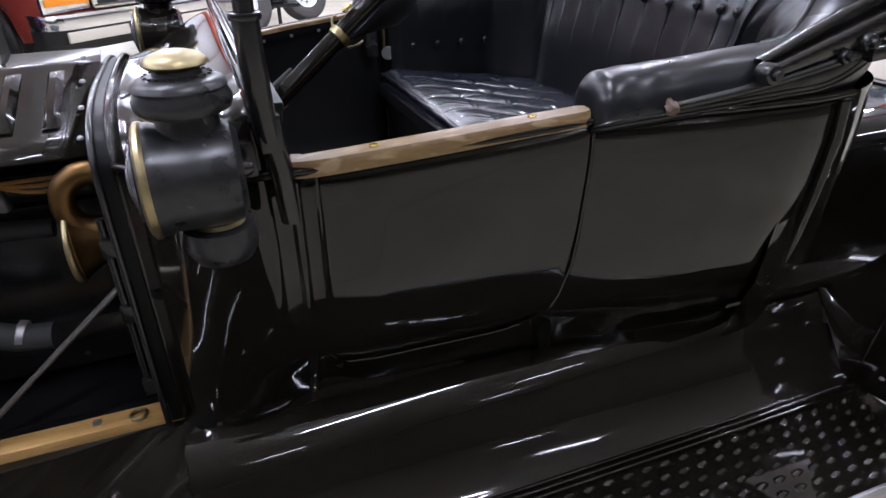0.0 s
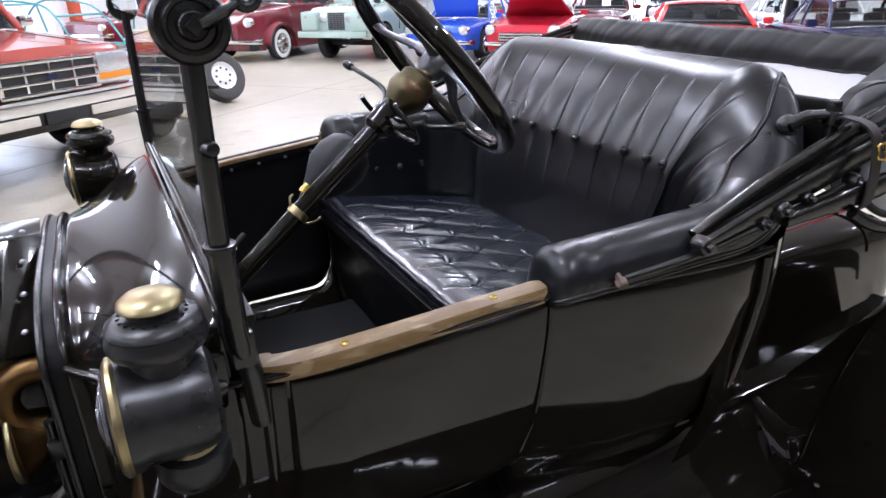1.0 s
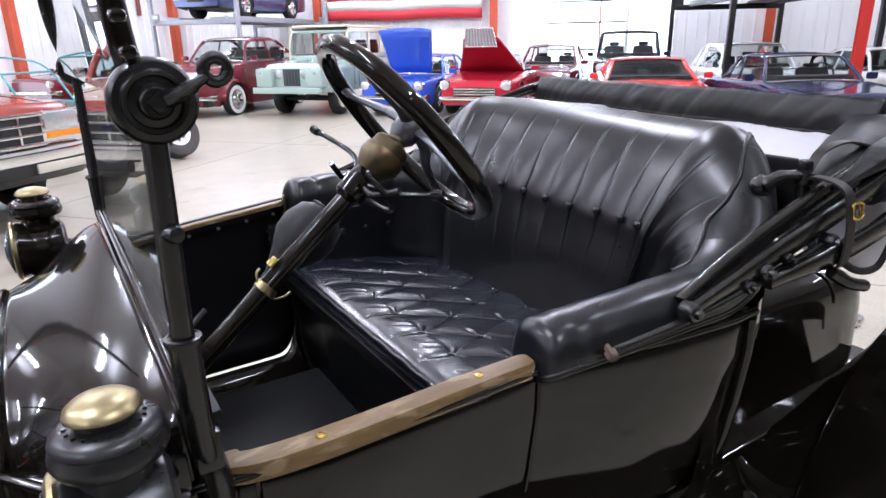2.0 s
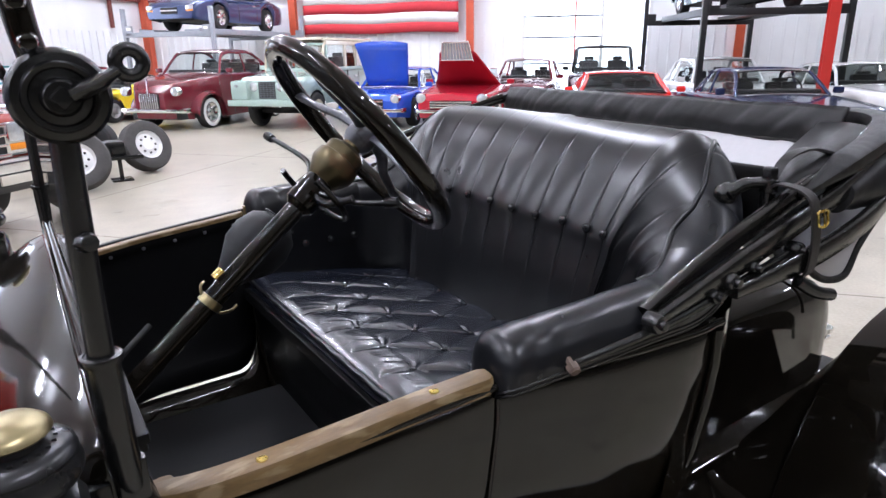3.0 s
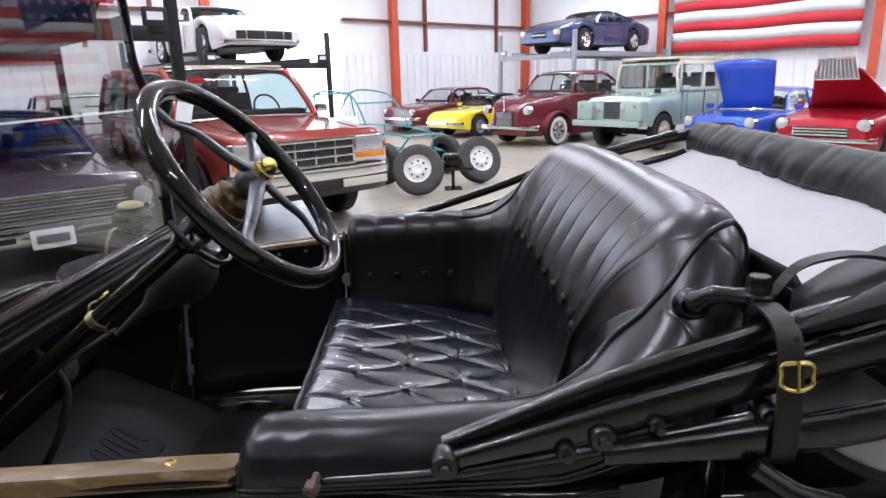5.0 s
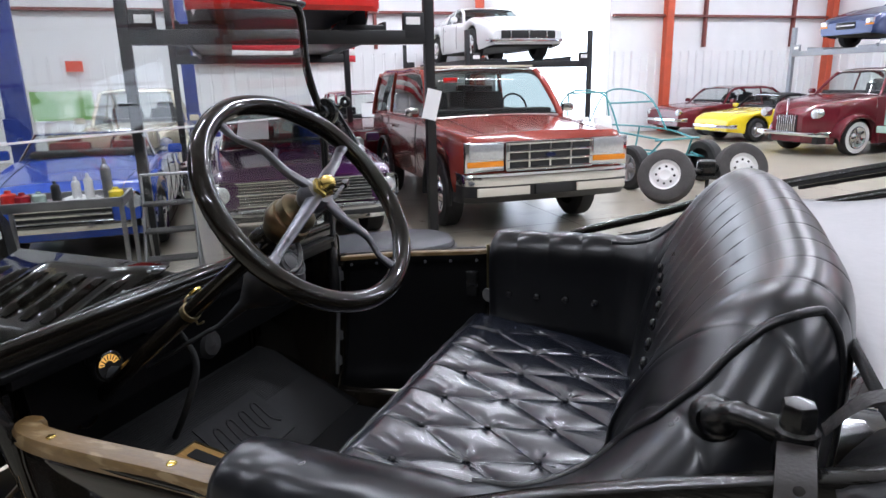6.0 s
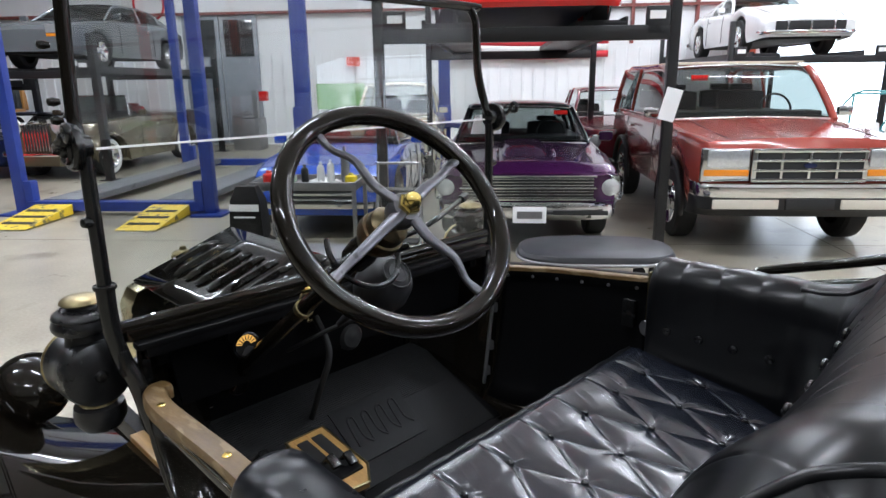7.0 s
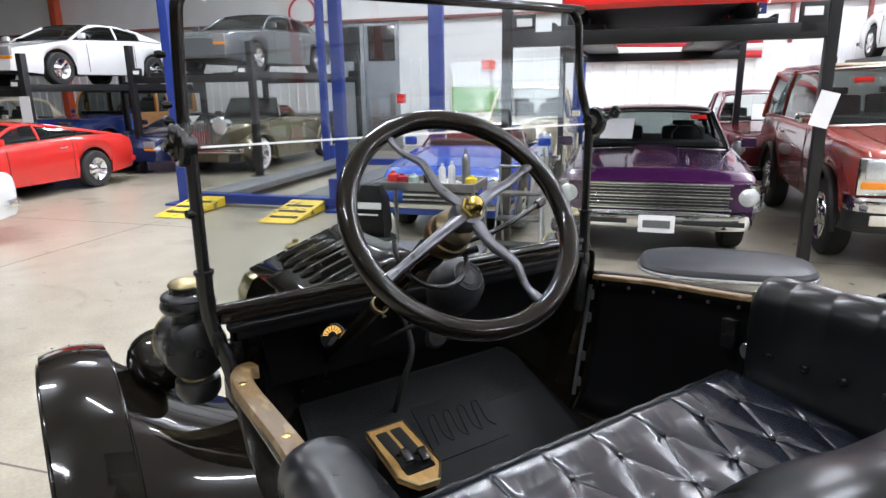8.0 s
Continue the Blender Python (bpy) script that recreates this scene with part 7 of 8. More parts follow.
# two-seaters and saloons further off
motor("red low sports coupe with silver wheels", (-11.85, -1.25), HALL_ANG, 4.48, 1.80, 1.18, 2.44, 0.325, [(2.24, 0.58), (2.0, 0.70), (0.7, 0.86), (-0.9, 0.92), (-1.9, 0.90), (-2.24, 0.80)], (0.75, 0.1, -0.45, -1.75), P_RED, wfront=0.9, rimm=CHROME, bumper=(0.42, 0.10, P_RED), sail=0.9)
NV = motor("navy low sports coupe", (-15.0, 2.6), HALL_ANG, 4.45, 1.9, 1.12, 2.44, 0.33, [(2.2, 0.55), (1.9, 0.72), (0.5, 0.86), (-1.0, 0.92), (-2.2, 0.82)], (0.5, 0.0, -0.5, -1.5), P_NAVY, lamps=(0.62, 0.60, 0.12, "rect"))
sheet_on(NV, [(0.42, 0.34, 0.93), (0.42, -0.12, 0.93), (0.16, -0.10, 1.07), (0.16, 0.32, 1.07)])
motor("white compact coupe raised on a lift", (-15.4, 0.5), HALL_ANG, 4.5, 1.75, 1.25, 2.58, 0.32, [(2.25, 0.60), (2.0, 0.70), (0.9, 0.88), (-1.0, 0.96), (-2.0, 0.94), (-2.25, 0.80)], (0.95, 0.25, -0.75, -1.75), P_WHITE, z=1.76, rimm=CHROME, lamps=(0.60, 0.62, 0.14, "rect"), group="cars on lifts")
W8 = motor("old blue estate with varnished wooden sides", (-19.2, 1.6), HALL_ANG, 4.6, 1.75, 1.72, 2.8, 0.35, [(2.3, 0.80), (2.1, 0.98), (0.6, 1.05), (-2.3, 1.05)], (0.7, 0.45, -2.2, -2.28), P_BLUE, roof=P_WOOD, sail=0.9, cabw=0.9, roofw=0.82, rimm=P_YELLOW)
bm = boxes(((-0.8, 0, 0.80), (2.6, 1.76, 0.55), 0.03))
part("wooden_side", bm, P_WOOD, W8, "varnished wooden body side")
for s in (1, -1):
    for x in (0.30, -0.55, -1.40, -2.15):
        bm = boxes(((x, s * 0.80, 1.36), (0.10, 0.07, 0.62), 0.01))
        part("wooden_post", bm, P_WOOD, W8)
    bm = boxes(((-0.9, s * 0.74, 1.66), (2.6, 0.09, 0.09), 0.02))
    part("wooden_rail", bm, P_WOOD, W8)
pontoon(W8, P_BLUE, 2.8, 1.8, 0.35)
motor("grey compact saloon raised on a lift", (-14.2, 4.0), HALL_ANG, 4.5, 1.72, 1.28, 2.6, 0.31, [(2.25, 0.66), (2.0, 0.78), (0.9, 0.90), (-1.2, 0.96), (-2.25, 0.84)], (0.95, 0.3, -0.9, -1.7), P_GREYC, z=1.97, lamps=(0.58, 0.66, 0.13, "rect"), group="cars on lifts")
G = motor("bronze and brown open classic with whitewall tyres", (-13.8, 3.9), HALL_ANG, 4.6, 1.65, -1.45, 2.9, 0.36, [(2.3, 0.75), (2.1, 0.98), (0.5, 1.06), (0.3, 1.06), (-1.2, 1.02), (-2.3, 0.72)], (0.5, 0.35, -0.5, -1.1), P_GOLD, roof=SEATRED, wfront=0.45, white=True, lamps=(0.44, 0.98, 0.15, "round"), bumper=(0.48, 0.08, CHROME), grille=(0.5, 0.55, 1.0, 9, False, CHROME))
pontoon(G, P_GOLD, 2.9, 1.72, 0.36)
bm = boxes(((-1.15, 0, 0.86), (2.2, 1.58, 0.46), 0.12))
part("rear_body", bm, P_BROWN, G, "dark brown rear body")
motor("bright red sports coupe raised on a black lift", (-4.38, 5.57), HALL_ANG, 4.5, 1.78, 1.2, 2.5, 0.32, [(2.25, 0.52), (2.0, 0.66), (0.7, 0.84), (-1.2, 0.88), (-2.25, 0.76)], (0.7, 0.1, -0.7, -1.6), P_RED, z=2.17, sill=0.10, lamps=(0.66, 0.46, 0.09, "rect"), bumper=(0.24, 0.26, P_RED), group="cars on lifts")
motor("white sports coupe with chrome grille openings on a lift", (-4.47, 14.0), HALL_ANG, 4.7, 1.76, 1.22, 2.49, 0.34, [(2.35, 0.58), (2.1, 0.70), (1.25, 0.90), (0.7, 0.84), (-0.9, 0.90), (-1.3, 0.95), (-2.35, 0.78)], (0.6, 0.1, -0.5, -1.4), P_WHITE, z=2.08, wfront=0.93, grille=(1.2, 0.40, 0.55, 3, False, CHROME), bumper=(0.36, 0.08, CHROME), group="cars on lifts")
motor("steel blue sports coupe raised on a lift", (5.29, 19.2), 220, 4.6, 1.74, 1.22, 2.49, 0.34, [(2.35, 0.55), (2.1, 0.70), (1.25, 0.92), (0.7, 0.84), (-0.9, 0.88), (-1.3, 0.96), (-2.35, 0.78)], (0.6, 0.1, -0.5, -1.4), P_STEELB, z=2.28, lamps=(0.62, 0.56, 0.10, "rect"), grille=(0.5, 0.40, 0.56, 1, True, PAPER), group="cars on lifts")
M13 = motor("maroon seventies saloon with its hood raised", (1.1, 20.4), 220, 4.6, 1.75, 1.34, 2.7, 0.32, [(2.3, 0.74), (2.1, 0.80), (0.8, 0.88), (-2.3, 0.84)], (0.8, 0.35, -1.0, -1.6), P_MAROON, lamps=(0.66, 0.66, 0.09, "round"), bumper=(0.45, 0.10, CHROME), glass=CARGLASS_PALE)
motor("bright yellow small convertible with a black soft top", (2.1, 18.2), 220, 3.8, 1.50, 1.16, 2.1, 0.30, [(1.9, 0.58), (1.6, 0.70), (0.5, 0.80), (-1.9, 0.76)], (0.5, 0.2, -0.7, -1.1), P_YELLOW, roof=CLOTH, glass=CARGLASS_PALE, bumper=(0.40, 0.09, CHROME), rimm=STEEL)
F15 = motor("maroon forties saloon with chrome trim and whitewall tyres", (3.95, 15.75), 220, 4.75, 1.80, 1.72, 2.85, 0.36, [(2.37, 0.86), (2.1, 1.06), (0.9, 1.20), (-1.4, 1.18), (-2.0, 0.96), (-2.37, 0.62)], (0.85, 0.42, -0.8, -1.85), P_MAROON, sail=0.25, wfront=0.46, wrear=0.7, white=True, lamps=(0.66, 0.86, 0.09, "round"), bumper=(0.45, 0.10, CHROME), grille=(0.5, 0.50, 0.82, 9, False, CHROME), glass=CARGLASS_PALE)
pontoon(F15, P_MAROON, 2.85, 1.86, 0.36)
bm = boxes(((2.39, 0, 0.85), (0.03, 0.035, 0.62), 0.01))
part("nose_strip", bm, CHROME, F15)
LR = motor("pale green boxy old off-roader with a cream roof", (5.98, 14.2), 220, 4.4, 1.66, 1.90, 2.77, 0.39, [(2.2, 1.00), (2.15, 1.02), (1.99, 1.06), (1.95, 1.12), (0.95, 1.22), (0.85, 1.24), (-2.2, 1.24)], (0.85, 0.72, -2.12, -2.18), P_GREEN, roof=P_CREAM, sail=0.9, cabw=0.95, roofw=0.88, wfront=0.98, wrear=0.98, sill=0.50, rimm=P_CREAM, glass=CARGLASS_PALE)


def lr_part(name, mat, *rows):
    return part(name, boxes(*rows), mat, LR)


for s in (1, -1):
    # hard top sides with their pillars, sills and gutters
    for x, wd in ((0.74, 0.07), (-0.28, 0.10), (-1.10, 0.30), (-2.10, 0.20)):
        lr_part("pillar", P_GREEN if x > 0 else P_CREAM, ((x, s * 0.772, 1.55), (wd, 0.05, 0.64), 0.01))
    lr_part("gutter", P_CREAM, ((-0.72, s * 0.765, 1.865), (3.0, 0.08, 0.10), 0.02))
    lr_part("waist_rail", P_GREEN, ((-0.72, s * 0.800, 1.27), (3.0, 0.05, 0.09), 0.01))
    # square front wing, lamp in the recess beside the grille
    lr_part("wing", P_GREEN, ((2.20, s * 0.615, 0.86), (0.30, 0.40, 0.40), 0.04))
    bm = bmesh.new()
    lathe(bm, [(0.10, -0.02), (0.10, 0.02), (0.085, 0.035), (0.05, 0.055), (0, 0.06)], (2.185, s * 0.33, 0.93), (1, 0, 0), 20)
    part("headlight", bm, LENS, LR)
    bm = bmesh.new()
    lathe(bm, [(0.035, 0), (0.03, 0.03), (0, 0.035)], (2.352, s * 0.66, 0.96), (1, 0, 0), 12)
    part("side_lamp", bm, LENS, LR)
    lr_part("mirror", DARK, ((1.55, s * 0.70, 1.26), (0.05, 0.16, 0.10), 0.03))
    lr_part("door_seam", DARK, ((0.72, s * 0.822, 0.93), (0.012, 0.02, 0.60)))
    lr_part("door_seam", DARK, ((-0.28, s * 0.832, 0.93), (0.012, 0.02, 0.60)))
    lr_part("spring_shackle", DARK, ((2.05, s * 0.40, 0.50), (0.5, 0.08, 0.12), 0.02))
lr_part("front_panel", P_GREEN, ((2.165, 0, 0.86), (0.03, 1.62, 0.42), 0.01))
gr = lr_part("grille", DARK, ((2.188, 0, 0.86), (0.03, 0.42, 0.36), 0.01))
for k in range(8):
    part("bar", boxes(((2.206, 0, 0.71 + 0.042 * k), (0.012, 0.40, 0.012), 0.002)), P_GREYC, gr)
for k in range(5):
    part("bar", boxes(((2.206, -0.16 + 0.08 * k, 0.86), (0.010, 0.010, 0.34), 0.002)), P_GREYC, gr)
lr_part("bumper", P_GREEN, ((2.44, 0, 0.60), (0.08, 1.68, 0.13), 0.015))
lr_part("screen_frame", P_GREEN, ((0.87, 0, 1.26), (0.06, 1.52, 0.08), 0.01), ((0.80, 0, 1.55), (0.05, 0.05, 0.56), 0.01), ((0.745, 0, 1.83), (0.06, 1.46, 0.06), 0.01))
lr_part("vent_flap", P_GREEN, ((0.92, 0, 1.245), (0.04, 1.30, 0.07), 0.012))
lr_part("roof_cap", P_CREAM, ((-0.70, 0, 1.955), (2.96, 1.46, 0.06), 0.028))
lr_part("axle", DARK, ((1.385, 0, 0.36), (0.12, 1.3, 0.12), 0.03))
V17 = motor("bright blue classic coupe with its hood raised", (7.69, 12.79), 220, 4.35, 1.68, 1.27, 2.45, 0.32, [(2.17, 0.64), (2.0, 0.74), (0.7, 0.84), (-1.0, 0.86), (-2.17, 0.74)], (0.75, 0.25, -0.9, -1.6), P_BLUE, lamps=(0.62, 0.66, 0.095, "round"), bumper=(0.42, 0.09, CHROME), grille=(0.72, 0.46, 0.66, 2, True, CHROME), glass=CARGLASS_PALE)
bm = bmesh.new()
loft(bm, [[(0.95 + 0.25 * v + 0.12 * v * v - 0.07 * abs(q) ** 3, q * lerp(0.50, 0.64, v), lerp(0.88, 1.86 - 0.05 * abs(q) ** 3, v)) for q in (-1, -0.9, -0.6, -0.2, 0.2, 0.6, 0.9, 1)] for v in (0, 0.2, 0.4, 0.6, 0.8, 1.0)])
part("raised_hood", bm, P_BLUE, V17, "raised blue hood").modifiers.new("thick", "SOLIDIFY").thickness = 0.025
R18 = motor("deep red classic roadster with its hood raised", (8.85, 11.3), 220, 4.3, 1.74, -1.25, 2.4, 0.32, [(2.15, 0.66), (2.0, 0.76), (0.7, 0.90), (0.5, 0.90), (-1.0, 0.86), (-2.15, 0.72)], (0.6, 0.3, -0.5, -0.9), P_DRED, roof=SEATRED, lamps=(0.66, 0.68, 0.10, "round"), bumper=(0.42, 0.09, CHROME), grille=(0.9, 0.48, 0.64, 3, True, CHROME), glass=CARGLASS_PALE)
bm = bmesh.new()
loft(bm, [[(0.70 + 0.95 * v - 0.16 * abs(q) ** 3 * (1 - 0.5 * v), q * lerp(0.80, 0.40, v ** 0.8), lerp(0.90, 1.74, v ** 0.85) - lerp(0.05, 0.14, v) * abs(q) ** 2) for q in (-1, -0.9, -0.6, -0.2, 0.2, 0.6, 0.9, 1)] for v in (0, 0.2, 0.4, 0.6, 0.8, 1.0)])
rh = part("raised_hood", bm, P_DRED, R18, "raised red hood")
rh.modifiers.new("thick", "SOLIDIFY").thickness = 0.025
bm = bmesh.new()
plate(bm, [(1.60, 0.34, 1.46), (1.60, -0.34, 1.46), (1.74, -0.27, 1.80), (1.74, 0.27, 1.80)], 0.03)
part("grille_shell", bm, GREY_STEEL, rh)
bm = bmesh.new()
tube(bm, [(1.62, 0.35, 1.45), (1.62, -0.35, 1.45), (1.76, -0.28, 1.81), (1.76, 0.28, 1.81)], 0.025, 8, closed=True)
part("grille_rim", bm, CHROME, rh)
for k in range(9):
    y = -0.28 + 0.07 * k
    bm = bmesh.new()
    tube(bm, [(1.625, y, 1.47), (1.765, y * 0.82, 1.80)], 0.012, 6)
    part("grille_slat", bm, CHROME, rh)
motor("maroon small saloon parked behind", (11.2, 12.0), 220, 4.0, 1.6, 1.42, 2.4, 0.31, [(2.0, 0.74), (1.8, 0.84), (0.7, 0.94), (-2.0, 0.86)], (0.75, 0.35, -0.8, -1.4), P_MAROON, lamps=(0.6, 0.7, 0.09, "round"), bumper=(0.44, 0.09, CHROME), glass=CARGLASS_PALE)
motor("black thirties pickup truck by the wall", (12.8, 10.9), 222, 4.4, 1.7, 1.72, 2.8, 0.36, [(2.2, 0.98), (2.1, 1.06), (0.6, 1.12), (-0.6, 1.06), (-2.2, 0.96)], (0.55, 0.40, -0.55, -0.62), P_BLACKC, cabw=0.9, roofw=0.8, lamps=(0.6, 0.9, 0.1, "round"), glass=CARGLASS_PALE, wfront=0.6)
motor("bright red low sports coupe facing the room", (9.6, 7.5), 227, 4.55, 1.86, 1.20, 2.65, 0.33, [(2.27, 0.58), (2.0, 0.68), (0.7, 0.84), (-1.2, 0.90), (-2.27, 0.82)], (0.8, 0.1, -0.6, -1.6), P_RED, bumper=(0.40, 0.12, P_RED), lamps=(0.66, 0.62, 0.09, "rect"))
motor("white sixties saloon under a lift", (12.9, 7.6), 232, 4.5, 1.75, 1.42, 2.6, 0.32, [(2.25, 0.76), (2.1, 0.84), (0.8, 0.92), (-2.25, 0.86)], (0.8, 0.35, -0.9, -1.5), P_WHITE, lamps=(0.64, 0.70, 0.09, "round"), bumper=(0.45, 0.10, CHROME), glass=CARGLASS_PALE, grille=(0.9, 0.55, 0.72, 5, True, CHROME))
M23 = motor("dark grey-blue open tourer with a round badge on its grille", (10.2, 4.9), 238, 4.4, 1.79, 1.29, 2.46, 0.325, [(2.2, 0.68), (2.05, 0.78), (0.6, 0.88), (-2.2, 0.84)], (0.6, 0.2, -0.6, -0.95), P_NAVY, lamps=(0.66, 0.66, 0.13, "rect"), bumper=(0.42, 0.11, CHROME), glass=CARGLASS_PALE, grille=(0.8, 0.52, 0.72, 2, True, CHROME))
bm = bmesh.new()
lathe(bm, [(0.12, 0.0), (0.12, 0.012), (0.095, 0.012), (0.095, 0.0)], (2.235, 0, 0.62), (1, 0, 0), 20)
part("badge", bm, CHROME, M23, "round chrome badge")
motor("white sixties coupe with a dark full-width grille", (13.6, 5.0), 236, 4.8, 1.82, 1.32, 2.8, 0.33, [(2.4, 0.76), (2.2, 0.84), (0.8, 0.92), (-2.4, 0.84)], (0.75, 0.3, -0.8, -1.4), P_WHITE, lamps=(0.66, 0.66, 0.02, "rect"), bumper=(0.44, 0.10, CHROME), grille=(1.5, 0.55, 0.74, 2, True, CHROME))
motor("dark teal saloon raised on a lift", (13.7, 7.9), 232, 4.5, 1.75, 1.40, 2.6, 0.32, [(2.25, 0.70), (2.0, 0.80), (0.8, 0.90), (-2.25, 0.84)], (0.8, 0.35, -0.9, -1.5), P_TEAL, z=2.42, bumper=(0.42, 0.10, CHROME), group="cars on lifts")
T26 = motor("old maroon closed car with round headlamps", (-5.5, 9.8), HALL_ANG, 4.2, 1.7, 1.50, 2.7, 0.36, [(2.1, 0.78), (2.0, 0.90), (0.7, 1.02), (-2.1, 0.92)], (0.7, 0.4, -0.9, -1.6), P_MAROON, cabw=0.86, roofw=0.72, lamps=(0.55, 0.72, 0.095, "round"), wfront=0.62, glass=CARGLASS_PALE, bumper=(0.45, 0.09, CHROME))
pontoon(T26, P_MAROON, 2.7, 1.76, 0.36)
sheet_on(T26, [(0.64, 0.30, 1.06), (0.64, -0.20, 1.06), (0.48, -0.18, 1.30), (0.48, 0.28, 1.30)])

motor("white old convertible with red tail lamps", (-7.24, -3.1), HALL_ANG, 4.4, 1.7, -1.2, 2.5, 0.32, [(2.2, 0.70), (2.0, 0.78), (0.6, 0.86), (-1.0, 0.84), (-2.2, 0.76)], (0.6, 0.3, -0.6, -1.0), P_WHITE, roof=SEATRED, bumper=(0.42, 0.09, CHROME), lamps=(0.6, 0.64, 0.09, "round"), glass=CARGLASS_PALE)
motor("cream old saloon behind the sports cars", (-20.2, -1.2), HALL_ANG, 4.4, 1.7, 1.5, 2.6, 0.33, [(2.2, 0.80), (2.0, 0.90), (0.7, 0.98), (-2.2, 0.92)], (0.7, 0.4, -0.9, -1.4), P_CREAM, bumper=(0.45, 0.10, CHROME), lamps=(0.6, 0.74, 0.09, "round"), glass=CARGLASS_PALE)

CR = motor("cream forties saloon with round headlamps behind the blue car", (-9.1, 7.85), HALL_ANG, 4.4, 1.66, 1.62, 2.7, 0.35, [(2.2, 0.82), (2.05, 0.98), (0.7, 1.06), (-1.3, 1.0), (-2.2, 0.70)], (0.75, 0.45, -0.9, -1.6), P_CREAM, wfront=0.6, lamps=(0.55, 0.80, 0.095, "round"), bumper=(0.45, 0.09, CHROME), grille=(0.5, 0.5, 0.8, 7, False, CHROME), glass=CARGLASS_PALE)
pontoon(CR, P_CREAM, 2.7, 1.7, 0.35)


# ---------- lifts ----------
def four_post(label, at, rz, deck, mat, wide=2.75, long=4.9, tall=None, stout=0.11):
    root = thing("car_lift", label, "car lift", "car lifts", at=(at[0], at[1], 0), rz=rz)
    tall = tall or deck + 0.55
    for sx in (1, -1):
        for sy in (1, -1):
            bm = bmesh.new()
            box(bm, (sx * long / 2, sy * wide / 2, tall / 2), (stout, stout, tall), 0.008)
            box(bm, (sx * long / 2, sy * wide / 2, 0.008), (stout * 2.2, stout * 2.2, 0.016), 0.003)
            part("post", bm, mat, root)
        bm = boxes(((sx * long / 2, 0, deck - 0.12), (0.12, wide - stout, 0.13), 0.01))
        part("cross_beam", bm, mat, root)
        for sy in (1, -1):
            bm = boxes(((sx * long / 2 + sx * 0.03, sy * (wide / 2 - 0.16), deck - 0.02), (0.06, 0.22, 0.26), 0.02))
            part("carriage", bm, mat, root)
            bm = boxes(((sx * (long / 2 + 0.065), sy * (wide / 2 - 0.17), deck + 0.03), (0.006, 0.14, 0.07)))
            part("warning_label", bm, PAPER, root)
    for sy in (1, -1):
        bm = boxes(((0, sy * 0.72, deck - 0.03), (long - 0.1, 0.48, 0.06), 0.008), ((0, sy * 0.95, deck - 0.04), (long - 0.1, 0.03, 0.14), 0.006))
        part("runway", bm, mat, root)
    return root


LB = four_post("black four-post car lift with a red car on it", (-4.70, 5.95), HALL_ANG, 2.19, LIFT_BLACK, tall=4.4, stout=0.095)
bm = boxes(((2.51, 1.375, 1.42), (0.006, 0.15, 0.30), 0, Matrix.Rotation(radians(-14), 3, "X")))
part("paper_sheet", bm, PAPER, LB, "white paper sheet taped to the post")
four_post("black four-post car lift with a white car on it", (-4.47, 14.0), HALL_ANG, 2.08, LIFT_BLACK, stout=0.09)
four_post("grey four-post car lift with a blue car on it", (5.29, 19.2), 220, 2.28, GREY_STEEL, stout=0.10)
four_post("dark four-post car lift with a teal car on it", (13.7, 7.9), 232, 2.42, LIFT_BLACK, stout=0.11)
LW = four_post("dark four-post car lift with a white car on it", (-15.4, 0.5), HALL_ANG, 1.76, LIFT_BLACK, stout=0.12, wide=2.4)
bm = boxes(((2.515, 1.20, 1.30), (0.006, 0.24, 0.56)))
part("paper_sheet", bm, PAPER, LW, "long white paper sheet taped to the post")
four_post("dark four-post car lift with a grey car on it", (-14.2, 4.0), HALL_ANG, 1.97, LIFT_BLACK, stout=0.12)

# blue drive-on lift with yellow ramps
BL = thing("drive_on_lift", "blue drive-on lift with yellow approach ramps", "car lift", "car lifts", at=(-9.7, 3.75, 0), rz=HALL_ANG)
for sx, sy in ((1, 1), (1, -1), (-1, 1), (-1, -1)):
    bm = boxes(((sx * 2.35, sy * 1.30, 1.9), (0.12, 0.15, 3.8), 0.012), ((sx * 2.35, sy * 1.30, 0.015), (0.42, 0.42, 0.03), 0.004), ((sx * 2.35, sy * 1.16, 0.25), (0.14, 0.12, 0.4), 0.02))
    part("post", bm, BLUE_STEEL, BL)
for sx in (1, -1):
    bm = boxes(((sx * 2.35, 0, 0.115), (0.16, 2.36, 0.13), 0.012))
    part("cross_beam", bm, BLUE_STEEL, BL)
for sy in (1, -1):
    bm = boxes(((0, sy * 0.80, 0.145), (4.6, 0.50, 0.09), 0.01))
    part("runway", bm, RUNWAY, BL)
    bm = bmesh.new()
    y0, y1 = sy * 0.80 - 0.25, sy * 0.80 + 0.25
    V = [bm.verts.new(p) for p in ((2.45, y0, 0.02), (2.45, y1, 0.02), (2.45, y0, 0.15), (2.45, y1, 0.15), (3.35, y0, 0.012), (3.35, y1, 0.012))]
    for f in ((0, 2, 4), (1, 5, 3), (2, 3, 5, 4), (0, 1, 3, 2), (0, 4, 5, 1)):
        bm.faces.new([V[q] for q in f])
    rp = part("ramp", bm, YELLOW, BL, "yellow steel approach ramp with black slots", 0)
    for k in range(3):
        bm = boxes(((2.70 + 0.22 * k, sy * 0.80, 0.15 - (0.25 + 0.22 * k) * 0.1533 + 0.004), (0.07, 0.40, 0.004), 0, Matrix.Rotation(radians(8.7), 3, "Y")))
        part("slot", bm, DARK, rp)
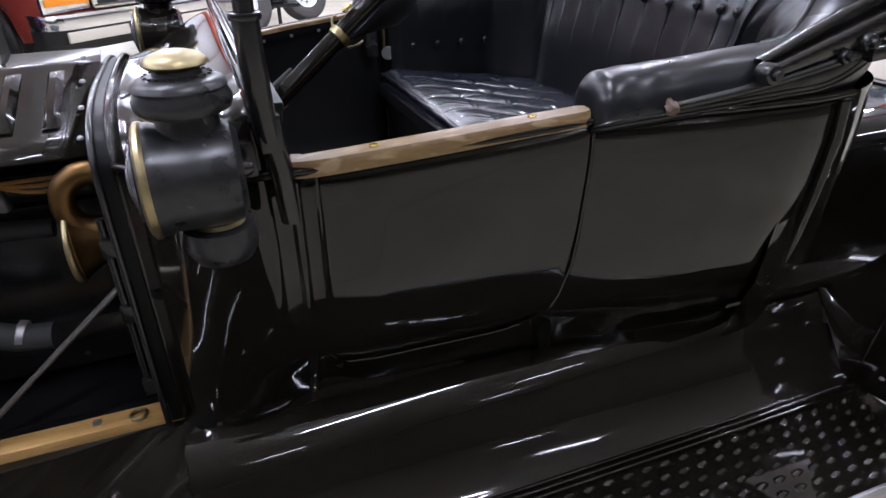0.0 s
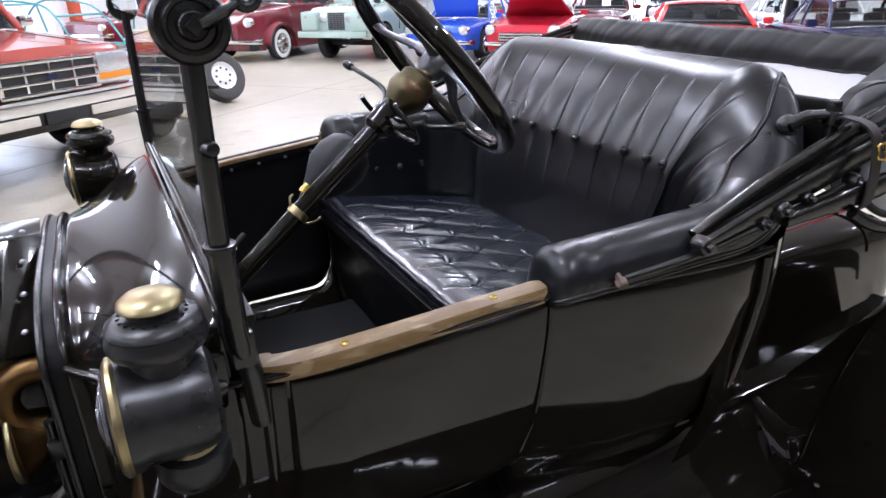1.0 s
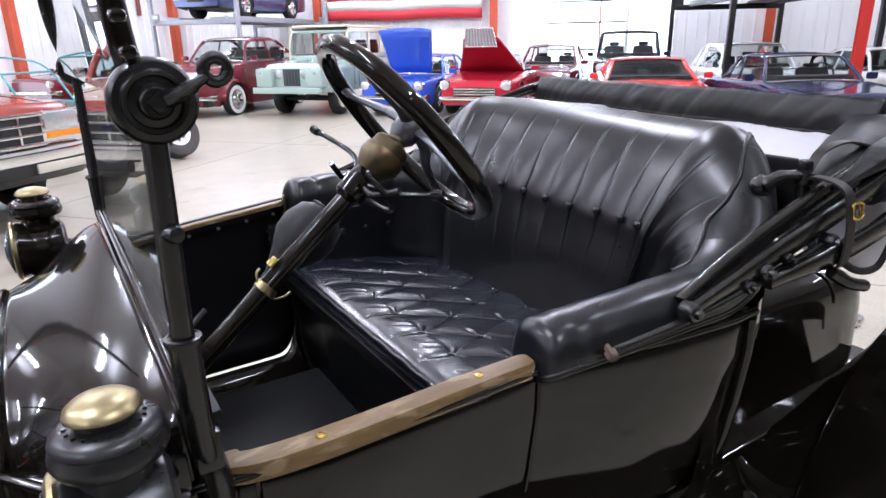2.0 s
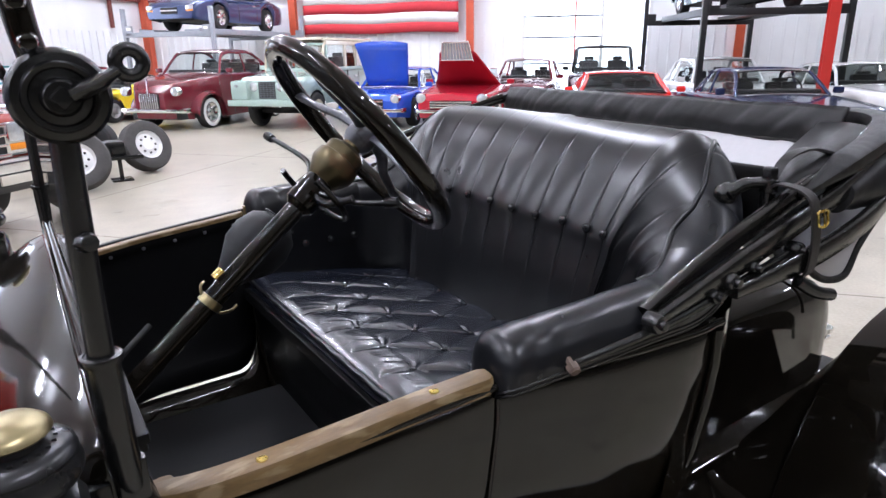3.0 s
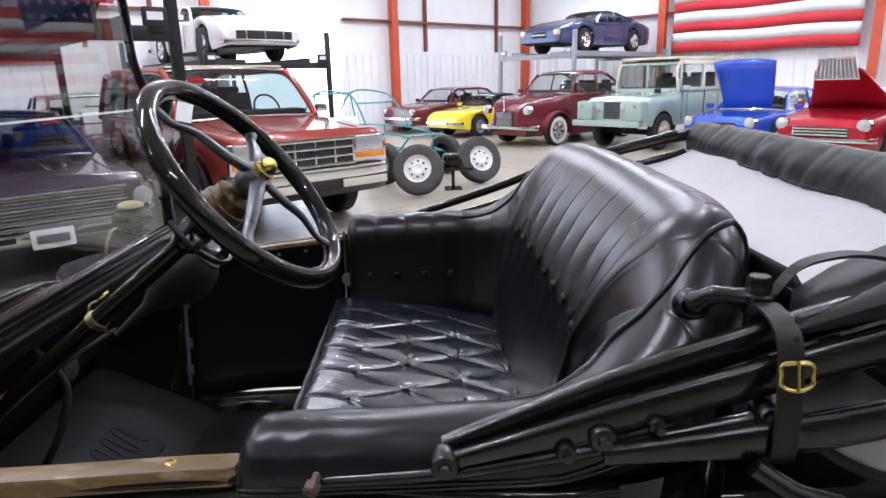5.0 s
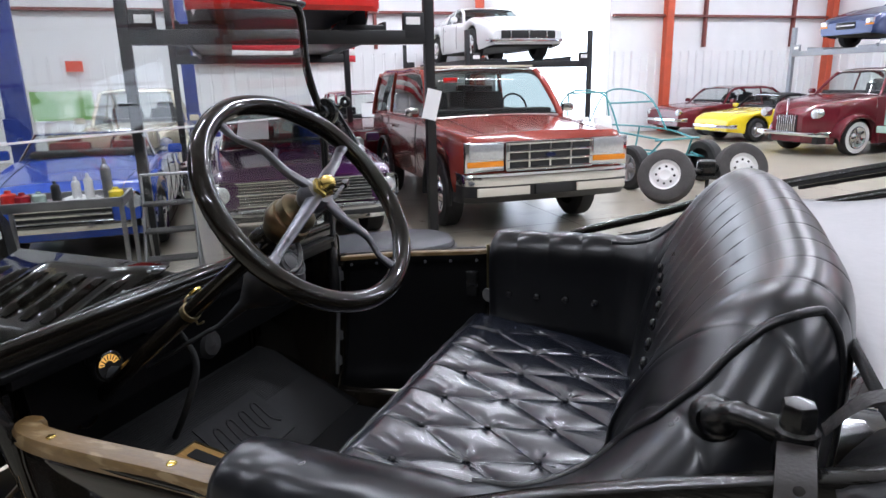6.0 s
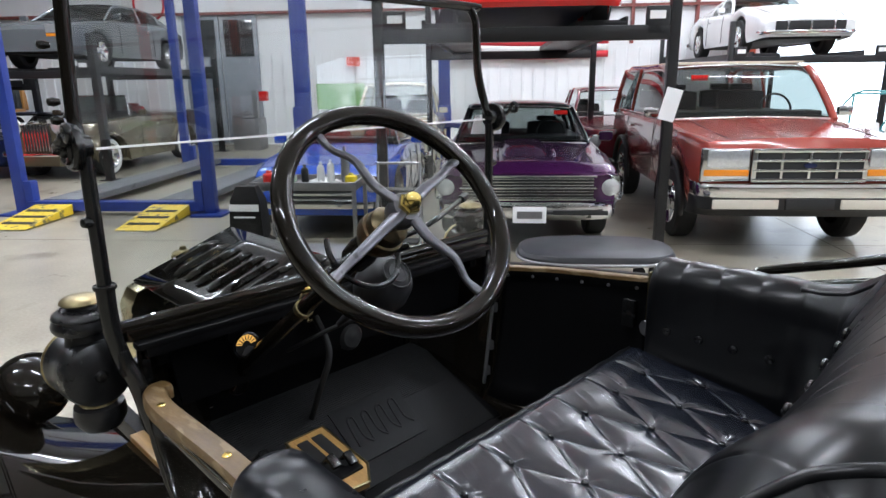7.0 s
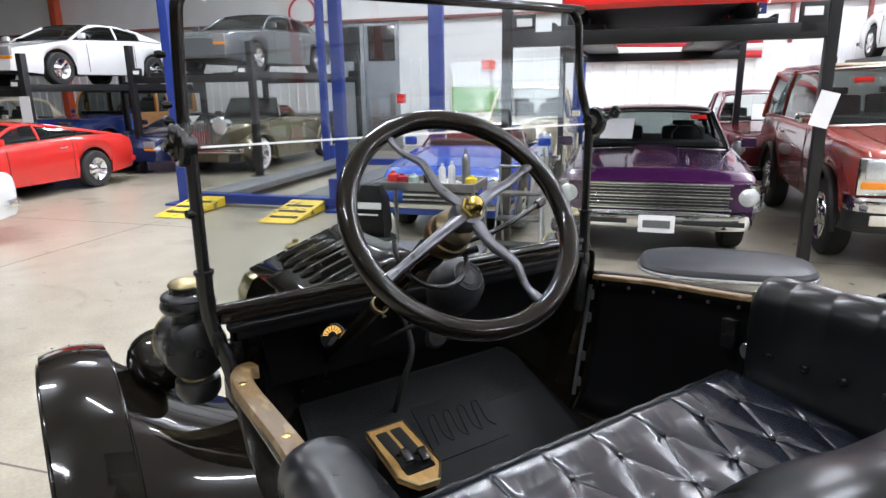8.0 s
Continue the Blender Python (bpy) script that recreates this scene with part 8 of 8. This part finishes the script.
# blue two-post lift further back
for k, (u, v) in enumerate(((3.4, 20.4), (3.4, 23.6))):
    p = hall(u, v)
    root = thing("lift_post", "tall blue two-post lift column", "lift post", "blue lift posts", at=p, rz=HALL_ANG)
    bm = boxes(((0, 0, 1.9), (0.26, 0.24, 3.8), 0.012), ((0, 0, 0.02), (0.5, 0.5, 0.04), 0.006))
    part("column", bm, BLUE_STEEL, root)
    bm = boxes(((0.12, 0, 0.9), (0.2, 0.3, 0.5), 0.02), ((0.5, 0.25, 0.75), (0.9, 0.10, 0.10), 0.01, Matrix.Rotation(0.5, 3, "Z")))
    part("carriage", bm, BLUE_STEEL, root)
# red safety column in the room
bm = bmesh.new()
for du, dv, su, sv in ((0, 0, 0.012, 0.18), (0, 0.09, 0.16, 0.014), (0, -0.09, 0.16, 0.014)):
    p = Vector((11.45, 4.56, 0)) + BU * du + BV * dv
    box(bm, (p.x, p.y, CEIL / 2), (su, sv, CEIL), 0, Matrix.Rotation(radians(HALL_ANG), 3, "Z"))
tagged(new("column", finish(bm, "column", material("bright_red_steel", (0.55, 0.03, 0.02), 0.4, vary=0.12, scale=4), 0)), "bright red painted steel roof column", "column", kind="structure")

# ---------- loose things in the hall ----------
# flags
FRED = material("flag_red_cloth", (0.50, 0.03, 0.04), 0.8, vary=0.1, scale=3)
FWHITE = material("flag_white_cloth", (0.72, 0.70, 0.68), 0.8, vary=0.06, scale=3)
FBLUE = material("flag_blue_cloth", (0.03, 0.04, 0.16), 0.8, vary=0.1, scale=3)


def flag(label, origin, along, inward, width, z0, stripe, canton_left):
    """A large striped flag hung flat on a wall."""
    root = thing("wall_flag", label, "flag", "flags")

    def cloth(name, s0, s1, z_a, z_b, off, mat):
        bm = bmesh.new()
        n = max(4, int((s1 - s0) * 8))
        rows = []
        for i in range(n + 1):
            s = lerp(s0, s1, i / n)
            w = 0.02 * math.sin(s * 3.1) + 0.012 * math.sin(s * 7.3 + 1)
            p = origin + along * s + inward * (off + 0.24 + w)
            rows.append([(p.x, p.y, z_a + 0.02 * math.sin(s * 2.0)), (p.x, p.y, (z_a + z_b) / 2 + 0.02 * math.sin(s * 2.0)), (p.x, p.y, z_b + 0.02 * math.sin(s * 2.0))])
        loft(bm, rows)
        ob = part(name, bm, mat, root)
        ob.modifiers.new("thick", "SOLIDIFY").thickness = 0.004
        return ob

    for k in range(13):
        cloth("stripe", 0, width, z0 + stripe * k, z0 + stripe * (k + 1), 0.0, FRED if k % 2 == 0 else FWHITE)
    c0, c1 = (0.0, width * 0.4) if canton_left else (width * 0.6, width)
    cn = cloth("canton", c0, c1, z0 + stripe * 6, z0 + stripe * 13, 0.02, FBLUE)
    star = bmesh.new()
    pts = []
    for q in range(10):
        a = math.pi / 2 + q * math.pi / 5
        rr = stripe * (0.38 if q % 2 == 0 else 0.16)
        pts.append((rr * math.cos(a), rr * math.sin(a)))
    c = star.verts.new((0, 0, 0.012))
    ring = [star.verts.new((x, y, 0)) for x, y in pts]
    for q in range(10):
        star.faces.new((c, ring[q], ring[(q + 1) % 10]))
    SM = finish(star, "star", FWHITE, 0)
    rot = Matrix((along, Vector((0, 0, 1)), inward)).transposed().to_4x4()
    for i in range(6):
        for j in range(5):
            s = lerp(c0, c1, (i + 0.6) / 6.2)
            p = origin + along * s + inward * 0.31
            ob = new("star", SM)
            ob.matrix_basis = Matrix.Translation((p.x, p.y, z0 + stripe * (6.7 + 1.35 * j))) @ rot
            ob.parent = cn
    return root


flag("large red and white striped flag with a blue starred corner", hall(6.5, 0.0), BU, BV, 5.3, 2.24, 0.30, True)
flag("striped flag with a blue starred corner on the window wall", hall(0.0, 20.6), -BV, BU, 4.2, 2.2, 0.165, False)


# spare wheels on a bare axle
def spare(at, tilt, rz):
    root = thing("spare_wheel", "dusty tyre on a white steel wheel", "wheel", "loose wheels")
    m = pose(at[0], at[1], at[2], 0, 0, rz) @ pose(0, 0, 0, tilt, 0, 0)
    root.matrix_basis = m
    bm = bmesh.new()
    tread = [(0.362 if q % 2 else 0.354, -0.066 + 0.012 * q) for q in range(12)]
    lathe(bm, [(0.20, -0.10), (0.30, -0.115), (0.345, -0.10), (0.358, -0.072)] + tread + [(0.358, 0.072), (0.345, 0.10), (0.30, 0.115), (0.20, 0.10)], (0, 0, 0), (0, -1, 0), 36)
    part("tyre", bm, RUBBER_GREY, root)
    bm = bmesh.new()
    lathe(bm, [(0.205, 0.10), (0.20, 0.085), (0.165, 0.05), (0.13, 0.055), (0.10, 0.075), (0.07, 0.085), (0.03, 0.07), (0, 0.07)], (0, 0, 0), (0, -1, 0), 28)
    rm = part("rim", bm, WHITE, root, "white steel wheel")
    for k in range(8):
        a = 2 * math.pi * k / 8
        bm = bmesh.new()
        lathe(bm, [(0.016, 0.0), (0.016, 0.012), (0, 0.012)], (0.115 * math.cos(a), -0.068, 0.115 * math.sin(a)), (0, -1, 0), 10)
        part("hole", bm, DARK, rm)
    return root


spare((0.11, 7.74, 0.365), -22, -8)
spare((1.05, 8.75, 0.365), -20, 24)
ax = thing("bare_axle", "bare rusty axle on a stand between loose wheels", "axle")
bm = bmesh.new()
tube(bm, [(0.25, 7.95, 0.38), (0.95, 8.85, 0.38)], 0.05, 10)
box(bm, (0.6, 8.4, 0.40), (0.26, 0.26, 0.24), 0.06)
part("beam", bm, IRON, ax)
bm = boxes(((0.62, 8.22, 0.16), (0.05, 0.05, 0.32), 0.005), ((0.62, 8.22, 0.012), (0.26, 0.26, 0.024), 0.004), ((0.62, 8.22, 0.30), (0.6, 0.06, 0.05), 0.006))
part("stand", bm, IRON, ax)

# teal tubular buggy frame
TEAL = material("teal_tube_paint", (0.06, 0.28, 0.30), 0.35, vary=0.12, scale=6)
bug = thing("buggy_chassis", "teal tubular buggy chassis with black tyres", "buggy", at=(-0.95, 10.3, 0), rz=HALL_ANG + 8)
def rod(pts, r=0.015):
    bm = bmesh.new()
    tube(bm, spl(pts, 4), r, 8)
    part("tube", bm, TEAL, bug)
for s in (1, -1):
    rod([(1.6, s * 0.35, 0.45), (0.8, s * 0.55, 0.42), (-0.6, s * 0.55, 0.42), (-1.5, s * 0.35, 0.5)])
    rod([(1.5, s * 0.30, 0.72), (0.8, s * 0.50, 0.80), (-0.2, s * 0.52, 0.82), (-1.2, s * 0.45, 0.80)])
    rod([(0.75, s * 0.50, 0.80), (0.45, s * 0.46, 1.25), (0.1, s * 0.42, 1.42), (-0.7, s * 0.42, 1.40), (-1.2, s * 0.45, 0.80)])
    rod([(1.5, s * 0.30, 0.72), (1.3, s * 0.42, 0.44)])
    rod([(0.0, s * 0.54, 0.42), (0.1, s * 0.52, 0.82)])
    rod([(-0.6, s * 0.54, 0.42), (-0.7, s * 0.42, 1.40)])
    rod([(1.5, s * 0.3, 0.5), (1.35, s * 0.75, 0.38)])
for x, z in ((0.45, 1.25), (-0.7, 1.40), (1.5, 0.72), (-1.2, 0.80), (0.8, 0.44), (-0.6, 0.44)):
    rod([(x, -0.45, z), (x, 0.45, z)])
wheel_set(bug, 2.7, 1.5, 0.33, 0.2, STEEL)
bm = boxes(((-1.0, 0, 0.62), (0.7, 0.5, 0.40), 0.05))
part("engine", bm, STEEL, bug)
for s in (1, -1):
    bm = boxes(((-0.3, s * 0.25, 0.62), (0.42, 0.42, 0.12), 0.04), ((-0.55, s * 0.25, 0.80), (0.08, 0.38, 0.36), 0.03, Matrix.Rotation(radians(-12), 3, "Y")))
    part("seat", bm, WHITE, bug)

# low dark pad on the floor beside the car
pad = thing("creeper_pad", "low dark grey padded creeper board on castors", "creeper", at=(-1.95, 3.55, 0), rz=HALL_ANG + 90)
GREYPAD = material("slate_vinyl", (0.034, 0.035, 0.040), 0.42, vary=0.1, scale=5, bump=0.05)
ol = []
for k in range(28):
    a = 2 * math.pi * k / 28
    c, s = math.cos(a), math.sin(a)
    ol.append((0.62 * math.copysign(abs(c) ** 0.6, c), 0.36 * math.copysign(abs(s) ** 0.7, s)))
bm = bmesh.new()
loft(bm, [[(x * k, y * k, z) for x, y in ol] for k, z in ((0.90, 0.26), (1.0, 0.27), (1.015, 0.295), (0.985, 0.325), (0.9, 0.34), (0.5, 0.352), (0.02, 0.355))], True, True)
part("pad", bm, GREYPAD, pad)
bm = bmesh.new()
tube(bm, [(x * 1.02, y * 1.02, 0.265) for x, y in ol], 0.014, 8, closed=True)
part("edge_trim", bm, STEEL, pad)
for sx in (1, -1):
    for sy in (1, -1):
        bm = bmesh.new()
        tube(bm, [(sx * 0.42, sy * 0.2, 0.26), (sx * 0.42, sy * 0.2, 0.09)], 0.02, 8)
        lathe(bm, [(0.0, -0.02), (0.05, -0.02), (0.05, 0.02), (0, 0.02)], (sx * 0.42, sy * 0.2, 0.05), (0, 1, 0), 14)
        part("castor", bm, RUBBER, pad)

# tool cart with bottles in front of the blue car
cart = thing("tool_cart", "grey steel tool cart with an open top tray", "tool cart", at=(-3.62, 1.95, 0), rz=HALL_ANG)
bm = boxes(((0, 0, 0.86), (0.46, 0.84, 0.02), 0.004), ((0.22, 0, 0.885), (0.02, 0.84, 0.06), 0.004), ((-0.22, 0, 0.885), (0.02, 0.84, 0.06), 0.004), ((0, 0.41, 0.885), (0.46, 0.02, 0.06), 0.004), ((0, -0.41, 0.885), (0.46, 0.02, 0.06), 0.004))
part("tray", bm, STEEL, cart)
bm = boxes(((0, 0, 0.30), (0.46, 0.84, 0.03), 0.004))
part("shelf", bm, STEEL, cart)
for sx in (1, -1):
    for sy in (1, -1):
        bm = boxes(((sx * 0.21, sy * 0.40, 0.50), (0.03, 0.03, 0.76), 0.004))
        part("leg", bm, STEEL, cart)
        bm = bmesh.new()
        lathe(bm, [(0, -0.02), (0.055, -0.02), (0.06, 0), (0.055, 0.02), (0, 0.02)], (sx * 0.21, sy * 0.40, 0.06), (0, 1, 0), 14)
        part("castor", bm, RUBBER, cart)
CM = cart.matrix_basis
BOTS = [(-0.30, 0.30, 0.035, "tall steel thermos bottle", STEEL), (-0.18, 0.20, 0.03, "white plastic spray bottle on the cart", WHITE), (-0.10, 0.18, 0.03, "small white squeeze bottle on the cart", WHITE), (0.30, 0.12, 0.05, "red tin of polish", P_RED), (0.22, 0.10, 0.05, "dark red polish jar on the cart", P_DRED), (0.12, 0.10, 0.045, "pale green polish jar on the cart", P_GREEN), (0.03, 0.16, 0.03, "black metal spray can on the cart", LIFT_BLACK), (-0.36, 0.10, 0.05, "small yellow tin on the cart", P_YELLOW)]
for y, h, r, lab, mt in BOTS:
    o = CM @ Vector((0.03 if h > 0.15 else 0.10, -y, 0.871))
    bm = bmesh.new()
    lathe(bm, [(0, 0), (r, 0), (r, h * 0.72), (r * 0.85, h * 0.8), (r * 0.4, h * 0.86), (r * 0.4, h * 0.96), (r * 0.34, h), (0, h)], (0, 0, 0), (0, 0, 1), 14)
    ob = solo("bottle" if h > 0.15 else "jar", bm, mt, lab, "bottle" if h > 0.15 else "jar", "polish bottles")
    ob.location = o
rag = CM @ Vector((-0.02, 0.10, 0.872))
bm = bmesh.new()
rg = []
for i in range(13):
    rg.append([(0.24 * (i / 12 - 0.5), 0.20 * (j / 10 - 0.5), 0.015 + 0.055 * abs(noise.noise(Vector((i * 0.5, j * 0.5, 3)))) * math.sin(math.pi * i / 12) ** 0.5) for j in range(11)])
loft(bm, rg)
ob = solo("rag", bm, WHITE, "crumpled white rag on the cart", "rag")
ob.location = rag
ob.modifiers.new("thick", "SOLIDIFY").thickness = 0.006
# black tote bag hanging on the cart
bm = bmesh.new()
loft(bm, [[(x * k + 0.0, y * k2, z) for x, y in ((0.09, 0.16), (0.09, -0.16), (-0.09, -0.16), (-0.09, 0.16))] for k, k2, z in ((0.75, 0.72, 0.0), (1.0, 0.80, 0.05), (0.9, 0.74, 0.20), (0.8, 0.70, 0.30), (0.45, 0.45, 0.40))], True, True)
bag = tagged(new("tote_bag", finish(bm, "tote_bag", CLOTH, 30)), "black cloth tote bag with pale print on a stool", "bag")
bag.matrix_basis = CM @ pose(0.42, -0.36, 0.52)
bm = boxes(((0.095, 0, 0.25), (0.004, 0.22, 0.05)), ((0.095, 0, 0.18), (0.004, 0.16, 0.012)))
part("print_bar", bm, PAPER, bag)
st = thing("work_stool", "small dark work stool under a bag", "stool")
st.matrix_basis = CM @ pose(0.42, -0.36, 0)
bm = bmesh.new()
lathe(bm, [(0, 0.49), (0.17, 0.49), (0.18, 0.505), (0.16, 0.519), (0, 0.519)], (0, 0, 0), (0, 0, 1), 20)
part("seat", bm, RUBBER, st)
for k in range(4):
    a = k * math.pi / 2 + 0.78
    bm = bmesh.new()
    tube(bm, [(0.12 * math.cos(a), 0.12 * math.sin(a), 0.49), (0.2 * math.cos(a), 0.2 * math.sin(a), 0.0)], 0.014, 8)
    part("leg", bm, STEEL, st)

# on the window wall: grey double door, exit sign, round sign, hose
dd = thing("door_1", "grey steel double doors with dark upper panes", "door", kind="structure")
for k in (0, 1):
    c = hall(0.06, 26.2 + 1.05 * k, 0)
    bm = bmesh.new()
    box(bm, (c.x, c.y, 1.75), (0.06, 1.02, 3.4), 0.008, Matrix.Rotation(radians(HALL_ANG), 3, "Z"))
    lf = part("leaf", bm, GREY_STEEL, dd)
    c2 = hall(0.10, 26.2 + 1.05 * k, 0)
    bm = bmesh.new()
    box(bm, (c2.x, c2.y, 2.85), (0.03, 0.80, 0.95), 0.004, Matrix.Rotation(radians(HALL_ANG), 3, "Z"))
    part("pane", bm, DARKGLASS, lf)
ex = thing("exit_sign", "red lit exit sign box", "exit sign")
bm = bmesh.new()
hall_box(bm, 0.12, 23.1, 2.2, 0.06, 0.36, 0.24, 0.01)
part("box", bm, glow("exit_red", (1.0, 0.16, 0.10), 0.9), ex)
sg = thing("round_sign", "white square sign with a plain red ring", "sign")
bm = bmesh.new()
hall_box(bm, 0.09, 28.6, 3.55, 0.03, 1.5, 1.7, 0.004)
part("board", bm, WHITE, sg)
bm = bmesh.new()
cc = hall(0.12, 28.6, 3.75)
tube(bm, [cc + BV * (0.42 * math.cos(a)) + Vector((0, 0, 0.42 * math.sin(a))) for a in [k * math.pi / 16 for k in range(32)]], 0.03, 6, closed=True)
part("ring", bm, FRED, sg)
# grey machine below the doors and fire extinguisher
mc = thing("tyre_machine", "grey workshop machine with valves", "machine", at=hall(1.4, 25.6), rz=HALL_ANG)
bm = boxes(((0, 0, 0.4), (0.6, 0.7, 0.8), 0.03), ((0, 0.2, 1.1), (0.14, 0.14, 0.8), 0.02), ((0.2, 0, 0.95), (0.5, 0.1, 0.1), 0.02))
lathe(bm, [(0.0, 0.0), (0.30, 0.0), (0.30, 0.06), (0, 0.08)], (0.05, -0.1, 0.82), (0, 0, 1), 20)
part("body", bm, STEEL, mc)
bm = boxes(((0.05, 0.45, 1.35), (0.2, 0.2, 0.24), 0.02))
part("red_box", bm, P_RED, mc)
fe = thing("fire_extinguisher", "red fire extinguisher on the flag wall", "fire extinguisher")
o = hall(13.4, 0.25, 1.0)
bm = bmesh.new()
lathe(bm, [(0, -0.25), (0.08, -0.25), (0.085, 0.15), (0.06, 0.22), (0.025, 0.25), (0.02, 0.30)], o, (0, 0, 1), 16)
part("tank", bm, P_RED, fe)

# folding step stool beside the tool cart
ss = thing("step_stool", "grey steel folding step stool with three treads", "step stool", at=(-3.75, 3.02, 0), rz=HALL_ANG)
for s in (1, -1):
    bm = bmesh.new()
    tube(bm, [(0.28, s * 0.22, 0.013), (0.02, s * 0.20, 0.70), (-0.02, s * 0.20, 0.92)], 0.013, 8)
    part("rail", bm, STEEL, ss)
    bm = bmesh.new()
    tube(bm, [(-0.26, s * 0.21, 0.013), (0.0, s * 0.19, 0.66)], 0.012, 8)
    part("leg", bm, STEEL, ss)
for x, z in ((0.20, 0.22), (0.11, 0.45), (0.0, 0.67)):
    part("tread", boxes(((x, 0, z), (0.17, 0.40, 0.025), 0.008)), RUBBER_GREY, ss)
bm = bmesh.new()
tube(bm, [(-0.02, -0.20, 0.92), (-0.02, 0.20, 0.92)], 0.013, 8)
part("handle", bm, STEEL, ss)
